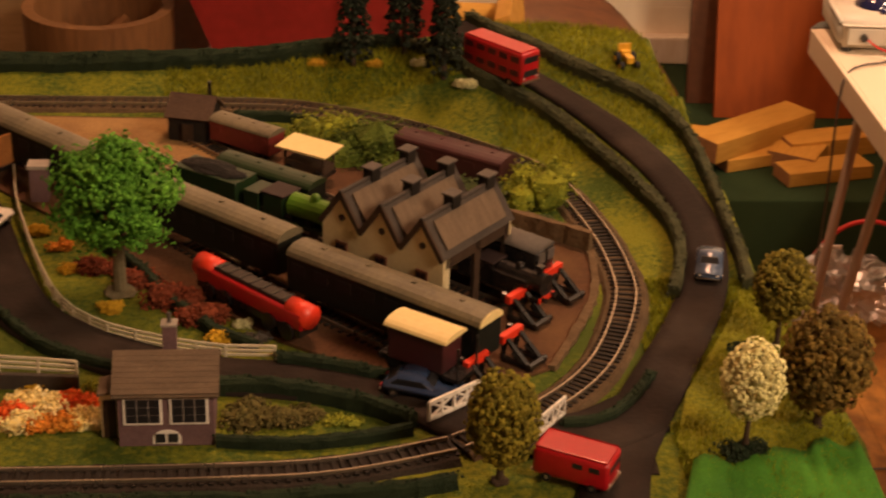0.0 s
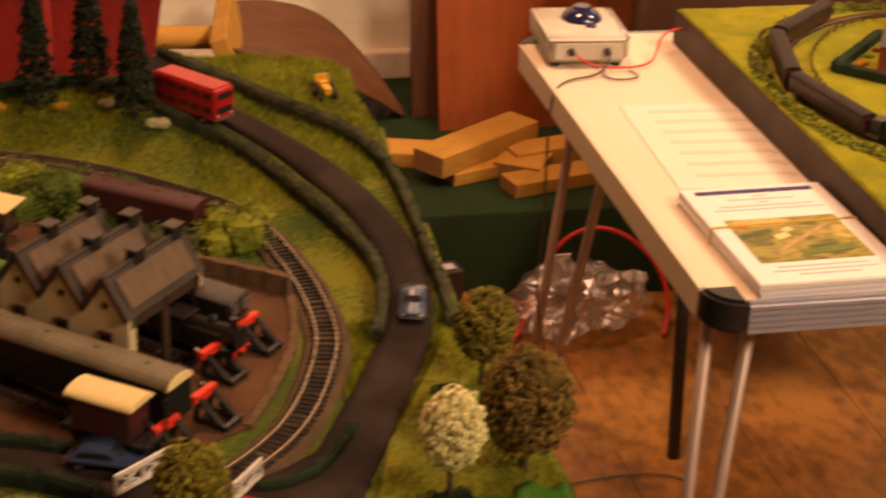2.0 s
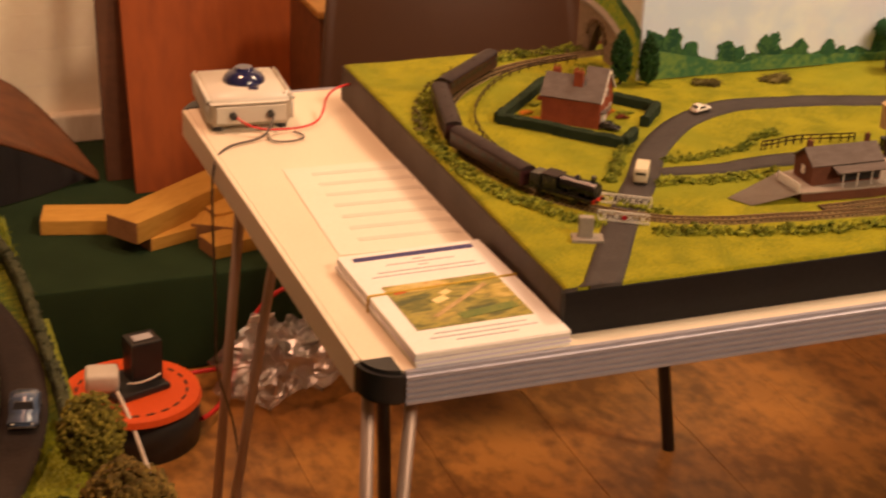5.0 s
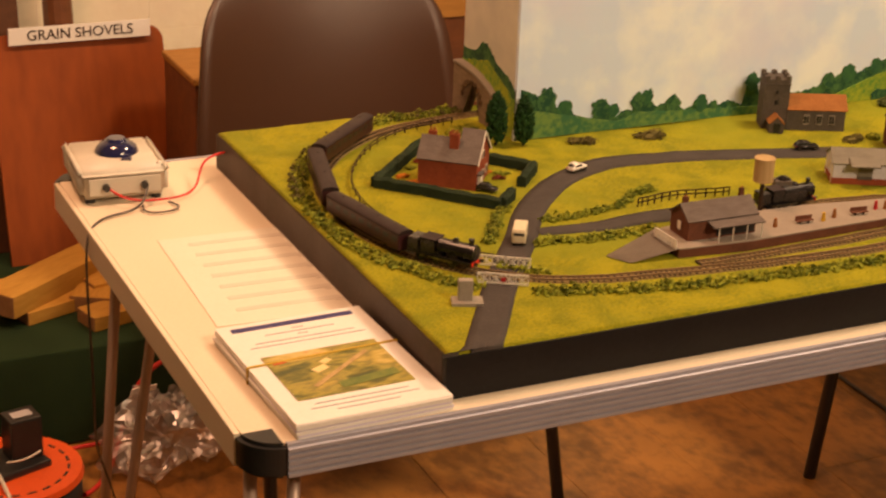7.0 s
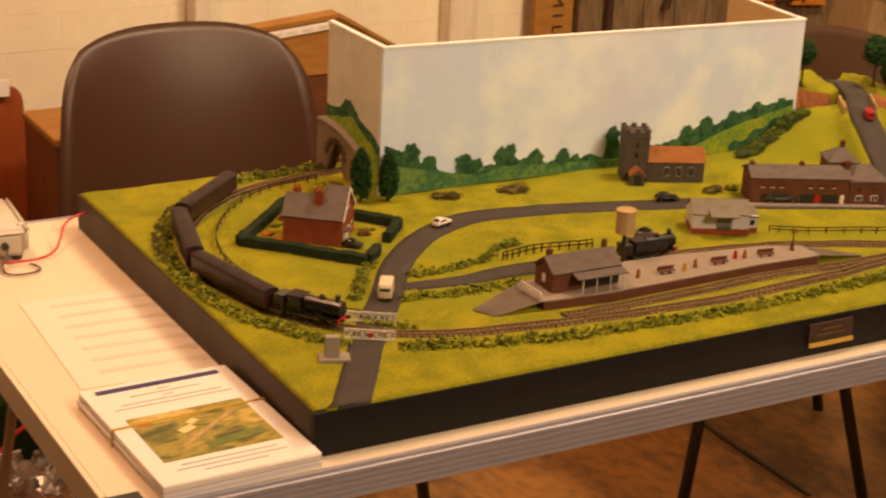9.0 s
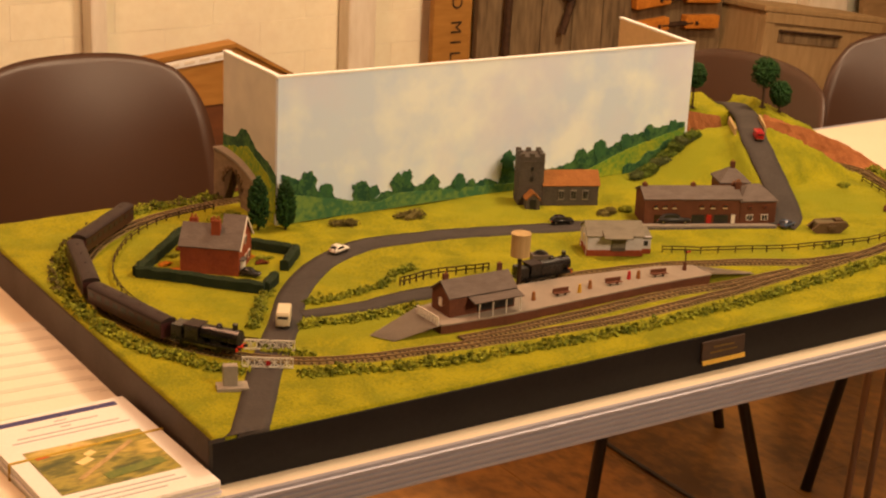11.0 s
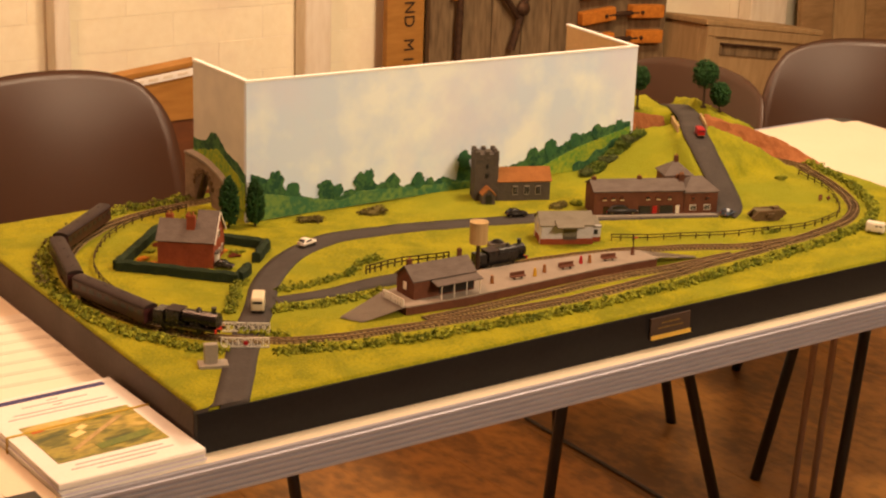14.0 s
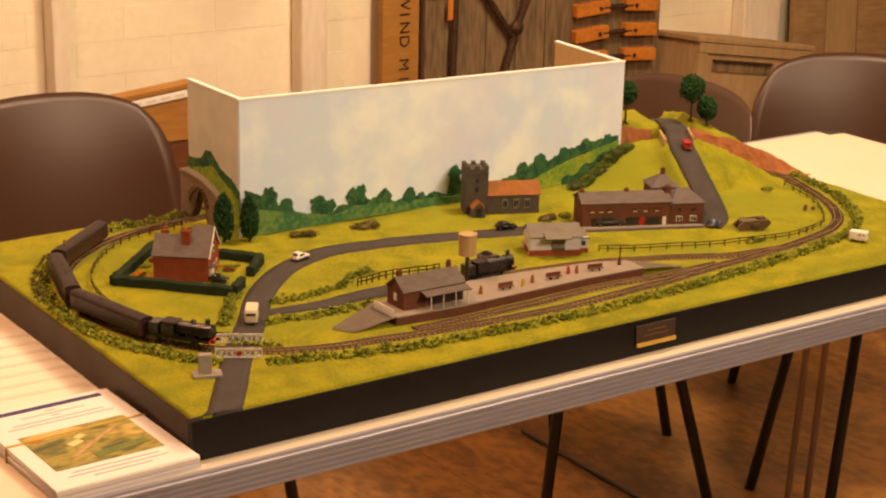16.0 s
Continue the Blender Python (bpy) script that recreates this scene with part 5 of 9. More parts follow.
for x in (-0.011, 0.009):
    window_part(corner_house, x, -0.0234, 0.0105, 0.009, 0.0075)
    window_part(corner_house, x, -0.0234, 0.0235, 0.006, 0.004, 0, brick_red)
for y in (-0.01, 0.008):
    window_part(corner_house, 0.0239, y, 0.0225, 0.006, 0.007, 90)
chimney(corner_house, -0.023, -0.004, 0.036, 0.007, 0.016, brick_dark)
tall_house = thing("tall_house", "grey hip-roofed brick house behind the terrace", "model house", (0.893, 0.328, NZ + 0.002), -24)
part("wall", box(B(), (0, 0, 0.019), (0.038, 0.038, 0.038)), brick_dark, tall_house)
part("roof", hip_roof(0.042, 0.042, 0.038, 0.055, 0.004), slate_mauve, tall_house, "hipped slate roof")
chimney(tall_house, 0.001, 0.0, 0.050, 0.006, 0.012, brick_dark, 1)

# goods shed
goods = thing("goods_shed", "pale grey planked goods shed with slate roof and loading canopy", "model shed", (0.648, 0.2605, NZ), -26)
gable_house(goods, 0.066, 0.042, 0.0245, 0.036, grey_wood_n, slate_pale)
part("plinth", box(B(), (0, 0, 0.00375), (0.0675, 0.0435, 0.0075)), brick_red, goods, "brick red plinth")
part("canopy", box(B(), (0.002, -0.0235, 0.0275), (0.034, 0.020, 0.0016), 0, 0, 14, 0), slate_pale, goods, "sloping canopy over the loading door")
part("canopy_gable", box(B(), (0.002, -0.0205, 0.0215), (0.030, 0.0012, 0.011)), grey_wood_n, goods)
part("loading_door", box(B(), (0.004, -0.0217, 0.0145), (0.017, 0.0014, 0.016)), slate_pale, goods)
part("door_shadow_gap", box(B(), (0.004, -0.0219, 0.0085), (0.017, 0.0016, 0.004)), stone_grey, goods)
window_part(goods, -0.0332, 0.002, 0.0165, 0.007, 0.009, 90, cream_trim)
annex = part("annex", box(B(), (0.0395, 0.004, 0.0105), (0.0125, 0.030, 0.021)), grey_wood_n, goods, "low pale lean-to")
part("annex_roof", box(B(), (0.0395, 0.004, 0.0218), (0.0145, 0.033, 0.0016), 0, 0, 8, 0), slate_pale, annex)
part("annex_window", box(B(), (0.0395, -0.0112, 0.013), (0.005, 0.001, 0.006)), glass_dark, annex)
part("annex_plinth", box(B(), (0.0395, 0.004, 0.003), (0.0132, 0.0312, 0.006)), brick_red, annex)
for y in (-0.016, 0.016):
    part("corner_post", box(B(), (-0.0334, y, 0.012), (0.001, 0.003, 0.024)), white_model, goods)

# station on its platform
platform = thing("station_platform", "long pale station platform with brown brick face", "platform", (0, 0, 0))
pl = [(0.318, 0.175), (0.33, 0.178), (0.40, 0.188), (0.52, 0.183), (0.64, 0.167), (0.682, 0.152), (0.682, 0.119), (0.60, 0.122), (0.48, 0.119), (0.405, 0.117), (0.33, 0.121), (0.318, 0.1225)]
part("platform_wall", poly(B(), pl, NZ - 0.002, NZ + 0.0095), brick_dark, platform, "brown brick platform face")
cx, cy = sum(p[0] for p in pl) / len(pl), sum(p[1] for p in pl) / len(pl)
part("surface", poly(B(), [(x + (cx - x) * -0.004, y + (cy - y) * -0.03) for x, y in pl], NZ + 0.0097, NZ + 0.0112), platform_grey, platform)
PZ = NZ + 0.0112
ramp = B()
lo_ = [ramp.verts.new(q) for q in ((0.250, 0.152, NZ + 0.0012), (0.264, 0.126, NZ + 0.0012), (0.319, 0.1215, NZ + 0.0110), (0.319, 0.1765, NZ + 0.0110))]
ramp.faces.new(lo_)
bmesh.ops.solidify(ramp, geom=ramp.faces[:], thickness=0.004)
bmesh.ops.recalc_face_normals(ramp, faces=ramp.faces[:])
part("end_ramp", ramp, platform_grey, platform, "grey sloping platform end")
ramp = B()
ramp.faces.new([ramp.verts.new(q) for q in ((0.681, 0.1525, NZ + 0.0112), (0.681, 0.1185, NZ + 0.0112), (0.748, 0.1165, NZ + 0.0015), (0.748, 0.124, NZ + 0.0015))])
bmesh.ops.solidify(ramp, geom=ramp.faces[:], thickness=0.005)
bmesh.ops.recalc_face_normals(ramp, faces=ramp.faces[:])
part("end_ramp", ramp, platform_grey, platform)
station = thing("station_building", "small brown brick station building with slate roof and awning", "model station", (0.378, 0.153, PZ), -1)
gable_house(station, 0.082, 0.036, 0.021, 0.034, brick_dark, slate_mauve)
part("awning", box(B(), (0.012, -0.024, 0.0185), (0.062, 0.018, 0.0014), 0, 0, 12, 0), slate_mauve, station)
part("shelter_front", box(B(), (0.016, -0.0182, 0.009), (0.046, 0.001, 0.014)), glass_dark, station)
for x in (-0.012, 0.005, 0.022, 0.04):
    part("awning_post", rod(B(), (x, -0.031, 0), (x, -0.031, 0.017), 0.0006, seg=6), white_model, station)
window_part(station, -0.0412, 0.0, 0.012, 0.006, 0.009, 90, white_model, flower_yellow)
chimney(station, -0.034, 0.004, 0.029, 0.006, 0.012, brick_dark, 1)
chimney(station, 0.034, 0.004, 0.029, 0.005, 0.014, brick_dark, 1)
rail_fence("platform_fence", [(0.314, 0.163), (0.3145, 0.142), (0.315, 0.124)], lambda x, y: PZ, 0.009, 0.004, 0.0007, white_model, "white paling fence across the platform end")
for i, (x, y) in enumerate(((0.484, 0.138), (0.557, 0.139), (0.622, 0.139))):
    s = thing("platform_bench", "tiny brown bench on the platform", "bench", (x, y, PZ), -4 - i * 4, group="platform benches")
    part("seat", box(B(), (0, 0, 0.0035), (0.020, 0.005, 0.0012)), brick_dark, s)
    part("backrest", box(B(), (0, 0.0022, 0.0055), (0.020, 0.0009, 0.0055)), brick_dark, s)
    for sx in (-1, 1):
        part("leg", box(B(), (sx * 0.005, 0, 0.0017), (0.001, 0.003, 0.0034)), fence_dark, s)
for i, (x, y, m) in enumerate(((0.448, 0.140, tile_orange), (0.508, 0.137, flower_yellow), (0.526, 0.142, tile_orange), (0.585, 0.147, toy_red), (0.596, 0.144, tile_orange), (0.663, 0.143, brick_dark))):
    whole("platform_figurine", rod(B(), (0, 0, 0), (0, 0, 0.0095), 0.0026, 0.0016, 7), m, "tiny upright painted figurine on the platform", "figurine", (x, y, PZ), group="platform figurines")
signal = thing("signal_post", "thin brown signal post on the platform end", "signal", (0.668, 0.148, PZ))
part("post", rod(B(), (0, 0, 0), (0, 0, 0.022), 0.0008, seg=6), fence_dark, signal)
part("signal_arm", box(B(), (0.003, 0, 0.019), (0.007, 0.0006, 0.002)), toy_red, signal)
tank = thing("water_tower", "buff cylindrical water tank on a dark post", "water tower", (0.466, 0.194, NZ))
part("column", rod(B(), (0, 0, 0), (0, 0, 0.045), 0.0028, 0.0024, 8), fence_dark, tank)
part("tank", rod(B(), (0, 0, 0.042), (0, 0, 0.067), 0.0108, 0.0108, 20), tank_buff, tank, "buff wooden tank", False)
part("tank_lid", rod(B(), (0, 0, 0.067), (0, 0, 0.0685), 0.0114, 0.0114, 20), tank_buff, tank)
coal = thing("coal_stage", "small dark timber coal stage by the siding", "coal stage", (0.535, 0.250, NZ), -20)
part("bin", box(B(), (0, 0, 0.008), (0.02, 0.014, 0.016)), slate_mauve, coal)
part("coal_heap", ball(B(), (0, 0, 0.016), (0.009, 0.006, 0.005), 2, 0.5, 3), loco_black, coal)


def steam_loco(name, at, rz, s, body, boiler, label, group="", tender=True):
    """A small model steam engine: frame, boiler, smokebox, cab, chimney, dome, tanks, wheels and buffers."""
    t = thing(name, label, "model locomotive", at, rz, group)
    part("footplate", box(B(), (0, 0, 0.012 * s), (0.10 * s, 0.026 * s, 0.003 * s)), body, t)
    part("boiler", rod(B(), (-0.005 * s, 0, 0.025 * s), (0.042 * s, 0, 0.025 * s), 0.0105 * s, 0.0105 * s, 16), boiler, t, "", False)
    part("smokebox", rod(B(), (0.034 * s, 0, 0.025 * s), (0.05 * s, 0, 0.025 * s), 0.0112 * s, 0.0112 * s, 16), loco_black, t)
    part("chimney", rod(B(), (0.042 * s, 0, 0.034 * s), (0.042 * s, 0, 0.044 * s), 0.0034 * s, 0.004 * s, 10), loco_black, t)
    part("dome", ball(B(), (0.018 * s, 0, 0.035 * s), (0.005 * s, 0.005 * s, 0.006 * s), 2), boiler, t, "", True)
    cab = part("cab", box(B(), (-0.019 * s, 0, 0.0232 * s), (0.021 * s, 0.0245 * s, 0.0195 * s), 0, 0.001 * s), body, t)
    part("cab_roof", box(B(), (-0.019 * s, 0, 0.0338 * s), (0.025 * s, 0.0255 * s, 0.002 * s), 0, 0.0008 * s), roof_dark, cab)
    part("bunker", box(B(), (-0.042 * s, 0, 0.022 * s), (0.016 * s, 0.025 * s, 0.018 * s), 0, 0.001 * s), body, t)
    if not tender:
        for sy in (-1, 1):
            part("side_tank", box(B(), (0.012 * s, sy * 0.0105 * s, 0.021 * s), (0.042 * s, 0.005 * s, 0.015 * s), 0, 0.0008 * s), body, t)
    for x in (-0.03, -0.006, 0.018):
        for sy in (-1, 1):
            part("wheel", rod(B(), (x * s, sy * 0.007 * s, 0.009 * s), (x * s, sy * 0.0098 * s, 0.009 * s), 0.009 * s, 0.009 * s, 14), loco_black, t)
    for sy in (-1, 1):
        part("coupling_rod", box(B(), (-0.006 * s, sy * 0.0105 * s, 0.008 * s), (0.05 * s, 0.001 * s, 0.002 * s)), rail_steel, t)
        part("buffer", rod(B(), (0.05 * s, sy * 0.008 * s, 0.013 * s), (0.056 * s, sy * 0.008 * s, 0.013 * s), 0.002 * s, 0.0026 * s, 8), loco_black, t)
    part("buffer_beam", box(B(), (0.0505 * s, 0, 0.012 * s), (0.0016 * s, 0.026 * s, 0.005 * s)), toy_orange, t)
    return t


def coach(name, at, rz, L, W, H, side, roof, label, group="", stripe=None, end=None, glass=None):
    """A bogie coach with arched roof, windows, bogies and wheels."""
    t = thing(name, label, "model coach", at, rz, group)
    zb = H * 0.2
    b = part("body", box(B(), (0, 0, zb + H * 0.33), (L, W, H * 0.66), 0, W * 0.03), side, t)
    n = max(int(L / (W * 0.75)), 3)
    for i in range(n):
        x = -L / 2 + L * (i + 0.5) / n
        for sy in (-1, 1):
            part("window", box(B(), (x, sy * (W / 2 + 0.0001), zb + H * 0.44), (L / n * 0.6, W * 0.02, H * 0.2)), glass or glass_dark, b)
    prof = [(-W * 0.52, zb + H * 0.64)] + [(-W * 0.52 * math.cos(a), zb + H * 0.66 + H * 0.16 * math.sin(a)) for a in (i / 8 * math.pi for i in range(9))] + [(W * 0.52, zb + H * 0.64)]
    bm = B()
    extrude(bm, prof, -L / 2 - W * 0.02, L / 2 + W * 0.02)
    bmesh.ops.rotate(bm, verts=bm.verts[:], matrix=Matrix.Rotation(math.pi / 2, 3, "Z"))
    part("roof", bm, roof, t)
    if end:
        for sx in (1,):
            bm = B()
            extrude(bm, [(x * 0.98, z * 0.99) for x, z in prof], L / 2 + W * 0.02, L / 2 + W * 0.05)
            bmesh.ops.rotate(bm, verts=bm.verts[:], matrix=Matrix.Rotation(-math.pi / 2, 3, "Z"))
            part("roof_end", bm, end, t, "pale end of the roof")
    for sx in (-1, 1):
        g = part("bogie", box(B(), (sx * L * 0.34, 0, zb * 0.7), (L * 0.18, W * 0.6, zb * 0.5)), loco_black, t)
        for dx in (-1, 1):
            part("wheel", rod(B(), (sx * L * 0.34 + dx * L * 0.055, -W * 0.3, zb * 0.55), (sx * L * 0.34 + dx * L * 0.055, W * 0.3, zb * 0.55), zb * 0.55, zb * 0.55, 12), loco_black, g)
    part("underframe", box(B(), (0, 0, zb * 0.85), (L * 0.96, W * 0.7, zb * 0.3)), loco_black, t)
    for i in range(4):
        part("roof_vent", box(B(), (-L * 0.36 + i * L * 0.24, 0, zb + H * 0.825), (W * 0.12, W * 0.1, H * 0.03)), roof, t)
    return t


def on_curve(pts, dist):
    path = spline(pts, 0.002)
    acc = 0.0
    for a, b in zip(path, path[1:]):
        step = (b - a).length
        if acc + step >= dist:
            d = (b - a).normalized()
            return a, math.degrees(math.atan2(d.y, d.x))
        acc += step
    return path[-1], 0.0


NT = NZ + 0.004
steam_loco("tank_engine", (0.503, 0.202, NT), 0, 0.70, loco_black, loco_black, "black tank engine standing on the goods siding", tender=False)
# the passenger train, standing on the left-hand curve
for i, d in enumerate((0.365, 0.505, 0.645)):
    p, a = on_curve(N_LOOP, d)
    coach("passenger_coach", (p.x, p.y, NT), a, 0.130, 0.0185, 0.025, coach_maroon, roof_dark, "dark maroon passenger coach on the curve", "coaches of the passenger train")
p, a = on_curve(N_LOOP, 0.752)
steam_loco("passenger_engine", (p.x, p.y, NT), a, 0.74, loco_black, loco_black, "black steam engine at the head of the maroon coaches")


# level crossing
def crossing_gate(at, rz, w, h, label):
    g = thing("crossing_gate", label, "gate", at, rz, "crossing gates")
    r = w * 0.021
    for z in (0.12, 0.95):
        part("gate_rail", box(B(), (0, 0, h * z), (w, r * 2, r * 3)), white_model, g)
    for i in range(5):
        part("gate_bar", box(B(), (-w / 2 + w * i / 4, 0, h * 0.52), (r * 2, r * 2, h * 0.98)), white_model, g)
    for i in range(2):
        a = math.degrees(math.atan2(h * 0.8, w / 2))
        for sg in (-1, 1):
            part("gate_brace", box(B(), (-w / 4 + i * w / 2, 0, h * 0.53), (math.hypot(w / 2, h * 0.8), r * 1.2, r * 1.3), 0, 0, 0, sg * a), white_model, g)
    return g


for x, y, rz in ((0.106, 0.129, -32), (0.128, 0.116, -30), (0.128, 0.168, -32), (0.150, 0.154, -30)):
    g = crossing_gate((x, y, NZ + 0.001), rz, 0.024, 0.0115, "white lattice level crossing gate")
    if y < 0.12:
        part("target", rod(B(), (-0.012, -0.001, 0.006), (-0.012, -0.002, 0.006), 0.0026, 0.0026, 10), toy_red, g, "round red target")
memorial = thing("stone_memorial", "small grey stone memorial beside the crossing", "memorial", (0.066, 0.096, NZ), -20)
part("step", box(B(), (0, 0, 0.0015), (0.03, 0.018, 0.004)), stone_pale, memorial)
part("slab", box(B(), (-0.002, 0.002, 0.013), (0.014, 0.008, 0.022), 0, 0.001), stone_pale, memorial)


def toy_car(name, at, rz, L, W, H, paint, label, group="", rear=True):
    """A little saloon: body, cabin, windows, wheels and lamps."""
    c = thing(name, label, "model car", at, rz, group)
    bm = B()
    side = [(-L / 2, H * 0.18), (L / 2, H * 0.18), (L * 0.5, H * 0.46), (L * 0.46, H * 0.56), (L * 0.2, H * 0.6), (L * 0.06, H * 0.98), (-L * 0.28, H), (-L * 0.42, H * 0.62), (-L * 0.49, H * 0.55)]
    extrude(bm, side, -W / 2, W / 2)
    bmesh.ops.bevel(bm, geom=[e for e in bm.edges if e.calc_length() > W * 0.9 or abs(e.verts[0].co.y) > 0], offset=W * 0.09, segments=2, affect="EDGES")
    part("body", bm, paint, c, "", True)
    for sy in (-1, 1):
        bm = B()
        extrude(bm, [(-L * 0.36, H * 0.63), (L * 0.14, H * 0.63), (L * 0.04, H * 0.9), (-L * 0.27, H * 0.91)], sy * W * 0.495, sy * W * 0.507)
        part("side_window", bm, glass_dark, c)
    for x0, z0, x1, z1, nm in ((L * 0.19, H * 0.635, L * 0.09, H * 0.93, "windscreen"), (-L * 0.415, H * 0.66, -L * 0.31, H * 0.95, "rear_window")):
        bm = B()
        d = 0.012 * L * (1 if x0 > 0 else -1)
        v = [bm.verts.new(q) for q in ((x0 + d, -W * 0.36, z0), (x0 + d, W * 0.36, z0), (x1 + d, W * 0.3, z1), (x1 + d, -W * 0.3, z1), (x0 - d, -W * 0.36, z0), (x0 - d, W * 0.36, z0), (x1 - d, W * 0.3, z1), (x1 - d, -W * 0.3, z1))]
        for f in ((0, 1, 2, 3), (7, 6, 5, 4), (0, 4, 5, 1), (1, 5, 6, 2), (2, 6, 7, 3), (3, 7, 4, 0)):
            bm.faces.new([v[i] for i in f])
        bmesh.ops.recalc_face_normals(bm, faces=bm.faces[:])
        part(nm, bm, glass_dark, c)
    for sx in (-0.32, 0.32):
        for sy in (-1, 1):
            w = part("wheel", rod(B(), (sx * L, sy * W * 0.36, H * 0.2), (sx * L, sy * W * 0.5, H * 0.2), H * 0.2, H * 0.2, 12), tyre_black, c)
            part("hub", rod(B(), (sx * L, sy * W * 0.5, H * 0.2), (sx * L, sy * W * 0.508, H * 0.2), H * 0.1, H * 0.1, 8), rail_steel, w)
    for sy in (-1, 1):
        part("headlight", ball(B(), (L * 0.485, sy * W * 0.33, H * 0.42), H * 0.07, 1), white_model, c)
        part("tail_light", box(B(), (-L * 0.488, sy * W * 0.34, H * 0.42), (L * 0.015, W * 0.16, H * 0.1)), toy_red, c)
    for sx in (-1, 1):
        part("bumper", box(B(), (sx * L * 0.497, 0, H * 0.26), (L * 0.02, W * 0.9, H * 0.07), 0, L * 0.004), rail_steel, c)
    return c


toy_car("white_car", (0.347, 0.39, NZ + 0.002), 20, 0.026, 0.0115, 0.0095, white_model, "tiny white car on the winding road")
toy_car("black_car", (0.652, 0.366, NZ + 0.002), -17, 0.030, 0.012, 0.010, loco_black, "tiny black saloon car below the church")
toy_car("garden_car", (0.219, 0.365, NZ + 0.001), -45, 0.024, 0.011, 0.009, loco_black, "tiny black car parked in the house garden")
toy_car("black_lorry", (0.782, 0.306, NZ + 0.002), -24, 0.044, 0.014, 0.014, black_plastic, "tiny black van outside the terrace")
toy_car("dark_car", (0.907, 0.232, NZ + 0.002), 10, 0.024, 0.0115, 0.0095, toy_greyblue, "tiny dark car at the foot of the hill road")


def toy_van(name, at, rz, L, W, H, paint, label, roof=None, bus=False):
    """A box-bodied van or double-deck bus."""
    c = thing(name, label, "model bus" if bus else "model van", at, rz)
    part("body", box(B(), (0, 0, H * 0.56), (L, W, H * 0.84), 0, W * 0.12), paint, c, "", True)
    part("roof", box(B(), (0, 0, H * 0.985), (L * 0.94, W * 0.9, H * 0.04), 0, W * 0.05), roof or paint, c)
    rows = (0.42, 0.78) if bus else (0.72,)
    for z in rows:
        nn = 5 if bus else 2
        for i in range(nn):
            x = (-L * 0.38 + L * 0.76 * i / (nn - 1)) if bus else (L * (0.1 + 0.22 * i))
            for sy in (-1, 1):
                part("window", box(B(), (x, sy * W * 0.5, H * z), (L * 0.13, W * 0.02, H * 0.15)), bus_glass if bus else glass_dark, c)
        for sx in (-1, 1):
            part("windscreen", box(B(), (sx * L * 0.5, 0, H * z), (L * 0.012, W * 0.74, H * 0.16)), glass_dark if not (bus and sx < 0) else wire_white, c)
    for sx in (-0.3, 0.3):
        for sy in (-1, 1):
            w = part("wheel", rod(B(), (sx * L, sy * W * 0.38, H * 0.13), (sx * L, sy * W * 0.5, H * 0.13), H * 0.13, H * 0.13, 12), tyre_black, c)
            part("hub", rod(B(), (sx * L, sy * W * 0.5, H * 0.13), (sx * L, sy * W * 0.506, H * 0.13), H * 0.06, H * 0.06, 8), rail_steel, w)
    for sx in (-1, 1):
        part("bumper", box(B(), (sx * L * 0.5, 0, H * 0.2), (L * 0.03, W * 0.88, H * 0.06)), rail_steel, c)
        for sy in (-1, 1):
            part("lamp", ball(B(), (sx * L * 0.5, sy * W * 0.34, H * 0.3), H * 0.035, 1), white_model if sx > 0 else toy_yellow, c)
    return c


toy_van("cream_van", (0.184, 0.217, NZ + 0.002), 58, 0.031, 0.0145, 0.0175, toy_cream, "tiny cream delivery van above the level crossing")
toy_van("white_caravan", (1.03, 0.083, NZ + 0.001), -60, 0.024, 0.012, 0.014, white_model, "tiny white van on the grass by the hedge")
toy_van("red_car_on_hill", (1.008, 0.405, n_flat(1.008, 0.405) + 0.003), 60, 0.022, 0.011, 0.012, toy_red, "tiny red van climbing the hill road")
tank_relic = thing("rhomboid_tank", "tiny brown rhomboid tank standing in the grass", "model tank", (0.946, 0.200, NZ + 0.0005), -24)
lozenge = [(-0.024, 0.004), (-0.018, 0.0), (0.014, 0.0), (0.025, 0.010), (0.020, 0.015), (-0.014, 0.013)]
for sy in (-1, 1):
    bm = B()
    extrude(bm, lozenge, sy * 0.0085 - 0.002, sy * 0.0085 + 0.002)
    part("track_frame", bm, stone_wall, tank_relic)
    part("gun_sponson", box(B(), (0.002, sy * 0.0118, 0.008), (0.010, 0.004, 0.005)), stone_wall, tank_relic)
part("hull", box(B(), (0.0, 0, 0.0085), (0.034, 0.013, 0.009), 0, 0.001), bark_grey, tank_relic)
part("cab", box(B(), (0.012, 0, 0.0145), (0.008, 0.009, 0.004)), stone_wall, tank_relic)
for i, (x, y) in enumerate(((1.075, 0.225), (1.083, 0.232), (1.088, 0.222))):
    whole("grazing_figurine", ball(B(), (0, 0, 0.004), (0.004, 0.002, 0.0035), 1), brick_dark, "tiny dark figurine in the field", "figurine", (x, y, n_ground(x, y)), group="field figurines")

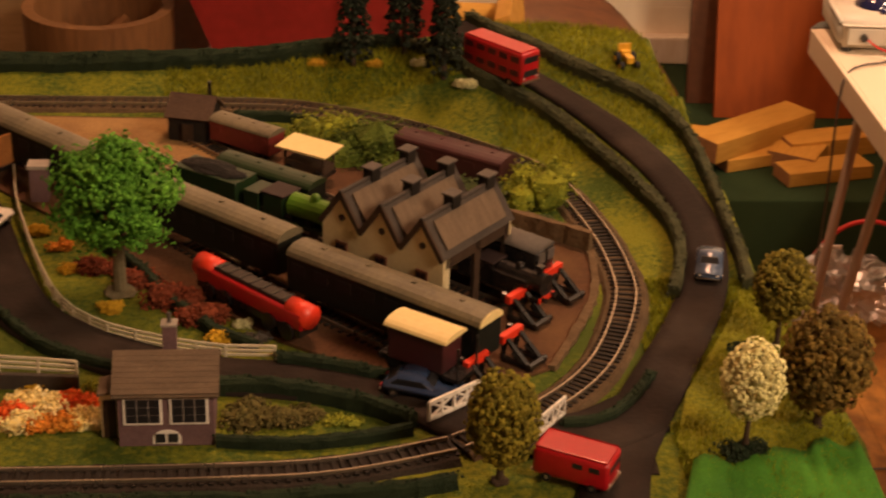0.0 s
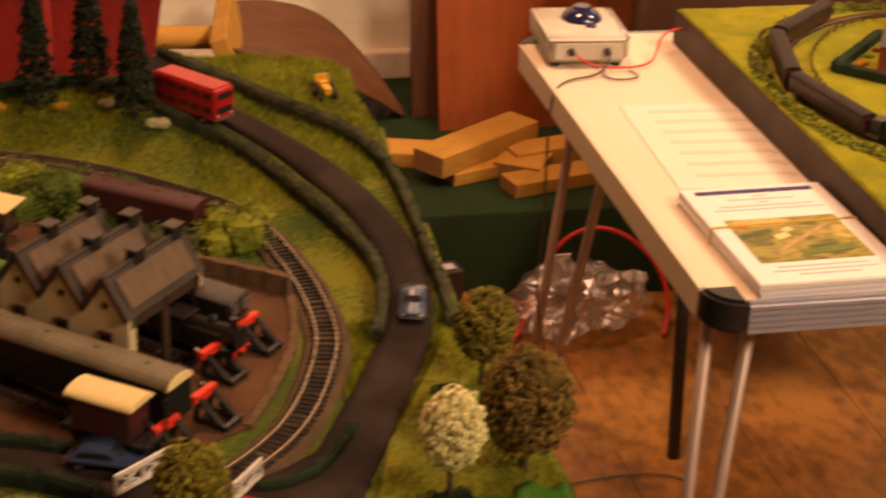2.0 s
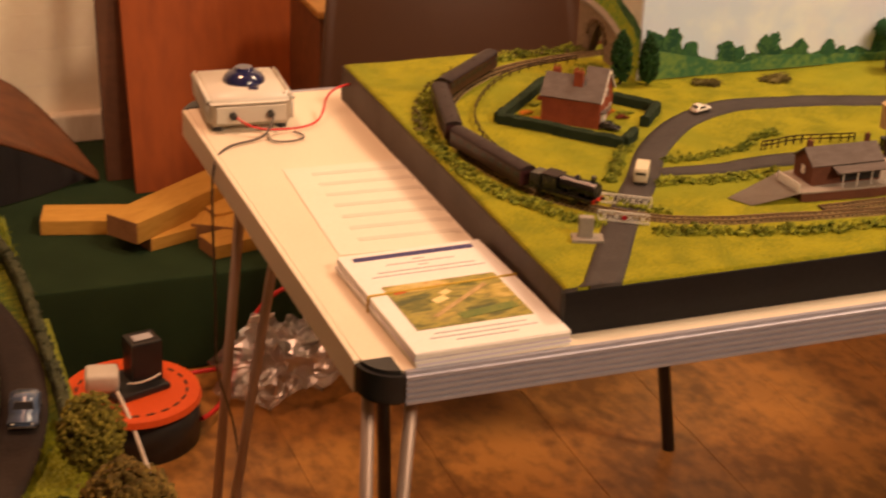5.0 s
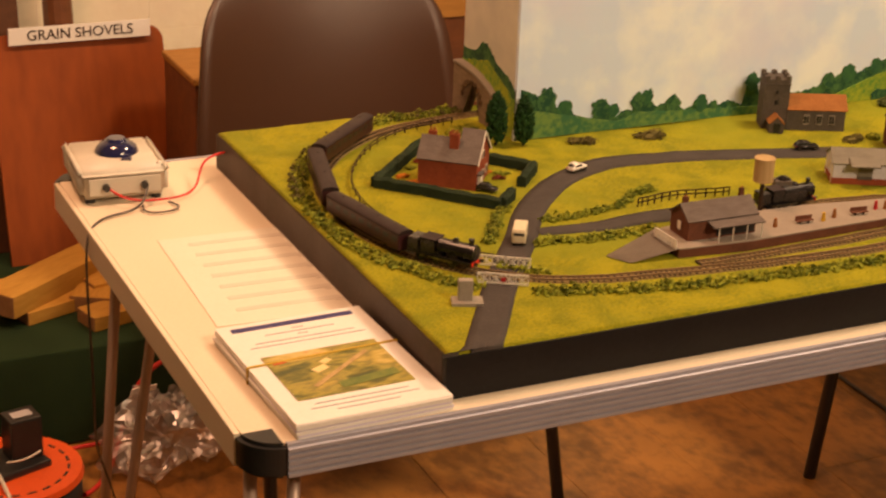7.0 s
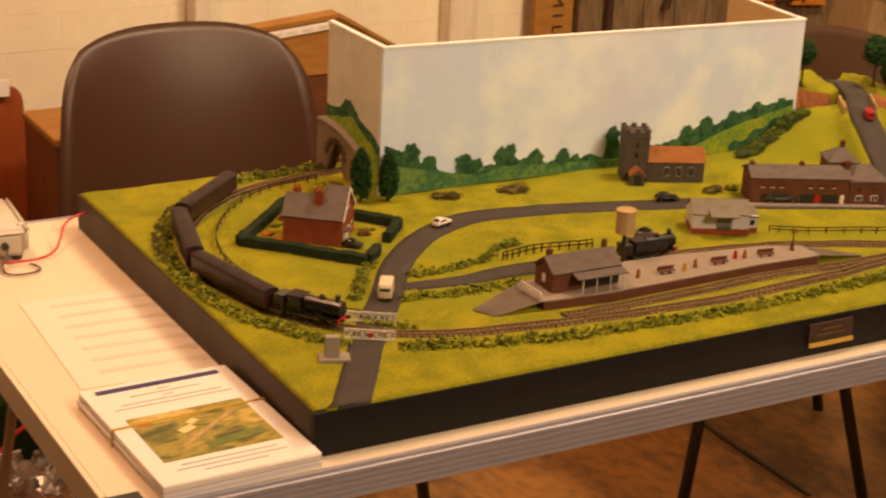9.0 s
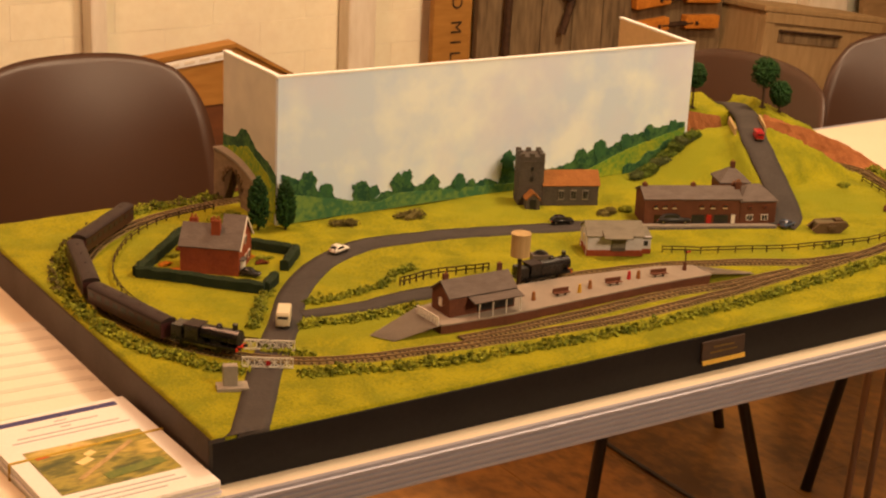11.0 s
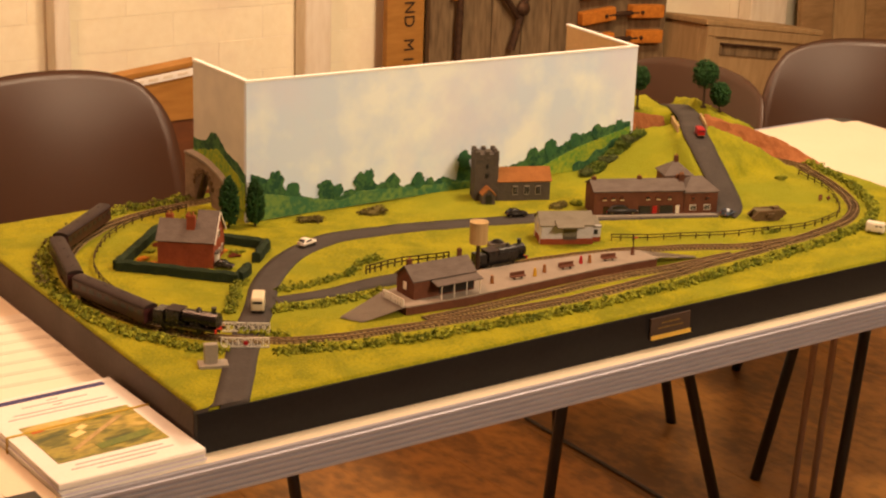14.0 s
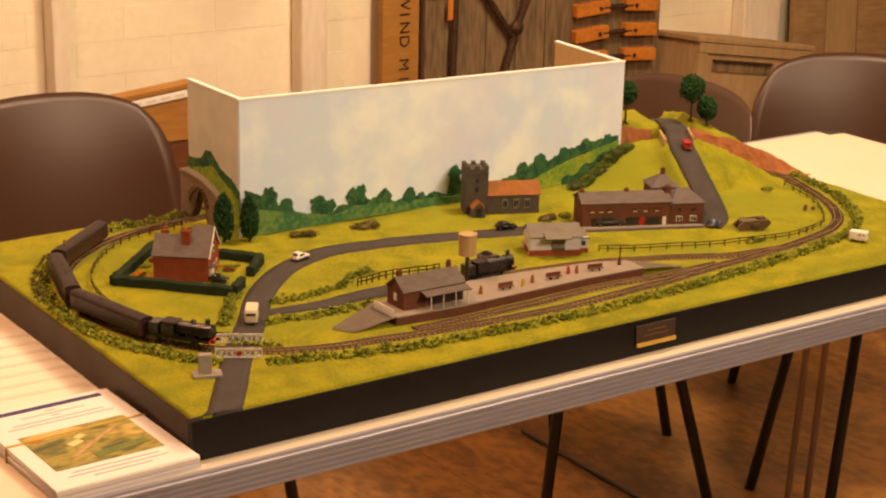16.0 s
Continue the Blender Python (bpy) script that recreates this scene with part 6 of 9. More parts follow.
# bridge, red earth banks and trees on the hill
def earth_bank(pts):
    """The bare outer face of the cutting."""
    bm = B()
    prev = None
    path = spline(pts, 0.006)
    for i, q in enumerate(path):
        _, s = sides(path, i)
        row = []
        for j in range(7):
            w = q - s * (0.012 + 0.0045 * j + (0.004 if j == 6 else 0))
            top = NZ + 0.97 * line_dist(q.x, q.y, CUTTING, OUTER_RISE)[1]
            z = NZ - 0.001 + (top - NZ + 0.001) * j / 5
            if j == 6:
                z = n_ground(w.x, w.y) - 0.004
            v = Vector((w.x, w.y, z))
            row.append(bm.verts.new(v + 0.0022 * noise.noise_vector(v * 90)))
        if prev:
            for j in range(6):
                bm.faces.new((prev[j], row[j], row[j + 1], prev[j + 1]))
        prev = row
    bmesh.ops.recalc_face_normals(bm, faces=bm.faces[:])
    return bm


for pts in (CUTTING[:5], CUTTING[5:]):
    whole("earth_bank", earth_bank(pts), earth_red, "reddish earth bank of the railway cutting", "bank", group="earth banks")
for pts in ([(0.995, 0.437), (1.009, 0.459), (1.03, 0.490)], [(1.036, 0.422), (1.052, 0.446), (1.071, 0.473)]):
    whole("bridge_parapet", sweep(B(), spline(pts, 0.005), [(-0.0014, -0.004), (-0.0014, 0.009), (0.0014, 0.009), (0.0014, -0.004)], lift=n_flat), tank_buff, "cream parapet of the little road bridge", "parapet", group="bridge parapets")
for i, (x, y, h, r, rz) in enumerate(((1.129, 0.53, 0.924, 0.0205, 0.022), (1.163, 0.53, 0.886, 0.0165, 0.019), (1.030, 0.57, 0.917, 0.017, 0.019))):
    ball_tree("hill_tree", (x, y, n_ground(x, y) - 0.001), h - n_ground(x, y), (r, r, rz), leaf_deep, bark, "round dark green model tree on the hill", 700, 0.0028, 20 + i, "hill trees")
for i, (x, y) in enumerate(((0.868, 0.482), (0.882, 0.484), (0.897, 0.486), (0.911, 0.486), (0.926, 0.488), (0.940, 0.49), (0.954, 0.491), (0.966, 0.49))):
    bush("mound_shrub", (x, y, n_ground(x, y)), (0.017, 0.011, 0.011), bush_grey if i % 3 == 0 else bush_deep, "olive shrub along the foot of the painted hill", 26, 0.0042, 80 + i, group="shrubs along the mound")

# ---------------------------------------------------------------- loose things on the table
booklets = thing("booklet_stack", "stack of white leaflets with colour picture and elastic band", "leaflets", (-0.0785, 0.084, TZ), 1.5)
rng = random.Random(5)
for i in range(6):
    bm = B()
    box(bm, (rng.uniform(-0.0012, 0.0012), rng.uniform(-0.0012, 0.0012), 0.0012 + i * 0.0024), (0.149, 0.209, 0.0022), rng.uniform(-0.7, 0.7))
    part("booklet", bm, paper_lilac if i in (1, 3) else paper_white, booklets)
part("cover", box(B(), (0, 0, 0.0149), (0.149, 0.209, 0.0008)), paper_white, booklets, "white printed cover")
BT = 0.0156
part("title_bar", box(B(), (0.0, 0.092, BT), (0.124, 0.008, 0.0006)), ink_blue, booklets, "dark blue title band")
for y, w in ((0.080, 0.012), (0.073, 0.07), (0.066, 0.01), (0.058, 0.10), (0.050, 0.116), (-0.074, 0.09), (-0.082, 0.104), (-0.09, 0.06)):
    part("text_line", box(B(), (0, y, BT), (w, 0.0014, 0.0005)), ink_grey, booklets)
pic = part("picture", box(B(), (0, -0.018, BT), (0.114, 0.092, 0.0006)), pic_photo, booklets, "colour photograph of a model landscape")
for x, y, w, h, rz, m in ((0.004, -0.018, 0.088, 0.005, 36, pic_tan), (-0.014, -0.012, 0.016, 0.009, 24, roof_cream), (-0.004, 0.001, 0.011, 0.007, 30, roof_cream), (-0.045, 0.012, 0.013, 0.005, 10, pic_red), (0.02, -0.045, 0.06, 0.012, 8, pic_green)):
    part("picture_patch", box(B(), (x, y, BT + 0.0004), (w, h, 0.0004), rz), m, pic)
bm = B()
rod(bm, (-0.0755, 0.013, 0.0162), (0.0755, 0.017, 0.0162), 0.0012, seg=6)
rod(bm, (-0.0755, 0.013, 0.0162), (-0.0755, 0.013, 0.0), 0.0012, seg=6)
rod(bm, (0.0755, 0.017, 0.0162), (0.0755, 0.017, 0.0), 0.0012, seg=6)
part("elastic_band", bm, rubber_yellow, booklets, "yellow elastic band")
sheets = thing("printed_sheets", "loose white sheets with faint rows of print", "paper", (-0.064, 0.335, TZ), -2)
part("sheet", box(B(), (0, 0, 0.0006), (0.148, 0.235, 0.0008)), paper_cream, sheets)
for i in range(7):
    part("print_line", box(B(), (0.01, 0.095 - i * 0.03, 0.0012), (0.11, 0.008, 0.0004)), ink_pale, sheets)
    part("margin_note", box(B(), (0.062, 0.088 - i * 0.03, 0.0012), (0.010, 0.004, 0.0004)), ink_pale, sheets)
spare = thing("paper_sheets", "plain cream sheets lying on the far end of the table", "paper", (1.436, 0.532, TZ), 0)
for i, (x, y, rz) in enumerate(((0.0, 0.0, 0), (-0.004, -0.020, 1.5), (0.010, -0.16, -2))):
    part("sheet", box(B(), (x, y, 0.001 + i * 0.001), (0.29, 0.30, 0.0009), rz), table_white, spare)

ctl = thing("train_controller", "cream train controller box with a dark blue domed knob", "controller", (-0.131, 0.638, TZ), -4)
bm = B()
extrude(bm, [(-0.05, 0.006), (0.05, 0.006), (0.052, 0.037), (0.049, 0.040), (-0.049, 0.040), (-0.052, 0.037)], -0.058, 0.058)
bmesh.ops.bevel(bm, geom=bm.edges[:], offset=0.006, segments=3, affect="EDGES")
part("case", bm, grey_case, ctl, "", True)
knob = part("knob", ball(B(), (0.004, 0.010, 0.038), (0.026, 0.026, 0.018), 3), blue_gloss, ctl, "glossy dark blue domed knob", True)
part("knob_ring", rod(B(), (0.004, 0.010, 0.0535), (0.004, 0.010, 0.0568), 0.013, 0.010, 20), blue_gloss, knob)
part("knob_pointer", box(B(), (0.010, -0.020, 0.040), (0.012, 0.014, 0.006), -15, 0.001), blue_gloss, ctl)
part("front_panel", box(B(), (0, -0.0595, 0.022), (0.082, 0.002, 0.020), 0, 0.0008), grey_case, ctl)
for x in (-0.022, 0.022):
    part("socket", rod(B(), (x, -0.059, 0.022), (x, -0.066, 0.022), 0.0045, 0.0042, 10), black_plastic, ctl)
part("pilot_lamp", ball(B(), (0.043, -0.045, 0.040), 0.0035, 2), white_model, ctl, "clear pilot lamp", True)
for sx in (-1, 1):
    for sy in (-1, 1):
        part("foot", rod(B(), (sx * 0.038, sy * 0.045, 0.0), (sx * 0.038, sy * 0.045, 0.008), 0.006, 0.006, 10), black_plastic, ctl)


def cable(name, pts, r, mat, label):
    cu = bpy.data.curves.new(name, "CURVE")
    cu.dimensions, cu.bevel_depth, cu.bevel_resolution = "3D", r, 2
    sp = cu.splines.new("NURBS")
    sp.points.add(len(pts) - 1)
    for q, p in zip(sp.points, pts):
        q.co = (*p, 1)
    sp.use_endpoint_u, sp.order_u = True, 4
    tmp = bpy.data.objects.new(name, cu)
    scene.collection.objects.link(tmp)
    me = bpy.data.meshes.new_from_object(tmp.evaluated_get(bpy.context.evaluated_depsgraph_get()))
    bpy.data.objects.remove(tmp)
    me.materials.clear()
    me.materials.append(mat)
    me.name = name
    return tagged(new(name, me), label, "cable")


cable("red_cable", [(-0.155, 0.578, TZ + 0.022), (-0.145, 0.555, TZ + 0.012), (-0.10, 0.565, TZ + 0.004), (-0.06, 0.57, TZ + 0.004), (-0.04, 0.60, TZ + 0.01), (-0.03, 0.625, TZ + 0.03), (0.002, 0.63, TZ + 0.03)], 0.0014, wire_red, "thin red wire from the controller to the layout")
cable("grey_cable", [(-0.11, 0.575, TZ + 0.022), (-0.12, 0.545, TZ + 0.003), (-0.16, 0.545, TZ + 0.003), (-0.19, 0.52, TZ + 0.003), (-0.202, 0.50, TZ - 0.01), (-0.205, 0.49, TZ - 0.06), (-0.203, 0.49, TZ - 0.14), (-0.20, 0.50, TZ - 0.22), (-0.19, 0.55, TZ - 0.30), (-0.15, 0.60, TZ - 0.40), (-0.14, 0.62, TZ - 0.55), (-0.13, 0.70, 0.01), (-0.10, 0.8, 0.004)], 0.0014, wire_grey, "thin grey wire hanging over the table edge")
cable("loop_cable", [(-0.12, 0.56, TZ + 0.003), (-0.13, 0.535, TZ + 0.003), (-0.10, 0.525, TZ + 0.003), (-0.075, 0.54, TZ + 0.003), (-0.09, 0.56, TZ + 0.003)], 0.0012, wire_grey, "small loop of thin grey wire")

# ---------------------------------------------------------------- larger-scale railway
G = 0.835


OO_LOOP = [(-2.2, 0.159), (-1.5, 0.159), (-1.02, 0.159), (-0.864, 0.158), (-0.806, 0.147), (-0.734, 0.114), (-0.67, 0.065), (-0.611, 0.003), (-0.58, -0.098), (-0.570, -0.185), (-0.576, -0.243), (-0.606, -0.325), (-0.652, -0.383), (-0.715, -0.427), (-0.787, -0.450), (-0.857, -0.457), (-1.0, -0.461), (-1.3, -0.464), (-2.2, -0.466)]


def oo_base(x, y):
    """Lie of the land: the road climbs on a bank behind the railway to a field above it."""
    if y < -0.19:
        return G
    d = -line_dist(x, y, OO_LOOP[:12])
    bank = min(max(0.105 * (y + 0.19), 0.0), 0.042)
    return G + bank * smooth01((d - 0.015) / 0.07) + 0.012 * smooth01((d - 0.11) / 0.04) * smooth01(y / 0.1)


def oo_ground(x, y):
    return oo_base(x, y) + 0.0012 * noise.noise(Vector((x * 16, y * 16, 1.3)))


oo = thing("oo_gauge_baseboard", "large scenic baseboard with olive grass on a cloth-covered table", "model railway")
edge = [(-2.3, -0.52), (-0.90, -0.52), (-0.70, -0.515), (-0.54, -0.51), (-0.45, -0.485), (-0.443, -0.42), (-0.452, -0.255), (-0.462, -0.17), (-0.464, -0.05), (-0.467, 0.03), (-0.474, 0.08), (-0.480, 0.13), (-0.485, 0.20), (-0.492, 0.228), (-0.53, 0.243), (-0.60, 0.254), (-0.70, 0.244), (-0.80, 0.226), (-1.1, 0.219), (-2.3, 0.216)]
bm = B()
poly(bm, edge, G - 0.05, G - 0.003)
part("board", bm, hedge_dark, oo, "dark green board edge")
bm = B()


def inside(x, y):
    c = False
    for (x0, y0), (x1, y1) in zip(edge, edge[1:] + edge[:1]):
        if (y0 > y) != (y1 > y) and x < (x1 - x0) * (y - y0) / (y1 - y0) + x0:
            c = not c
    return c


grid = {}
for i in range(160):
    for j in range(84):
        x, y = -2.3 + i * 0.012, -0.522 + j * 0.012
        if all(inside(x + a, y + b) for a, b in ((0, 0), (0.012, 0), (0, 0.012), (0.012, 0.012))):
            q = []
            for a, b in ((0, 0), (1, 0), (1, 1), (0, 1)):
                k = (i + a, j + b)
                if k not in grid:
                    grid[k] = bm.verts.new((x + a * 0.012, y + b * 0.012, oo_ground(x + a * 0.012, y + b * 0.012)))
                q.append(grid[k])
            bm.faces.new(q)
lo = {}
for e in [e for e in bm.edges if e.is_boundary]:
    a, b = e.verts
    for w in (a, b):
        if w not in lo:
            lo[w] = bm.verts.new((w.co.x, w.co.y, G - 0.006))
    bm.faces.new((a, b, lo[b], lo[a]))
bmesh.ops.recalc_face_normals(bm, faces=bm.faces[:])
part("scenic_ground", bm, grass_oo, oo, "olive scatter grass", True)
bm = B()
poly(bm, edge, G - 0.004, G - 0.0015)
part("turf_edge", bm, grass_oo, oo)
stand = thing("layout_table", "table under the large layout hung with dark green cloth", "table", (0, 0, 0))
part("cloth", box(B(), (-1.42, -0.05, 0.40), (1.72, 0.76, 0.77), 0, 0.01), green_felt, stand, "dark green cloth")

# bright green cloth over the near corner
bm = B()
rows = []
for i in range(49):
    u = i / 48
    row = []
    for j in range(21):
        v = j / 20
        x = -0.592 + 0.142 * u + (0.03 - 0.05 * v) * (1 - u)
        fold = 0.006 * math.sin(u * 21 + 1.5 * math.sin(v * 3)) * (0.25 + v) + 0.004 * noise.noise(Vector((u * 6, v * 4, 2)))
        if v < 0.45:
            f = v / 0.45
            y, z = -0.444 + 0.022 * u - 0.012 * noise.noise(Vector((u * 7, 0, 4))) * (1 - f) - (0.074 + 0.022 * u) * f, G + 0.004 + 0.004 * abs(noise.noise(Vector((u * 9, v * 12, 7)))) + fold * 0.25
        else:
            f = (v - 0.45) / 0.55
            y, z = -0.518 - 0.02 * math.sin(min(f * 2.4, 1.57)) + fold, G + 0.004 - 0.16 * f * f - 0.012 * f
        row.append(bm.verts.new((x, y, z)))
    rows.append(row)
for a, b in zip(rows, rows[1:]):
    for j in range(20):
        bm.faces.new((a[j], b[j], b[j + 1], a[j + 1]))
bmesh.ops.recalc_face_normals(bm, faces=bm.faces[:])
cloth = whole("green_cloth", bm, bright_cloth, "bright green cloth draped over the near corner", "cloth", smooth=True)
sol = cloth.modifiers.new("thickness", "SOLIDIFY")
sol.thickness = 0.0016

yard = [(-0.588, -0.145), (-0.596, -0.225), (-0.638, -0.325), (-0.70, -0.362), (-0.76, -0.335), (-0.83, -0.285), (-0.90, -0.215), (-0.98, -0.12), (-1.10, 0.00), (-1.30, 0.06), (-1.30, 0.135), (-0.93, 0.125), (-0.80, 0.06), (-0.70, -0.05), (-0.63, -0.112)]
whole("yard_ground", poly(B(), yard, G - 0.001, G + 0.0022), yard_dirt, "russet dirt of the engine yard", "ground", kind="structure")
whole("sandy_yard", poly(B(), [(-1.30, 0.05), (-1.02, 0.055), (-0.935, 0.0), (-0.89, 0.03), (-0.93, 0.12), (-1.30, 0.13)], G, G + 0.0034), sand_dirt, "sandy patch behind the long coaches", "ground", kind="structure")

oo_road = whole("town_road", box(B(), (-0.60, -0.44, G), (0.03, 0.03, 0.002)), road_oo, "dark brown road round the large layout", "road", kind="structure")


def road_bed(x, y):
    return oo_base(x, y) + 0.0012


ribbon("main_road", [(-0.672, 0.242), (-0.641, 0.190), (-0.607, 0.143), (-0.574, 0.097), (-0.543, 0.047), (-0.518, -0.010), (-0.503, -0.061), (-0.496, -0.110), (-0.499, -0.160), (-0.511, -0.211), (-0.536, -0.276), (-0.563, -0.335), (-0.588, -0.39), (-0.610, -0.445), (-0.625, -0.52)], 0.036, road_oo, oo_road, road_bed, 0.0022, widths=(0.021, 0.045))
ribbon("side_road", [(-0.585, -0.385), (-0.63, -0.412), (-0.69, -0.402), (-0.74, -0.365), (-0.80, -0.345), (-0.868, -0.336), (-0.923, -0.318), (-0.972, -0.288), (-1.012, -0.248), (-1.042, -0.18), (-1.072, -0.09), (-1.11, 0.0)], 0.034, road_oo, oo_road, road_bed, 0.0026, widths=(0.05, 0.040))
ribbon("road_apron", [(-1.04, -0.25), (-1.08, -0.16), (-1.13, -0.05)], 0.07, road_oo, oo_road, road_bed, 0.0018)

OO_TRACK = dict(gauge=0.0148, ground=lambda x, y: G, steel=rail_steel, bed_mat=ballast_oo, bed_w=0.040, rail_w=0.0012, rail_h=0.0024, sleeper=(0.0225, 0.0027, 0.0018), pitch=0.0056, bed_h=0.003)
track("loop_track", OO_LOOP[:14], parent_label="worn steel track on tan ballast curving round the yard", single=-1.06, **OO_TRACK)
track("front_track", OO_LOOP[13:], parent_label="worn steel track on dark ballast along the front", single=-1.06, **dict(OO_TRACK, bed_mat=ballast_black))
YARD = dict(OO_TRACK, bed_mat=yard_dirt, bed_w=0.030, bed_h=0.0026)
u, v = Vector((0.755, -0.656, 0)), Vector((0.656, 0.755, 0))


def yard_line(end, back, bend=0.0):
    e = Vector((*end, 0))
    return [((e - u * d + v * bend * (d / back) ** 2).x, (e - u * d + v * bend * (d / back) ** 2).y) for d in (back, back * 0.66, back * 0.33, 0.02)]


ENDS = ((-0.626, -0.216), (-0.655, -0.254), (-0.665, -0.312), (-0.692, -0.348))
for e, back, bend in zip(ENDS, (0.42, 0.46, 0.62, 0.30), (0.03, 0.03, 0.0, 0.02)):
    track("yard_track", yard_line(e, back, bend), parent_label="dark yard siding ending at a buffer stop", **YARD)


def buffer_stop(at, rz):
    b = thing("buffer_stop", "black lattice buffer stop with an orange-red beam", "buffer stop", at, rz, "buffer stops")
    for sy in (-1, 1):
        for p, q in (((-0.004, sy * 0.0075, 0), (-0.002, sy * 0.0075, 0.017)), ((0.020, sy * 0.0075, 0), (0.0, sy * 0.0075, 0.016)), ((0.015, sy * 0.0075, 0.0), (0.005, sy * 0.0075, 0.008)), ((-0.004, sy * 0.0075, 0.001), (0.022, sy * 0.0075, 0.001))):
            part("strut", rod(B(), p, q, 0.0022, seg=6), loco_black, b)
        part("buffer_head", rod(B(), (-0.006, sy * 0.0075, 0.0165), (-0.010, sy * 0.0075, 0.0165), 0.0026, 0.0034, 10), loco_black, b)
    part("beam", box(B(), (-0.003, 0, 0.0165), (0.005, 0.024, 0.0065), 0, 0.0008), toy_orange, b, "orange-red painted beam")
    part("cross_tie", rod(B(), (0.020, -0.010, 0.002), (0.020, 0.010, 0.002), 0.0026, seg=6), loco_black, b)


for e in ENDS:
    buffer_stop((e[0], e[1], G + 0.004), -41)

# engine shed with three gables
shed = thing("engine_shed", "cream three-gabled engine shed with brown slate roofs", "model engine shed", (-0.7985, -0.2005, G), -39)
SL, SD, SE, SR = 0.110, 0.086, 0.056, 0.082
bm = B()
out = [(0, 0), (SL, 0), (SL, SE)]
for i in (2, 1, 0):
    out += [(SL / 3 * (i + 0.5), SR), (SL / 3 * i, SE)]
extrude(bm, out, 0, 0.003)
bmesh.ops.triangulate(bm, faces=[f for f in bm.faces if len(f.verts) > 4])
part("front_wall", bm, cream_wall, shed, "cream rendered front wall")
bm = B()
extrude(bm, out, SD - 0.003, SD)
bmesh.ops.triangulate(bm, faces=[f for f in bm.faces if len(f.verts) > 4])
part("back_wall", bm, cream_wall, shed)
part("side_wall", box(B(), (0.0015, SD / 2, SE / 2), (0.003, SD - 0.006, SE)), cream_wall, shed)
for y, w in ((0.005, 0.006), (SD / 2, 0.007), (SD - 0.005, 0.006)):
    part("door_pillar", box(B(), (SL - 0.0015, y, SE / 2), (0.003, w, SE)), cream_trim if y < 0.01 else fence_dark, shed)
part("door_lintel", box(B(), (SL - 0.0015, SD / 2, SE - 0.004), (0.003, SD - 0.006, 0.008)), fence_dark, shed)
sl = math.hypot(SL / 6, SR - SE)
an = math.degrees(math.atan2(SR - SE, SL / 6))
for i in range(3):
    for sgn in (-1, 1):
        cxr = SL / 3 * (i + 0.5) + sgn * SL / 12
        r = part("roof", box(B(), (cxr, SD / 2, (SE + SR) / 2 + 0.0012), (sl + 0.0015, SD + 0.006, 0.002), 0, 0, 0, sgn * an), slate_dark, shed, "dark slate roof slope")
        if sgn > 0:
            part("roof_light", box(B(), (cxr + 0.0016, SD / 2, (SE + SR) / 2 + 0.0026), (sl * 0.72, SD * 0.86, 0.0012), 0, 0, 0, sgn * an), slate_tan, r, "dusty tan glazed panel")
    part("ridge_tile", rod(B(), (SL / 3 * (i + 0.5), -0.003, SR + 0.002), (SL / 3 * (i + 0.5), SD + 0.003, SR + 0.002), 0.0018, seg=8), slate_dark, shed)
    for sgn in (-1, 1):
        part("bargeboard", box(B(), (SL / 3 * (i + 0.5) + sgn * SL / 12, -0.0022, (SE + SR) / 2 + 0.0005), (sl + 0.002, 0.002, 0.004), 0, 0, 0, sgn * an), fence_dark, shed)
    w = part("window", box(B(), (SL / 3 * (i + 0.5), -0.0006, 0.036), (0.0105, 0.0016, 0.015)), brick_dark, shed, "dark red framed window")
    for dx in (-0.0024, 0.0024):
        for dz in (-0.0034, 0.0034):
            part("pane", box(B(), (SL / 3 * (i + 0.5) + dx, -0.0016, 0.036 + dz), (0.0034, 0.001, 0.005)), glass_brown, w)
    part("vent_hole", rod(B(), (SL / 3 * (i + 0.5), 0.001, 0.063), (SL / 3 * (i + 0.5), -0.0012, 0.063), 0.0026, seg=12), glass_brown, shed)
    for yy in (SD * 0.42, SD * 0.93):
        c = part("smoke_vent", box(B(), (SL / 3 * (i + 0.5) - 0.001, yy, SR + 0.003), (0.0085, 0.010, 0.011)), sleeper_dark, shed, "dark timber smoke vent")
        part("vent_cap", box(B(), (SL / 3 * (i + 0.5) - 0.001, yy, SR + 0.0092), (0.011, 0.013, 0.0016), 0, 0.0006), slate, c)

# rolling stock in the yard
OT = G + 0.0085
YR = math.degrees(math.atan2(u.y, u.x))
coach("long_coach", (-0.750, -0.2795, OT), -39.5, 0.170, 0.027, 0.042, coach_dark, coach_roof, "dark green coach with a dusty grey-brown roof", "coaches in the yard", end=roof_cream, glass=coach_glass)
coach("long_coach", (-0.892, -0.146, OT), -41.5, 0.185, 0.027, 0.042, coach_dark, coach_roof, "dark green coach with a dusty grey-brown roof", "coaches in the yard", glass=coach_glass)
coach("long_coach", (-1.030, -0.014, OT), -43.5, 0.18, 0.027, 0.042, coach_dark, coach_roof, "dark green coach with a dusty grey-brown roof", "coaches in the yard", glass=coach_glass)
van = thing("brake_van", "maroon goods brake van with a cream arched roof", "model wagon", (-0.729, -0.341, OT), -36)
part("body", box(B(), (0, 0, 0.022), (0.044, 0.024, 0.024), 0, 0.001), coach_maroon, van)
bm = B()
extrude(bm, [(-0.0135, 0.034)] + [(-0.0135 * math.cos(a), 0.0345 + 0.0045 * math.sin(a)) for a in (i / 8 * math.pi for i in range(9))] + [(0.0135, 0.034)], -0.025, 0.025)
bmesh.ops.rotate(bm, verts=bm.verts[:], matrix=Matrix.Rotation(math.pi / 2, 3, "Z"))
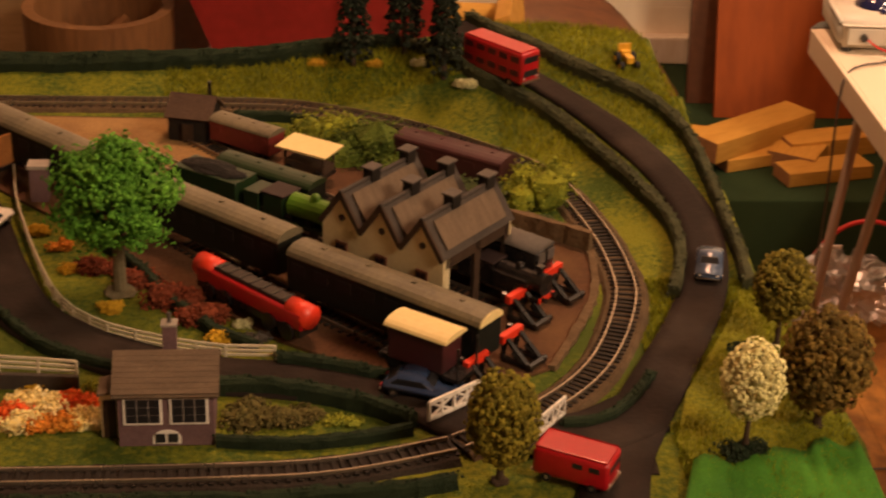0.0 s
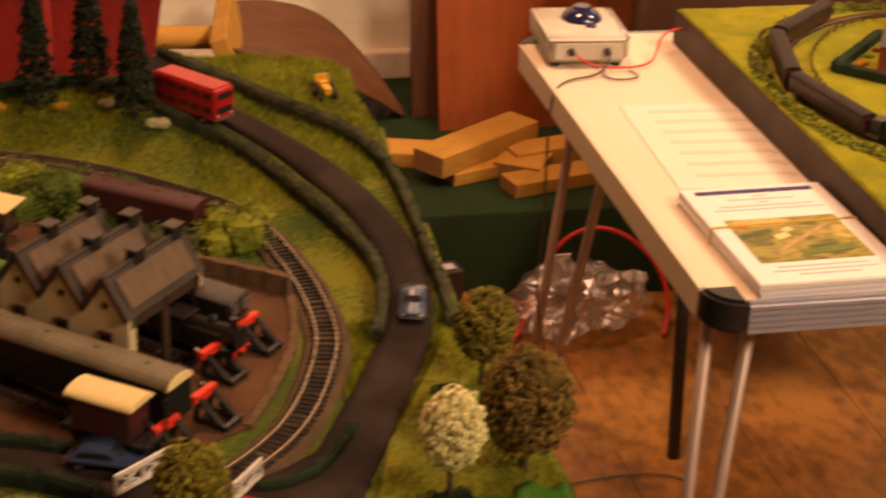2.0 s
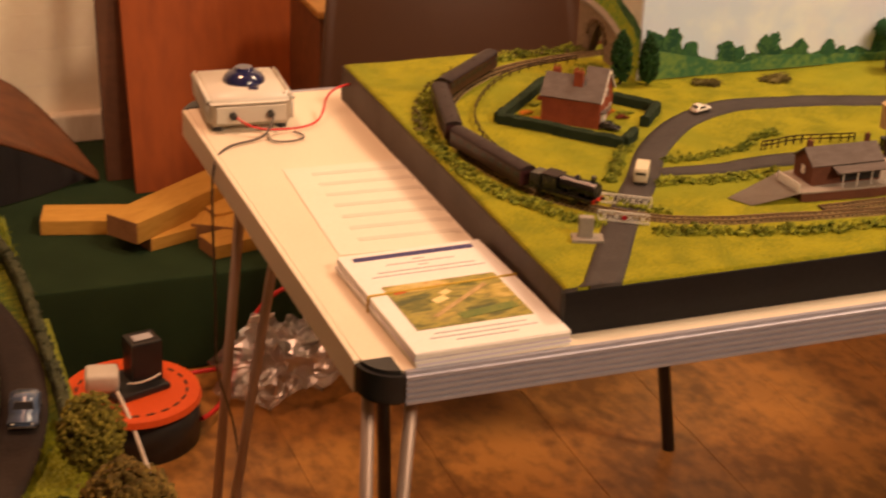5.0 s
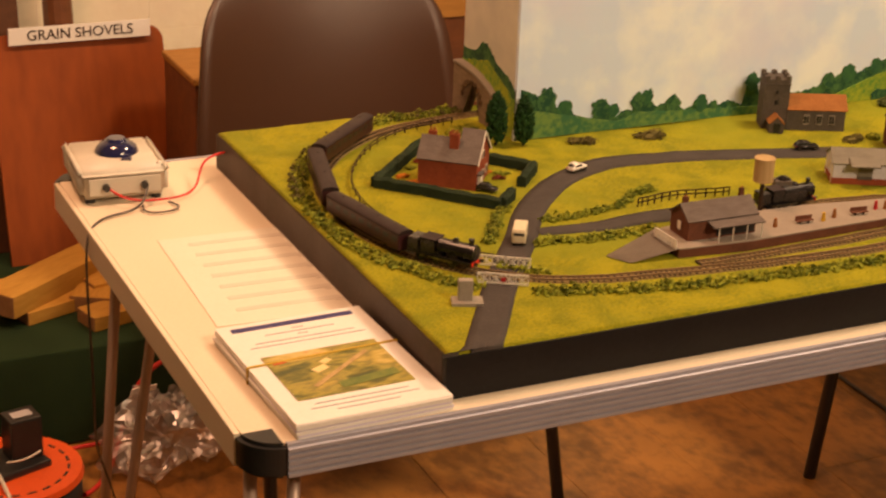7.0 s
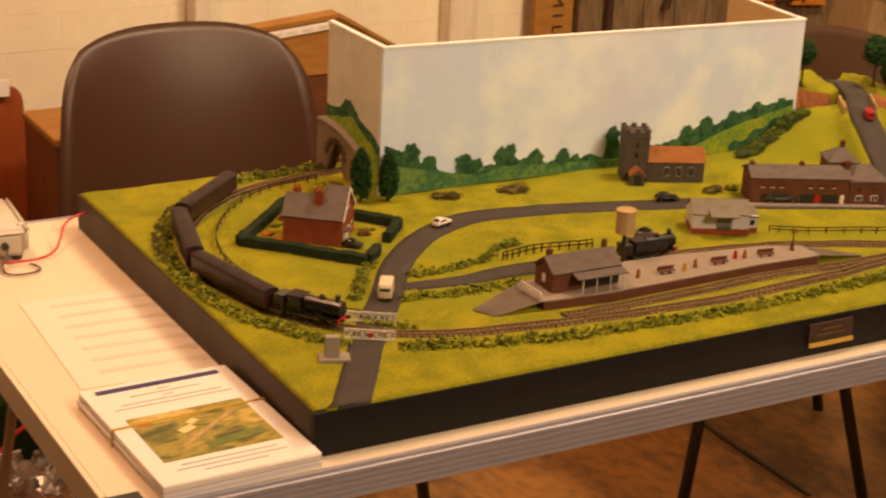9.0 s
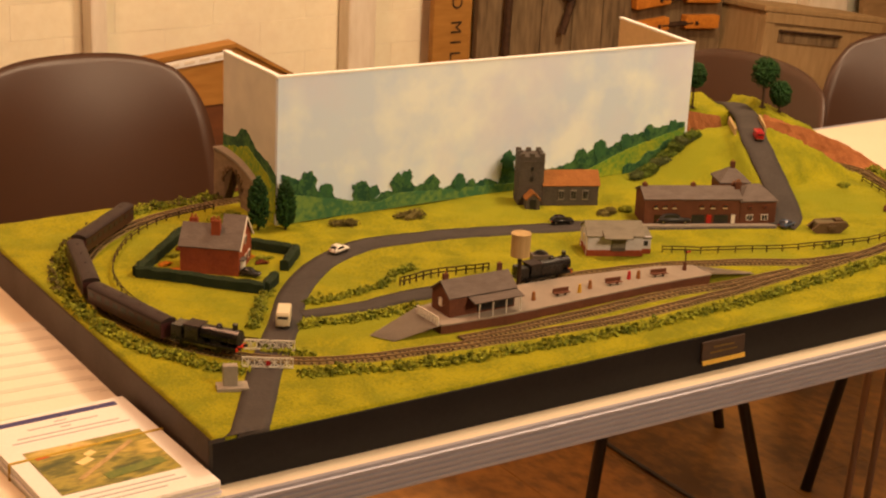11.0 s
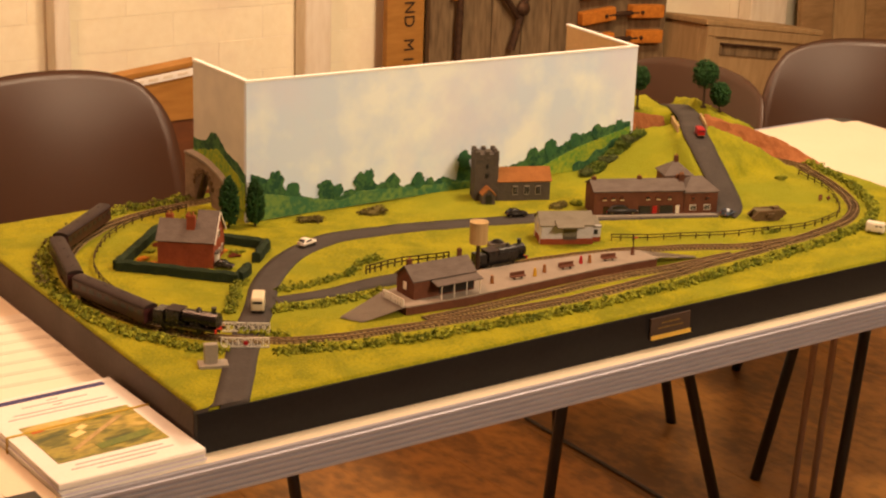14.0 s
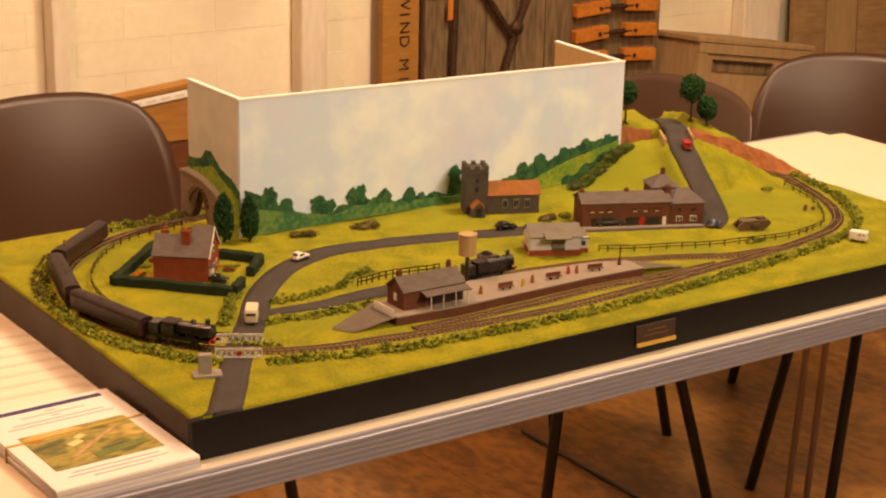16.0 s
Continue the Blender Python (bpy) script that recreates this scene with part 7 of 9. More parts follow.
part("roof", bm, roof_cream, van, "cream arched roof")
part("end_platform", box(B(), (0.03, 0, 0.01), (0.012, 0.028, 0.003)), loco_black, van)
for sy in (-1, 1):
    part("handrail", rod(B(), (0.034, sy * 0.012, 0.011), (0.034, sy * 0.012, 0.034), 0.0009, seg=6), loco_black, van)
part("underframe", box(B(), (0, 0, 0.008), (0.062, 0.02, 0.004)), loco_black, van)
for x in (-0.018, 0.018):
    for sy in (-1, 1):
        part("wheel", rod(B(), (x, sy * 0.008, 0.006), (x, sy * 0.0105, 0.006), 0.0065, seg=12), loco_black, van)

red_loco = thing("red_shunter", "bright red shunting engine with a long black roof walkway", "model locomotive", (-0.846, -0.254, OT - 0.003), -46)
part("body", box(B(), (0, 0, 0.0165), (0.112, 0.018, 0.013), 0, 0.002), toy_red, red_loco, "", True)
# red hoods; the orange light on them is put into the colour
for x in (-0.05, 0.048):
    part("end_hood", rod(B(), (x - 0.010, 0, 0.0195), (x + 0.010, 0, 0.0195), 0.0090, 0.0090, 16), toy_orange, red_loco, "rounded red hood with its orange lighting in the colour", True)
part("walkway", box(B(), (0, 0, 0.0245), (0.078, 0.011, 0.004), 0, 0.001), slate_dark, red_loco, "black ribbed walkway")
for i in range(7):
    part("walkway_rib", box(B(), (-0.034 + i * 0.0113, 0, 0.0267), (0.002, 0.0105, 0.001)), loco_black, red_loco)
part("underframe", box(B(), (0, 0, 0.008), (0.11, 0.018, 0.005)), loco_black, red_loco)
for x in (-0.042, -0.024, 0.024, 0.042):
    for sy in (-1, 1):
        part("wheel", rod(B(), (x, sy * 0.008, 0.0065), (x, sy * 0.0105, 0.0065), 0.007, seg=12), loco_black, red_loco)

steam_loco("green_tender_engine", (-0.818, -0.124, OT), -36, 0.92, loco_green, loco_lime, "green steam engine with a bright green boiler")
tender = thing("engine_tender", "dark green tender heaped with coal behind the engine", "model tender", (-0.886, -0.075, OT), -36)
part("tank", box(B(), (0, 0, 0.021), (0.064, 0.028, 0.022), 0, 0.001), loco_green, tender)
part("coal", ball(B(), (0, 0, 0.0315), (0.030, 0.0128, 0.006), 3, 0.3, 2), coal_black, tender)
part("frame", box(B(), (0, 0, 0.008), (0.06, 0.02, 0.006)), loco_black, tender)
for x in (-0.02, 0, 0.02):
    for sy in (-1, 1):
        part("wheel", rod(B(), (x, sy * 0.008, 0.0065), (x, sy * 0.0105, 0.0065), 0.0068, seg=12), loco_black, tender)
coach("short_green_van", (-0.842, -0.060, OT - 0.002), -36, 0.095, 0.024, 0.030, coach_dark, loco_green, "dark green van standing in the yard", glass=coach_glass)
coach("maroon_coach", (-0.866, 0.048, OT - 0.004), -36, 0.066, 0.022, 0.027, coach_red, coach_roof, "maroon coach with a grey roof near the hut", glass=coach_red)
coach("dark_maroon_coach", (-0.688, -0.004, OT - 0.004), -35, 0.105, 0.026, 0.030, coach_maroon, coach_maroon, "dark maroon van among the shrubs", glass=coach_maroon)
wagon = thing("flat_roof_wagon", "wagon with a bright cream flat roof", "model wagon", (-0.811, -0.010, OT - 0.002), -33)
part("body", box(B(), (0, 0, 0.010), (0.040, 0.018, 0.007), 0, 0.001), fence_dark, wagon)
for sx in (-1, 1):
    for sy in (-1, 1):
        part("roof_post", box(B(), (sx * 0.019, sy * 0.008, 0.020), (0.0018, 0.0018, 0.013)), fence_dark, wagon)
part("roof", box(B(), (0, 0, 0.0265), (0.050, 0.029, 0.002), 0, 0.0006, 4, 0), roof_cream, wagon, "cream flat roof")
for x in (-0.015, 0.015):
    part("axle", rod(B(), (x, -0.011, 0.005), (x, 0.011, 0.005), 0.005, seg=12), loco_black, wagon)
steam_loco("black_tank_engine", (-0.664, -0.226, OT), YR, 0.74, loco_black, loco_black, "black tank engine outside the shed", tender=False)
diesel = thing("dark_diesel", "weathered black diesel shunter nosing out of the shed", "model locomotive", (-0.660, -0.196, OT), YR)
part("body", box(B(), (0, 0, 0.021), (0.070, 0.024, 0.024), 0, 0.003), loco_black, diesel, "", True)
bm = B()
extrude(bm, [(-0.0125, 0.032)] + [(-0.0125 * math.cos(a), 0.0325 + 0.005 * math.sin(a)) for a in (i / 8 * math.pi for i in range(9))] + [(0.0125, 0.032)], -0.034, 0.034)
bmesh.ops.rotate(bm, verts=bm.verts[:], matrix=Matrix.Rotation(math.pi / 2, 3, "Z"))
part("roof", bm, slate, diesel, "dusty grey roof", True)
for sy in (-1, 1):
    part("cab_window", box(B(), (0.0353, sy * 0.006, 0.027), (0.001, 0.008, 0.008)), wire_grey, diesel)
part("underframe", box(B(), (0, 0, 0.007), (0.08, 0.02, 0.006)), loco_black, diesel)
for x in (-0.025, 0.0, 0.025):
    part("axle", rod(B(), (x, -0.0105, 0.006), (x, 0.0105, 0.006), 0.0065, seg=12), loco_black, diesel)
for i, (x, y) in enumerate(((-0.786, -0.112), (-0.78, -0.105))):
    whole("yard_figurine", rod(B(), (0, 0, 0), (0, 0, 0.022), 0.0035, 0.002, 8), (white_model, brick_dark)[i], "tiny upright figurine by the shed", "figurine", (x, y, G + 0.002), group="yard figurines")

hut2 = thing("yard_hut", "dark timber hut with a brown pitched roof and stove pipe", "model hut", (-0.914, 0.085, G), -14)
gable_house(hut2, 0.037, 0.036, 0.026, 0.040, sleeper_dark, roof_rust, 0.003)
part("stove_pipe", rod(B(), (0.012, 0.008, 0.035), (0.012, 0.008, 0.052), 0.0018, seg=8), loco_black, hut2)
part("door", box(B(), (0.0, -0.0204, 0.011), (0.01, 0.001, 0.02)), fence_dark, hut2)
part("coal_bunker", box(B(), (0.030, -0.004, 0.006), (0.018, 0.022, 0.011), 0, 0.001), stone_wall, hut2)


def dry_wall(pts, h, label):
    return whole("stone_wall", sweep(B(), spline(pts, 0.004), [(-0.003, 0), (-0.003, h), (0.003, h), (0.003, 0)], lift=lambda x, y: G, rough=0.0015), stone_wall, label, "wall", group="low stone walls")


dry_wall([(-0.655, -0.098), (-0.628, -0.115), (-0.588, -0.143)], 0.018, "low brown stone wall at the yard end")
dry_wall([(-0.588, -0.145), (-0.597, -0.225), (-0.639, -0.327)], 0.004, "low kerb at the edge of the yard")

# hedges along roads and back
HP = [(-0.0044, -0.002), (-0.0046, 0.009), (-0.0026, 0.0118), (0.0026, 0.0118), (0.0046, 0.009), (0.0044, -0.002)]


def oo_hedge(pts, mat, label, k=1.0, seed=1):
    bm = sweep(B(), spline(pts, 0.006), [(x * k, z * k) for x, z in HP], lift=oo_ground, rough=0.0018, seed=seed)
    rng = random.Random(seed)
    for p in spline(pts, 0.004):
        for _ in range(4):
            s = rng.uniform(-0.005, 0.005) * k
            ball(bm, (p.x + s, p.y + s * 0.4, oo_ground(p.x, p.y) + k * 0.0125 * rng.uniform(0.5, 1.0)), 0.0013 * k, 1, 0.6, rng.random() * 9)
    return whole("model_hedge", bm, mat, label, "hedge", group="hedges on the large layout")


oo_hedge([(-0.660, 0.250), (-0.634, 0.215), (-0.595, 0.178), (-0.566, 0.147), (-0.539, 0.118), (-0.514, 0.091), (-0.493, 0.060), (-0.482, 0.030), (-0.477, -0.012), (-0.475, -0.064), (-0.474, -0.114), (-0.473, -0.164), (-0.476, -0.210)], hedge_moss, "mossy hedge on the outer verge of the road", seed=2)
oo_hedge([(-0.725, 0.212), (-0.700, 0.196), (-0.677, 0.173), (-0.655, 0.147), (-0.631, 0.122), (-0.607, 0.096), (-0.585, 0.065), (-0.564, 0.028), (-0.546, -0.020), (-0.530, -0.066), (-0.520, -0.104), (-0.518, -0.145), (-0.526, -0.188), (-0.536, -0.222)], hedge_moss, "mossy hedge between the road and the railway", seed=3)
# the next short strip is added for a dark ground shadow at the curve
oo_hedge([(-0.640, -0.402), (-0.617, -0.398), (-0.595, -0.378), (-0.572, -0.340)], hedge_dark, "dark low strip standing for the ground shadow by the level crossing", 0.8, 4)
oo_hedge([(-2.2, 0.204), (-1.4, 0.205), (-1.104, 0.207), (-0.999, 0.209), (-0.893, 0.212), (-0.785, 0.214), (-0.725, 0.208)], hedge_dark, "long dark hedge along the back", 1.0, 5)
oo_hedge([(-0.829, -0.317), (-0.802, -0.324), (-0.771, -0.335), (-0.735, -0.347)], hedge_dark, "dark hedge between side road and yard", 0.9, 6)
oo_hedge([(-0.872, -0.356), (-0.843, -0.356), (-0.806, -0.363), (-0.768, -0.379), (-0.738, -0.400)], hedge_dark, "dark hedge on the near side of the side road", 1.05, 7)
oo_hedge([(-0.740, -0.405), (-0.758, -0.413), (-0.794, -0.421), (-0.83, -0.423), (-0.865, -0.418)], hedge_dark, "dark hedge above the near track", 0.7, 8)
oo_hedge([(-2.2, -0.495), (-1.2, -0.492), (-0.889, -0.488), (-0.838, -0.488), (-0.787, -0.482), (-0.739, -0.475), (-0.715, -0.466)], hedge_dark, "dark hedge along the front edge", 0.9, 9)
oo_hedge([(-0.845, -0.298), (-0.874, -0.276), (-0.910, -0.230), (-0.938, -0.178), (-1.0, -0.10)], hedge_dark, "dark hedge behind the flower bank", 0.8, 10)
oo_hedge([(-0.930, -0.332), (-0.965, -0.316), (-1.00, -0.290), (-1.03, -0.25)], hedge_dark, "dark hedge inside the bend", 0.8, 11)
oo_hedge([(-0.88, 0.128), (-0.84, 0.126), (-0.80, 0.112), (-0.765, 0.092)], hedge_dark, "dark hedge inside the back curve", 0.8, 12)

OO_CLEAR = [(spline(OO_LOOP[2:-2], 0.012), 0.019), (spline([(-0.672, 0.242), (-0.641, 0.190), (-0.607, 0.143), (-0.574, 0.097), (-0.543, 0.047), (-0.518, -0.010), (-0.503, -0.061), (-0.496, -0.110), (-0.499, -0.160), (-0.511, -0.211), (-0.536, -0.276), (-0.563, -0.335), (-0.588, -0.39), (-0.610, -0.445), (-0.625, -0.52)], 0.01), 0.019), (spline([(-0.56, -0.365), (-0.63, -0.412), (-0.69, -0.402), (-0.74, -0.365), (-0.80, -0.345), (-0.868, -0.336), (-0.923, -0.318), (-0.972, -0.288), (-1.012, -0.248), (-1.042, -0.18), (-1.072, -0.09)], 0.01), 0.023)]


def in_yard(x, y):
    c = False
    for (x0, y0), (x1, y1) in zip(yard, yard[1:] + yard[:1]):
        if (y0 > y) != (y1 > y) and x < (x1 - x0) * (y - y0) / (y1 - y0) + x0:
            c = not c
    return c


grass_tufts("static_grass", 7000, (-1.2, -0.445, -0.52, 0.40), lambda x, y: inside(x, y) and not in_yard(x, y) and not near_any(x, y, OO_CLEAR), oo_ground, 0.0009, (grass_oo,), "olive static grass on the large layout", 4)


def verge_blades(n, area, seed):
    """Upright grass fibres on the outer verge, past counting."""
    rng = random.Random(seed)
    vs, fs = [], []
    for _ in range(n):
        x, y = rng.uniform(area[0], area[1]), rng.uniform(area[2], area[3])
        if not inside(x, y) or not inside(x + 0.006, y) or near_any(x, y, OO_CLEAR):
            continue
        z, h, w, a = oo_ground(x, y) - 0.0005, rng.uniform(0.003, 0.0075), rng.uniform(0.0004, 0.0008), rng.uniform(0, 6.28)
        b = len(vs)
        vs += [(x + w * math.cos(a + q), y + w * math.sin(a + q), z) for q in (0, 2.09, 4.19)]
        vs.append((x + rng.uniform(-0.002, 0.002), y + rng.uniform(-0.002, 0.002), z + h))
        fs += [(b, b + 1, b + 3), (b + 1, b + 2, b + 3), (b + 2, b, b + 3)]
    me = bpy.data.meshes.new("verge_grass")
    me.from_pydata(vs, [], fs)
    me.materials.append(grass_blade)
    tagged(new("verge_grass", me), "upright green static grass on the road verges", "grass", kind="stuff")


verge_blades(9000, (-0.64, -0.47, 0.02, 0.25), 41)
verge_blades(15000, (-0.57, -0.445, -0.50, -0.19), 42)
verge_blades(6000, (-0.95, -0.64, 0.16, 0.21), 43)

verge = [(-0.568, -0.420), (-0.551, -0.359), (-0.528, -0.313), (-0.496, -0.247), (-0.482, -0.205), (-0.470, -0.205), (-0.462, -0.25), (-0.455, -0.40), (-0.462, -0.47), (-0.555, -0.47)]
whole("corner_verge", poly(B(), verge, G - 0.001, G + 0.0022), verge_green, "bright yellow-green turf of the corner verge", "grass", kind="structure")

# fences
rail_fence("white_fence", [(-0.831, -0.310), (-0.865, -0.309), (-0.905, -0.298), (-0.929, -0.288), (-0.950, -0.277), (-0.977, -0.253), (-0.996, -0.221), (-1.013, -0.176), (-1.029, -0.128), (-1.047, -0.066), (-1.06, 0.0)], lambda x, y: G - 0.001, 0.0125, 0.018, 0.0009, fence_white, "off-white three-rail fence along the side road", 3)
rail_fence("white_fence", [(-0.963, -0.340), (-0.989, -0.336), (-1.016, -0.333), (-1.10, -0.325)], lambda x, y: G + 0.003, 0.014, 0.018, 0.0009, fence_white, "off-white fence behind the flower bed", 3)
whole("bed_edging", box(B(), (0, 0, 0.005), (0.15, 0.004, 0.012), 0, 0.0008), slate_dark, "dark brown board behind the flower bed", "edging board", (-1.035, -0.345, G), -4)
for x, y, rz, w in ((-0.711, -0.383, 39, 0.044), (-0.648, -0.402, 53, 0.032)):
    crossing_gate((x, y, G + 0.003), rz, w, 0.015, "white level crossing gate beside the curve")

# signal box
sbox = thing("signal_box", "mauve brick signal box with a brown shingled roof", "model signal box", (-0.8965, -0.396, G), 1.5)
part("wall", box(B(), (0, 0, 0.0195), (0.060, 0.046, 0.039)), brick_mauve, sbox)
W2, E2, R2 = 0.052, 0.038, 0.055
gab = B()
extrude(gab, [(-0.023, 0.0385), (0.023, 0.0385), (0, 0.0535)], -0.030, 0.030)
bmesh.ops.rotate(gab, verts=gab.verts[:], matrix=Matrix.Rotation(math.pi / 2, 3, "Z"))
part("gable", gab, brick_mauve, sbox)
an2 = math.degrees(math.atan2(R2 - E2, W2 / 2))
sl2 = math.hypot(W2 / 2, R2 - E2)
for sgn in (-1, 1):
    r = part("roof", box(B(), (0, sgn * W2 / 4, (R2 + E2) / 2), (0.067, sl2 + 0.002, 0.0018), 0, 0, -sgn * an2, 0), slate_tan, sbox, "brown shingled roof slope")
    for i in range(8):
        f = (i + 0.5) / 8
        part("shingle_course", box(B(), (0, sgn * W2 / 2 * f, R2 - (R2 - E2) * f + 0.0017), (0.0672, sl2 / 8, 0.0013), 0, 0, -sgn * (an2 - 3), 0), slate_tan, r)
c = part("chimney", box(B(), (0.001, 0.020, 0.053), (0.009, 0.008, 0.024)), brick_mauve, sbox)
part("chimney_cap", box(B(), (0.001, 0.020, 0.0655), (0.0105, 0.0095, 0.0015)), stone_pale, c)
part("chimney_pot", rod(B(), (0.001, 0.020, 0.066), (0.001, 0.020, 0.073), 0.0014, seg=8), slate, c)
for x in (-0.0145, 0.0145):
    w = part("window", box(B(), (x, -0.0236, 0.0265), (0.0245, 0.0014, 0.020)), white_model, sbox, "white framed multi-pane window")
    for i in range(3):
        for j in range(3):
            part("pane", box(B(), (x + (i - 1) * 0.0072, -0.0244, 0.0265 + (j - 1) * 0.0058), (0.0066, 0.0009, 0.0053)), glass_dark, w)
arch = [(-0.009, 0), (0.009, 0)] + [(0.009 * math.cos(a), 0.004 + 0.006 * math.sin(a)) for a in (i / 8 * math.pi for i in range(9))]
bm = B()
extrude(bm, [(x, z + 0.002) for x, z in arch], -0.0240, -0.0228)
w = part("window", bm, white_model, sbox, "white arched lower window")
for x in (-0.004, 0.004):
    part("pane", box(B(), (x, -0.0243, 0.0065), (0.0062, 0.0009, 0.0062)), glass_dark, w)
part("porch", box(B(), (-0.036, -0.006, 0.018), (0.012, 0.016, 0.034), 0, 0.001), cream_trim, sbox)
part("porch_door", box(B(), (-0.036, -0.0144, 0.0155), (0.0085, 0.0012, 0.027)), glass_brown, sbox)
part("porch_roof", box(B(), (-0.036, -0.008, 0.0365), (0.014, 0.022, 0.0018), 0, 0, 0, -8), slate_tan, sbox)

# trees
ball_tree("round_tree", (-0.4735, -0.293, G), 0.076, (0.022, 0.022, 0.027), leaf_moss, bark, "round dull green model tree on the verge", 1300, 0.0026, 31)
ball_tree("blossom_tree", (-0.527, -0.434, G), 0.084, (0.0205, 0.0205, 0.0275), leaf_white, bark, "white blossoming model tree at the corner", 1500, 0.0022, 32)
ball_tree("bronze_tree", (-0.471, -0.400, G), 0.088, (0.030, 0.030, 0.037), leaf_bronze, bark, "bushy bronze-brown model tree at the corner", 2000, 0.0030, 33)
ball_tree("olive_tree", (-0.687, -0.462, G), 0.079, (0.0235, 0.0235, 0.033), leaf_olive, bark, "egg-shaped olive green model tree beside the crossing", 1700, 0.0026, 34)
big = ball_tree("broadleaf_tree", (-0.948, -0.211, G), 0.122, (0.048, 0.045, 0.043), leaf_green, bark_grey, "large bright green leafy model tree", 6600, 0.0024, 35, core=0.3, inner=0.5)
for i, (x, y, h) in enumerate(((-0.772, 0.196, 0.115), (-0.724, 0.198, 0.12), (-0.688, 0.160, 0.11))):
    rng = random.Random(70 + i)
    t = thing("conifer", "dark ragged conifer on the bank", "tree", (x, y, oo_ground(x, y)), group="conifers")
    part("trunk", rod(B(), (0, 0, 0), (0, 0, h), 0.003, 0.0008, 7), bark, t)
    pts = []
    for k in range(760):
        f = rng.random() ** 0.8
        rr = 0.0195 * (1 - f) ** 0.8 * (0.65 + 0.35 * abs(math.sin(f * 22))) * rng.uniform(0.55, 1.05) + 0.002
        a = rng.uniform(0, 6.28)
        pts.append(((rr * math.cos(a), rr * math.sin(a), h * (0.08 + 0.92 * f)), (math.cos(a), math.sin(a), -0.2)))
    me = leaves_mesh("crown", pts, 0.0032, leaf_conifer, rng, 1.1)
    ob = new("crown", me)
    ob.parent = t

# shrubs and flowers
for i, (x, y, rx, rz_, m, lab, n_) in enumerate((
        (-0.796, 0.068, 0.036, 0.042, bush_mid, "mid-green shrub inside the curve", 60), (-0.756, 0.040, 0.048, 0.046, bush_deep, "mid-green shrub behind the shed", 90), (-0.762, 0.080, 0.03, 0.018, bush_grey, "grey-green shrub inside the curve", 50),
        (-0.722, 0.015, 0.036, 0.026, bush_deep, "mid-green shrub behind the shed", 70), (-0.725, 0.06, 0.032, 0.022, bush_deep, "grey-green shrub inside the curve", 40), (-0.630, -0.058, 0.034, 0.050, bush_mid, "mid-green shrub beside the shed", 44),
        (-0.66, -0.040, 0.036, 0.026, bush_grey, "grey-green shrub beside the shed", 50), (-0.622, -0.10, 0.022, 0.010, bush_grey, "low grey-green shrub above the stone wall", 36), (-0.645, -0.092, 0.022, 0.012, bush_dry, "low dry shrub above the stone wall", 36), (-0.60, -0.118, 0.016, 0.008, bush_dry, "low dry shrub above the stone wall", 26),
        (-0.911, -0.226, 0.026, 0.018, flower_red, "rust-red flowering shrub on the bank", 50), (-0.888, -0.252, 0.024, 0.018, flower_red, "rust-red flowering shrub on the bank", 46), (-0.975, -0.172, 0.02, 0.010, flower_red, "rust-red flowering shrub on the bank", 30), (-0.94, -0.19, 0.02, 0.010, flower_red, "rust-red flowering shrub on the bank", 30),
        (-1.021, -0.112, 0.011, 0.009, flower_yellow, "small yellow flowering shrub", 20), (-1.003, -0.139, 0.010, 0.008, flower_orange, "small orange flowering shrub", 18), (-0.990, -0.177, 0.010, 0.009, flower_yellow, "small yellow flowering shrub", 18), (-0.950, -0.238, 0.011, 0.009, flower_yellow, "small yellow flowering shrub", 20), (-0.869, -0.284, 0.011, 0.011, flower_yellow, "small yellow flowering shrub", 24),
        (-0.842, -0.388, 0.024, 0.012, bush_dry, "brown-green shrub between the hedges", 44), (-0.812, -0.390, 0.018, 0.010, bush_dry, "brown-green shrub between the hedges", 34), (-0.785, -0.393, 0.014, 0.004, bush_mid, "bright green tuft between the hedges", 20),
        (-0.807, 0.203, 0.008, 0.009, flower_yellow, "small yellow flowers on the back bank", 16), (-0.753, 0.192, 0.008, 0.009, flower_yellow, "small yellow flowers on the back bank", 14), (-0.711, 0.182, 0.008, 0.009, flower_pale, "small pale flowers on the back bank", 14), (-0.668, 0.144, 0.010, 0.010, flower_pale, "pale yellow-green shrub by the road hedge", 18),
        (-0.960, -0.372, 0.020, 0.014, flower_vivid, "orange and yellow flower bed by the signal box", 40), (-0.985, -0.375, 0.020, 0.014, flower_cream, "yellow flower bed by the signal box", 36), (-0.972, -0.395, 0.020, 0.013, flower_orange, "orange flower bed by the signal box", 30), (-1.005, -0.390, 0.022, 0.013, flower_vivid, "yellow flower bed by the signal box", 30),
        (-0.945, -0.352, 0.012, 0.008, bush_mid, "green tuft behind the fence", 18), (-0.985, -0.345, 0.014, 0.007, flower_yellow, "yellow tuft behind the fence", 16), (-0.846, -0.285, 0.012, 0.006, stone_grey, "grey rubble beside the red engine", 14), (-0.856, -0.262, 0.008, 0.006, flower_pale, "pale flowers beside the red engine", 12),
        (-0.992, -0.398, 0.016, 0.014, flower_cream, "cream and yellow flower bed by the signal box", 30), (-0.950, -0.392, 0.014, 0.013, flower_cream, "cream and yellow flower bed by the signal box", 24), (-0.531, -0.436, 0.019, 0.014, hedge_dark, "dark scrub round the blossom tree", 40), (-0.50, -0.30, 0.012, 0.007, hedge_dark, "dark scrub under the verge trees", 20), (-0.49, -0.34, 0.014, 0.007, hedge_dark, "dark scrub under the verge trees", 20))):
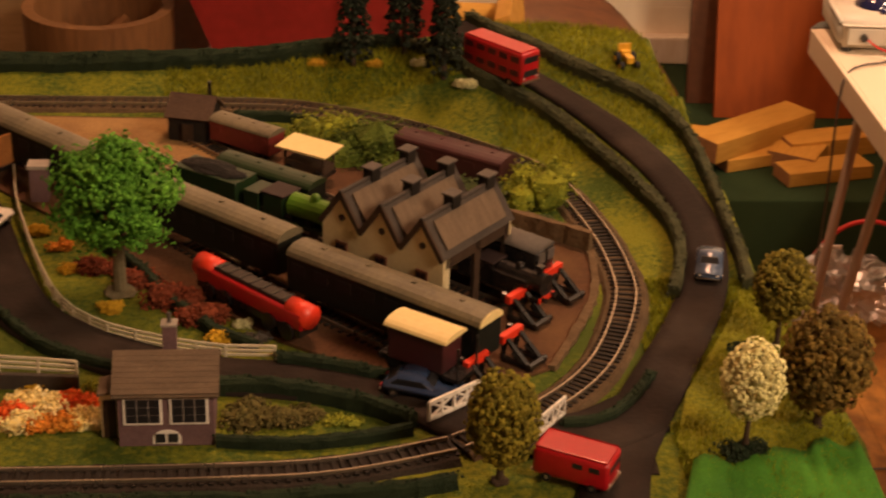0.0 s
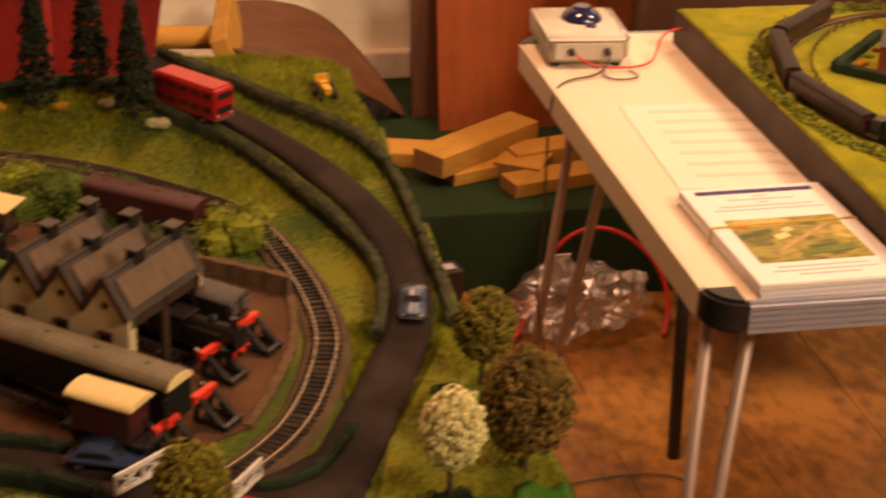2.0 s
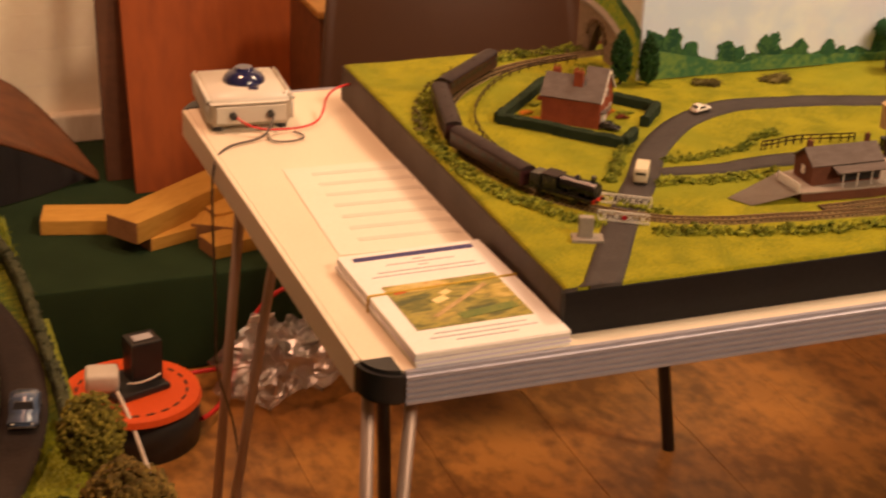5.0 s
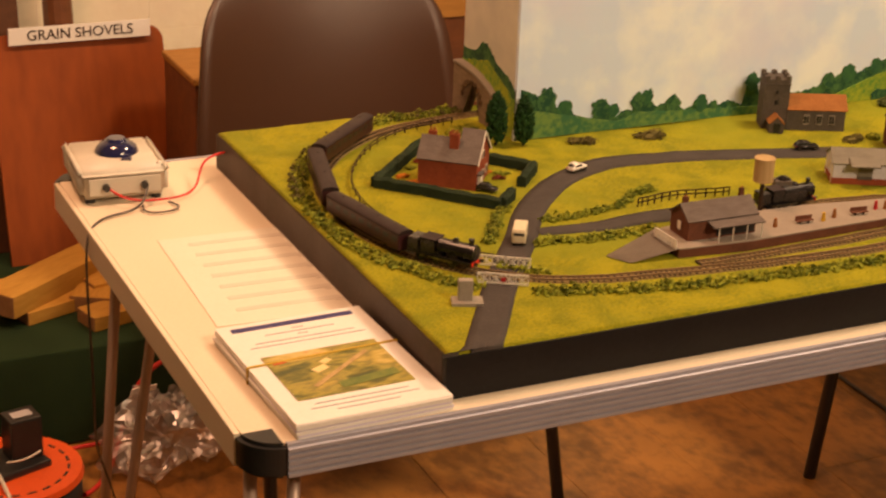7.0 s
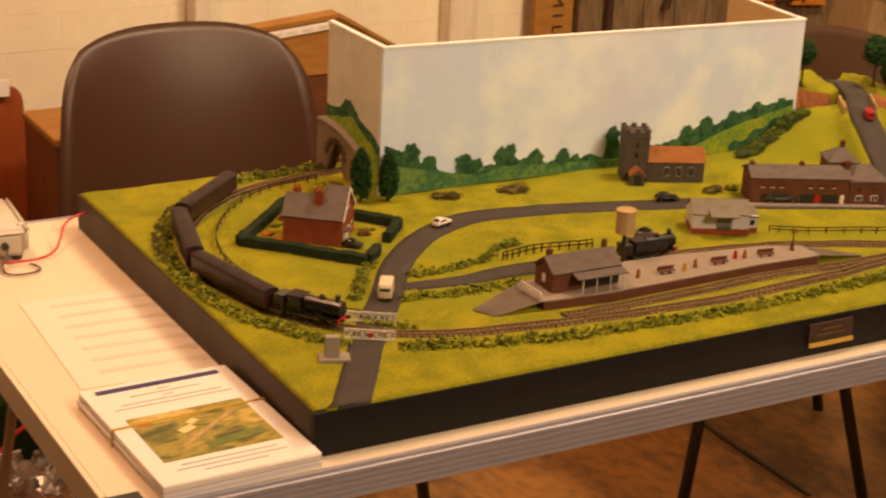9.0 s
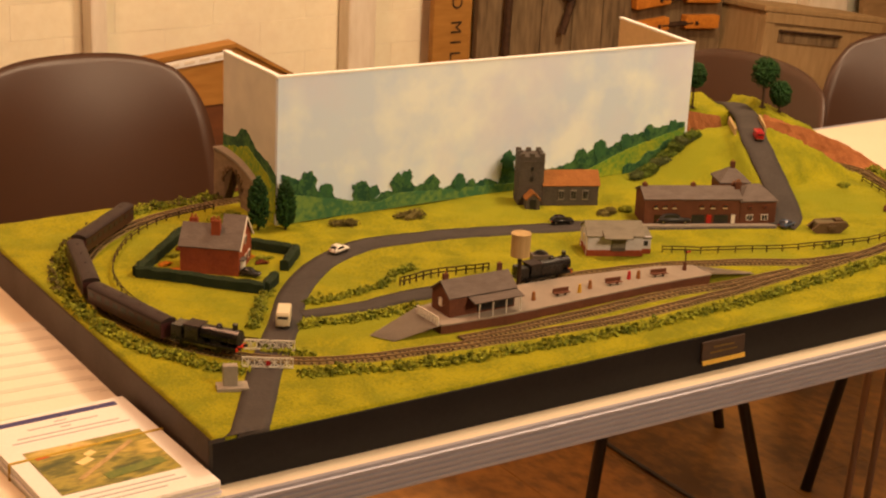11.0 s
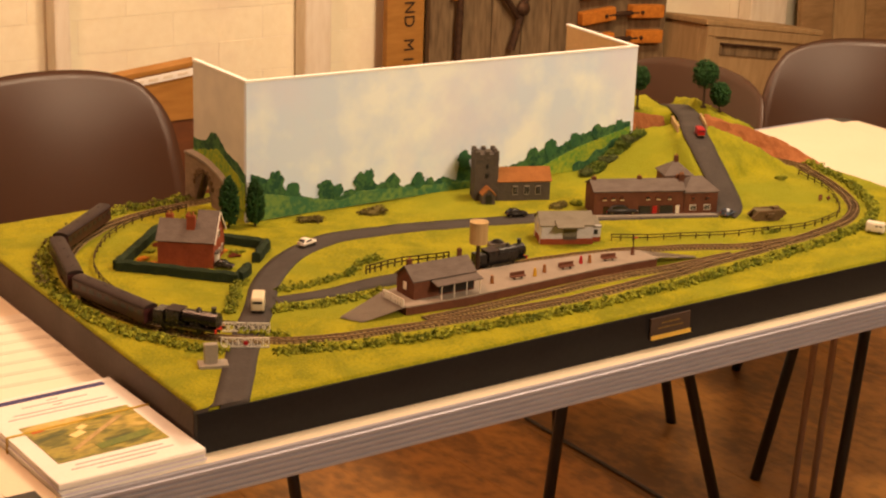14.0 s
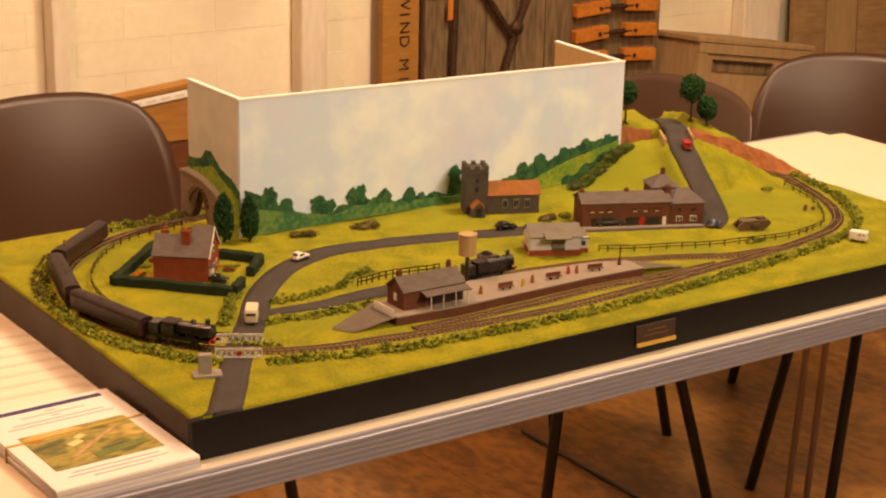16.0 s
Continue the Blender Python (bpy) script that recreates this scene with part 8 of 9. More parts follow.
    bush("flowering_shrub" if "flower" in lab else "shrub", (x, y, oo_ground(x, y)), (rx, rx * 0.7, rz_ * 0.8), m, lab, n_, 0.0048 if rz_ > 0.009 else 0.0036, 100 + i)

# road vehicles
toy_car("grey_blue_car", (-0.501, -0.181, G + 0.0036), -103, 0.044, 0.0205, 0.0155, toy_greyblue, "grey-blue model saloon on the road")
toy_car("dark_blue_car", (-0.731, -0.362, G + 0.004), -18, 0.054, 0.0215, 0.016, toy_blue, "glossy dark blue model car waiting at the crossing")
toy_car("white_parked_car", (-1.062, -0.115, G + 0.004), 70, 0.052, 0.021, 0.018, white_model, "white model car on the side road")
toy_van("red_bus", (-0.637, 0.144, oo_base(-0.637, 0.144) + 0.003), -49, 0.076, 0.024, 0.036, toy_red, "red double-deck model bus on the road", bus=True)
toy_van("red_post_van", (-0.640, -0.463, G + 0.004), -28, 0.050, 0.025, 0.023, toy_red, "bright red model post van at the road junction")
tr = thing("yellow_tractor", "small yellow and black model tractor in the field", "model tractor", (-0.519, 0.150, oo_ground(-0.519, 0.150)), -80)
part("bonnet", box(B(), (0.008, 0, 0.012), (0.016, 0.009, 0.008), 0, 0.001), toy_yellow, tr)
part("seat", box(B(), (-0.007, 0, 0.014), (0.010, 0.012, 0.008), 0, 0.001), toy_yellow, tr)
part("roll_bar", box(B(), (-0.010, 0, 0.020), (0.002, 0.016, 0.010)), toy_yellow, tr)
for x, r in ((-0.006, 0.008), (0.012, 0.005)):
    for sy in (-1, 1):
        w = part("wheel", rod(B(), (x, sy * 0.007, r), (x, sy * 0.012, r), r, seg=14), tyre_black, tr)
        part("hub", rod(B(), (x, sy * 0.012, r), (x, sy * 0.0125, r), r * 0.5, seg=10), toy_yellow, w)
tr.scale = (0.78, 0.78, 0.78)
wag = thing("orange_wagon", "orange-red open wagon at the end of the yard", "model wagon", (-1.085, 0.012, G + 0.004), -40)
for x, y, sx, sy in ((0, -0.016, 0.06, 0.002), (0, 0.016, 0.06, 0.002), (-0.03, 0, 0.002, 0.032), (0.03, 0, 0.002, 0.032)):
    part("side_board", box(B(), (x, y, 0.024), (sx, sy, 0.026)), tile_orange, wag)
part("wagon_floor", box(B(), (0, 0, 0.011), (0.06, 0.032, 0.003)), brick_dark, wag)
for x in (-0.018, 0.018):
    part("axle", rod(B(), (x, -0.011, 0.005), (x, 0.011, 0.005), 0.005, seg=12), loco_black, wag)
ch = thing("brick_pier", "small brick pier with a cap beside the fence", "pier", (-1.03, -0.052, G))
part("shaft", box(B(), (0, 0, 0.016), (0.014, 0.012, 0.032)), brick_mauve, ch)
part("cap", box(B(), (0, 0, 0.033), (0.017, 0.015, 0.003)), stone_pale, ch)

# ---------------------------------------------------------------- chairs behind the table
def chair_mesh():
    """Moulded seat and back of a stacking chair as two shells."""
    def shell(fn, nu, nv, t):
        bm = B()
        f = [[bm.verts.new(fn(i / nu, j / nv)) for i in range(nu + 1)] for j in range(nv + 1)]
        for j in range(nv):
            for i in range(nu):
                bm.faces.new((f[j][i], f[j][i + 1], f[j + 1][i + 1], f[j + 1][i]))
        bmesh.ops.recalc_face_normals(bm, faces=bm.faces[:])
        r = bmesh.ops.solidify(bm, geom=bm.faces[:], thickness=t)
        return bm

    def back(a, b):
        s = (a - 0.5) * 2
        w = 0.236 - 0.016 * b - 0.022 * b * b
        q = max((b - 0.62) / 0.38, 0.0)
        w *= 1 - 0.13 * q ** 3
        z = 0.45 + 0.347 * b - 0.010 * s * s * b - 0.020 * s ** 4 * q ** 2
        return (w * s, 0.18 + 0.04 * b + 0.035 * b ** 3 - 0.05 * s * s * (1 - 0.35 * q * q), z)

    def seat(a, b):
        s = (a - 0.5) * 2
        w = 0.215 - 0.02 * b
        return (w * s, -0.22 + 0.42 * b, 0.445 - 0.018 * (1 - s * s) * math.sin(b * 3.1) - (0.02 * (1 - b) ** 6) + 0.012 * s * s)

    return shell(back, 20, 20, 0.006), shell(seat, 16, 16, 0.006)


def stacking_chair(at, rz, label, front=((-0.205, -0.29, -0.15, -0.10), (0.205, -0.29, 0.15, -0.10))):
    c = thing("stacking_chair", label, "chair", at, rz, "chairs behind the table")
    b, s = chair_mesh()
    part("backrest", b, chair_plastic, c, "", True)
    part("seat", s, chair_plastic, c, "", True)
    for fx, fy, ux, uy in front:
        part("leg", rod(B(), (ux, uy, 0.43), (fx, fy, 0.0), 0.0105, 0.0105, 12), black_tube, c, "", True)
    for sx in (-1, 1):
        if len(front) == 2:
            part("leg", rod(B(), (sx * 0.15, 0.14, 0.43), (sx * 0.205, 0.40, 0.0), 0.0105, 0.0105, 12), black_tube, c, "", True)
        part("seat_rail", rod(B(), (sx * 0.15, -0.12, 0.425), (sx * 0.15, 0.15, 0.425), 0.0105, 0.0105, 10), black_tube, c)
    part("cross_rail", rod(B(), (-0.15, -0.09, 0.425), (0.15, -0.09, 0.425), 0.0105, 0.0105, 10), black_tube, c)
    return c


stacking_chair((0.405, 1.165, 0), -2, "dark brown plastic stacking chair with black tube legs", ((-0.256, -0.338, -0.250, -0.262), (0.251, -0.27, 0.203, -0.228)))
stacking_chair((1.285, 0.945, 0), -86, "dark brown plastic stacking chair behind the painted backdrop", ((0.115, -0.200, 0.100, -0.134), (0.225, 0.137, 0.181, 0.02), (-0.215, 0.132, -0.17, 0.05), (-0.112, 0.36, -0.12, 0.25)))
stacking_chair((1.85, 0.80, 0), -42, "dark brown plastic stacking chair at the table end", ((-0.184, -0.179, -0.093, -0.084), (-0.046, -0.311, -0.012, -0.253)))

# ---------------------------------------------------------------- cable reel, bag and timber
reel = thing("cable_reel", "orange-topped extension cable reel lying on the floor", "cable reel", (-0.175, 1.185, 0))
part("drum", rod(B(), (0, 0, 0.0), (0, 0, 0.072), 0.108, 0.108, 36), black_plastic, reel, "black drum", True)
part("top_plate", rod(B(), (0, 0, 0.072), (0, 0, 0.082), 0.112, 0.109, 40), reel_orange, reel, "orange plastic top plate", False)
part("hub", box(B(), (0.0, 0.01, 0.087), (0.10, 0.085, 0.012), 20, 0.004), black_plastic, reel)
for i in range(22):
    a = i / 22 * 2 * math.pi
    part("vent_slot", box(B(), (0.088 * math.cos(a), 0.088 * math.sin(a), 0.0823), (0.004, 0.014, 0.0012), math.degrees(a)), black_plastic, reel)
adaptor = thing("power_adaptor", "black plug-in power adaptor standing on the reel", "adaptor", (-0.152, 1.205, 0.092), 10)
part("case", box(B(), (0, 0, 0.036), (0.052, 0.046, 0.072), 0, 0.004), black_plastic, adaptor, "", False)
part("rating_label", box(B(), (0, 0.0, 0.0722), (0.032, 0.02, 0.0008)), ink_grey, adaptor)
plug = thing("mains_plug", "white mains plug in the cable reel", "plug", (-0.222, 1.185, 0.092), -10)
part("plug_body", box(B(), (0, 0, 0.017), (0.054, 0.046, 0.034), 0, 0.008), wire_white, plug, "", True)
cable("white_cable", [(-0.205, 1.15, 0.10), (-0.20, 1.12, 0.095), (-0.19, 1.06, 0.06), (-0.18, 1.0, 0.01), (-0.17, 0.93, 0.006)], 0.0035, wire_white, "white mains lead running down from the reel")
cable("adaptor_cable", [(-0.185, 1.165, 0.105), (-0.17, 1.15, 0.11), (-0.15, 1.165, 0.105), (-0.13, 1.175, 0.11)], 0.0018, wire_white, "short white lead on the reel")
cable("red_lead", [(-0.07, 1.15, 0.03), (-0.03, 1.20, 0.01), (0.02, 1.28, 0.02), (0.05, 1.33, 0.10), (0.12, 1.34, 0.17), (0.22, 1.30, 0.16), (0.28, 1.25, 0.06), (0.24, 1.20, 0.01)], 0.0042, wire_red, "red extension lead looping over the floor")
cable("red_lead", [(-0.09, 1.27, 0.05), (0.0, 1.30, 0.035), (0.06, 1.31, 0.03)], 0.004, wire_red, "red extension lead behind the reel")
cable("black_lead", [(1.380, 1.25, 0.004), (1.377, 1.12, 0.004), (1.374, 1.0, 0.004), (1.377, 0.89, 0.004), (1.374, 0.80, 0.004)], 0.004, wire_grey, "dark lead lying straight along a floor seam")
cable("floor_cable", [(-0.05, 0.78, 0.004), (0.05, 0.80, 0.004), (0.12, 0.80, 0.004), (0.14, 0.75, 0.004)], 0.0016, wire_grey, "thin dark wire lying on the floor")

bm = B()
ball(bm, (0.105, 1.25, 0.060), (0.092, 0.075, 0.062), 5)
for vtx in bm.verts:
    d = vtx.co - Vector((0.105, 1.25, 0.060))
    n1, n2 = noise.noise(vtx.co * 17), abs(noise.noise(vtx.co * 38))
    vtx.co += d * (0.7 * n1 - 0.6 * n2 + 0.15) + 0.014 * noise.noise_vector(vtx.co * 55) + Vector((0, 0, 0.05 * max(noise.noise(vtx.co * 14), 0)))
    vtx.co.z = max(vtx.co.z, 0.002)
bag = whole("plastic_bag", bm, clear_film, "crumpled clear plastic packing bag on the floor", "bag")
lab = thing("packing_paper", "crumpled white printed paper in the clear bag", "paper", (0.06, 1.30, 0.09), 20)
part("sheet", box(B(), (0, 0, 0.0), (0.05, 0.003, 0.09), 0, 0.001, 18, 8), paper_white, lab)


def timber(at, size, rz, label, tilt=0.0, rx=0.0):
    t = thing("timber_offcut", label, "timber", at, rz, "timber offcuts")
    b = part("block", box(B(), (0, 0, size[2] / 2), size, 0, 0.0015, rx, tilt), pine, t)
    e = part("sawn_end", box(B(), (-size[0] / 2 - 0.0004, 0, size[2] / 2), (0.001, size[1] * 0.97, size[2] * 0.97)), pine_end, b, "darker sawn end grain")
    if tilt:
        e.matrix_basis = Matrix.Translation((0, 0, size[2] / 2)) @ Euler((0, radians(tilt), 0)).to_matrix().to_4x4() @ Matrix.Translation((0, 0, -size[2] / 2))


S = 0.1755
timber((-0.155, 1.635, S), (0.17, 0.075, 0.028), -14, "short pine plank lying on the green felt")
timber((-0.012, 1.590, S + 0.024), (0.27, 0.072, 0.040), 36, "thick sawn pine beam resting on other offcuts")
timber((-0.005, 1.56, S), (0.17, 0.07, 0.024), 20, "rough pine offcut under the beam")
timber((0.075, 1.565, S), (0.12, 0.09, 0.030), 60, "stubby pine block in the stack")
timber((0.135, 1.60, S), (0.18, 0.06, 0.036), 14, "pine offcut behind the table leg")
timber((0.10, 1.485, S), (0.17, 0.06, 0.026), 15, "loose pine plank at the felt edge")

# wooden grain scoop
scoop = thing("grain_scoop", "large bent-wood grain scoop lying on the felt", "scoop")
far_ = spline([(-0.455, 1.95, 0.382), (-0.36, 1.95, 0.386), (-0.26, 1.94, 0.358), (-0.175, 1.92, 0.278), (-0.10, 1.88, 0.177)], 0.01)
near = spline([(-0.455, 1.68, 0.385), (-0.38, 1.70, 0.352), (-0.29, 1.735, 0.308), (-0.195, 1.78, 0.250), (-0.105, 1.84, 0.177)], 0.01)
bm = B()
rows = []
for i in range(31):
    a = far_[int(i / 30 * (len(far_) - 1))]
    b = near[int(i / 30 * (len(near) - 1))]
    rows.append([bm.verts.new(a.lerp(b, j / 10) + Vector((0, 0, -0.034 * math.sin(j / 10 * math.pi) * (1 - i / 30)))) for j in range(11)])
for a, b in zip(rows, rows[1:]):
    for j in range(10):
        bm.faces.new((a[j], b[j], b[j + 1], a[j + 1]))
bmesh.ops.recalc_face_normals(bm, faces=bm.faces[:])
bmesh.ops.solidify(bm, geom=bm.faces[:], thickness=0.006)
part("blade", bm, scoop_wood, scoop, "curved dark varnished blade", True)
bm = B()
prev = None
for i in range(31):
    b = near[int(i / 30 * (len(near) - 1))]
    d = max(b.z - 0.179, 0.0) * (1.0 if i > 8 else 0.55 + 0.45 * i / 8)
    row = [bm.verts.new(b), bm.verts.new(b + Vector((0.0, 0.03, -d)))]
    if prev:
        bm.faces.new((prev[0], row[0], row[1], prev[1]))
    prev = row
bmesh.ops.solidify(bm, geom=bm.faces[:], thickness=0.006)
# near-black flange, reaching from the blade edge down towards the felt
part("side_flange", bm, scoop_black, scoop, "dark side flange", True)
part("cross_block", box(B(), (-0.445, 1.80, 0.362), (0.032, 0.28, 0.105), -8, 0.004, 0, -20), pine, scoop, "pale timber cross block")
part("handle", rod(B(), (-0.445, 1.79, 0.372), (-0.80, 1.76, 0.392), 0.022, 0.021, 14), pine, scoop, "round pale handle", True)
part("foot_block", box(B(), (-0.44, 1.80, 0.20), (0.10, 0.20, 0.05), 0, 0.003), board_dark, scoop)

# sign, writing and old tools along the wall
def letters(text, size, mat, parent, m, name="lettering", extrude_=0.0006):
    cu = bpy.data.curves.new(name, "FONT")
    cu.body, cu.size, cu.extrude, cu.align_x, cu.align_y = text, size, extrude_, "CENTER", "CENTER"
    tmp = bpy.data.objects.new(name, cu)
    scene.collection.objects.link(tmp)
    me = bpy.data.meshes.new_from_object(tmp.evaluated_get(bpy.context.evaluated_depsgraph_get()))
    bpy.data.objects.remove(tmp)
    me.materials.clear()
    me.materials.append(mat)
    ob = new(name, me)
    ob.parent = parent
    ob.matrix_basis = m
    return ob


sign = thing("shovel_sign", "white card sign lettered in dark capitals above the shovel blade", "sign", (0.125, 1.868, 0.585), -1)
part("card", box(B(), (0, 0, 0), (0.265, 0.003, 0.032)), paper_white, sign)
letters("GRAIN SHOVELS", 0.027, fence_dark, sign, pose(0, -0.0022, 0, 90, 0, 0))
mill = thing("windmill_board", "upright brown board with hand-painted dark lettering", "board", (1.568, 2.035, 0))
part("plank", box(B(), (0, 0, 0.62), (0.104, 0.02, 1.24), 0, 0.002), box_orange, mill)
for ch, z in (("W", 0.786), ("I", 0.754), ("N", 0.722), ("D", 0.689), ("M", 0.632), ("I", 0.597), ("L", 0.566), ("L", 0.535)):
    letters(ch, 0.041, fence_dark, mill, pose(0.008, -0.0112, z, 90, 90, 0), "painted_letter")


def old_door():
    d = thing("old_timber_door", "dark weathered plank door with iron fittings against the wall", "door", (1.862, 2.03, 0))
    for i in range(5):
        part("plank", box(B(), (-0.184 + i * 0.092, 0, 0.6), (0.089, 0.022, 1.2), 0, 0.002), old_wood, d)
    for z in (0.42, 0.82):
        part("ledge", box(B(), (0, -0.018, z), (0.44, 0.014, 0.05), 0, 0.002), old_wood, d)
    for p, q in (((-0.12, -0.03, 0.86), (0.02, -0.03, 0.68)), ((0.02, -0.03, 0.68), (0.10, -0.03, 0.84)), ((0.0, -0.032, 0.60), (0.06, -0.03, 0.78)), ((-0.16, -0.03, 0.55), (-0.15, -0.03, 0.90))):
        part("iron_bar", rod(B(), p, q, 0.010, 0.008, 8), rust_iron, d, "rusty iron bar")
    part("latch", ball(B(), (0.03, -0.035, 0.70), (0.02, 0.014, 0.02), 2), rust_iron, d)
    part("red_tag", box(B(), (-0.17, -0.032, 0.76), (0.014, 0.004, 0.05)), orange_paint, d)


old_door()
rack = thing("hinge_board", "grey board hung with rows of worn orange brackets", "tool board", (2.22, 2.03, 0))
part("backboard", box(B(), (0, 0, 0.55), (0.33, 0.02, 1.1), 0, 0.002), old_wood, rack)
for r_ in range(5):
    for sx in (-1, 1):
        z = 0.86 - r_ * 0.066
        b = part("bracket", box(B(), (sx * 0.082, -0.024, z), (0.11, 0.024, 0.034), 0, 0.004, 0, sx * 4), orange_paint, rack, "worn orange painted bracket")
        part("bolt", ball(B(), (sx * 0.06, -0.038, z), 0.006, 1), rust_iron, b)
    part("iron_link", rod(B(), (-0.05, -0.03, 0.86 - r_ * 0.066), (0.05, -0.03, 0.86 - r_ * 0.066), 0.007, seg=8), rust_iron, rack)
chest = thing("timber_chest", "weathered timber chest standing against the wall", "chest", (2.545, 1.90, -0.015), -4)
chest.matrix_world = pose(2.50, 1.95, 0.028, -4, 8, -4) @ Matrix.Diagonal((0.85, 1, 0.93, 1))
part("front_panel", box(B(), (0.02, -0.11, 0.315), (0.46, 0.02, 0.63), 0, 0.003), chest_wood, chest, "plain weathered front panel")
for sx in (-1, 1):
    part("side_panel", box(B(), (0.02 + sx * 0.22, 0.0, 0.315), (0.02, 0.2, 0.63), 0, 0.003), chest_wood, chest)
part("lid", box(B(), (0.02, -0.01, 0.638), (0.48, 0.24, 0.016), 0, 0.004), chest_wood, chest)
part("frame_rail", box(B(), (0.02, -0.1235, 0.615), (0.46, 0.009, 0.028), 0, 0.002), chest_wood, chest)
part("frame_stile", box(B(), (-0.193, -0.1235, 0.30), (0.034, 0.009, 0.60), 0, 0.002), chest_wood, chest)
part("slot", box(B(), (-0.03, -0.1215, 0.568), (0.235, 0.006, 0.034), 0, 0.001), old_wood, chest, "recessed dark slot")
part("slot_lip", box(B(), (-0.03, -0.127, 0.582), (0.24, 0.012, 0.007), 0, 0.002), rust_iron, chest)
for i, x in enumerate((2.93, 3.06, 3.19, 3.32)):
    whole("leaning_plank", box(B(), (0, 0, 0.5), (0.122, 0.022, 1.0), 0, 0.003, -3 - i * 0.4), chest_wood if i % 2 else box_wood, "weathered plank leaning on the wall", "plank", (x, 2.0, 0), group="leaning planks")

crate = thing("wooden_crate", "orange-brown wooden case with sloping end and pale label strip", "case", (0, 1.60, 0))
bm = B()
extrude(bm, [(0.53, 0.0), (0.96, 0.0), (0.96, 0.632), (0.53, 0.632)], 0.003, 0.028)
part("body", bm, scoop_wood, crate, "dark varnished lower body")
bm = B()
extrude(bm, [(0.53, 0.6322), (0.96, 0.6322), (0.96, 0.652), (0.806, 0.738), (0.53, 0.711)], 0.0, 0.030)
part("front_panel", bm, box_orange, crate, "orange-brown front panel")
bm = B()
extrude(bm, [(0.526, 0.711), (0.806, 0.7385), (0.964, 0.6505), (0.964, 0.6575), (0.808, 0.7465), (0.526, 0.719)], -0.004, 0.034)
part("lid", bm, box_orange, crate)
strip = part("label_strip", box(B(), (0, 0, 0), (0.20, 0.003, 0.014)), paper_white, crate, "pale label strip")
strip.matrix_basis = pose(0.698, -0.0022, 0.7165, 0, -5.6, 0)
for i in range(6):
    part("print_bar", box(B(), (-0.08 + i * 0.031, -0.002, 0), (0.020, 0.001, 0.005)), ink_pale, strip)
low_case = thing("low_wooden_case", "low brown wooden case behind the chair", "case", (0.43, 1.655, S))
part("body", box(B(), (0, 0, 0.191), (0.36, 0.19, 0.382), 0, 0.003), scoop_wood, low_case)
# lid oranger than the body: the light on the top is painted in
part("lid", box(B(), (0, 0, 0.389), (0.368, 0.198, 0.014), 0, 0.004), box_orange, low_case, "lid with the orange light on its top put into the colour")

# red hopper and wooden tub behind the large layout
hopper = thing("red_hopper", "dull red painted metal hopper with sloping sides", "hopper", (-0.785, 1.58, S), 0)
bm = B()
lo = [bm.verts.new(q) for q in ((-0.12, -0.10, 0), (0.14, -0.10, 0), (0.14, 0.12, 0), (-0.12, 0.12, 0))]
hi = [bm.verts.new(q) for q in ((-0.28, -0.13, 0.42), (0.20, -0.13, 0.42), (0.20, 0.15, 0.42), (-0.28, 0.15, 0.42))]
for i in range(4):
    bm.faces.new((lo[i], lo[(i + 1) % 4], hi[(i + 1) % 4], hi[i]))
bm.faces.new(lo[::-1])
bmesh.ops.solidify(bm, geom=bm.faces[:], thickness=0.004)
part("bin", bm, red_paint, hopper)
part("seam", box(B(), (0.01, -0.118, 0.21), (0.012, 0.008, 0.42), 0, 0.001, 4), red_paint, hopper)
part("rim", box(B(), (-0.04, -0.135, 0.42), (0.50, 0.012, 0.02), 0, 0.002), red_paint, hopper)
whole("white_upright", box(B(), (0, 0, 0.3), (0.05, 0.03, 0.6), 0, 0.004), white_post, "white painted upright by the hopper", "post", (-0.625, 1.66, S))
whole("grey_board", box(B(), (0, 0, 0.25), (0.23, 0.02, 0.5), 0, 0.003), grey_paint, "flat grey painted board behind the tub", "board", (-1.13, 1.66, S))
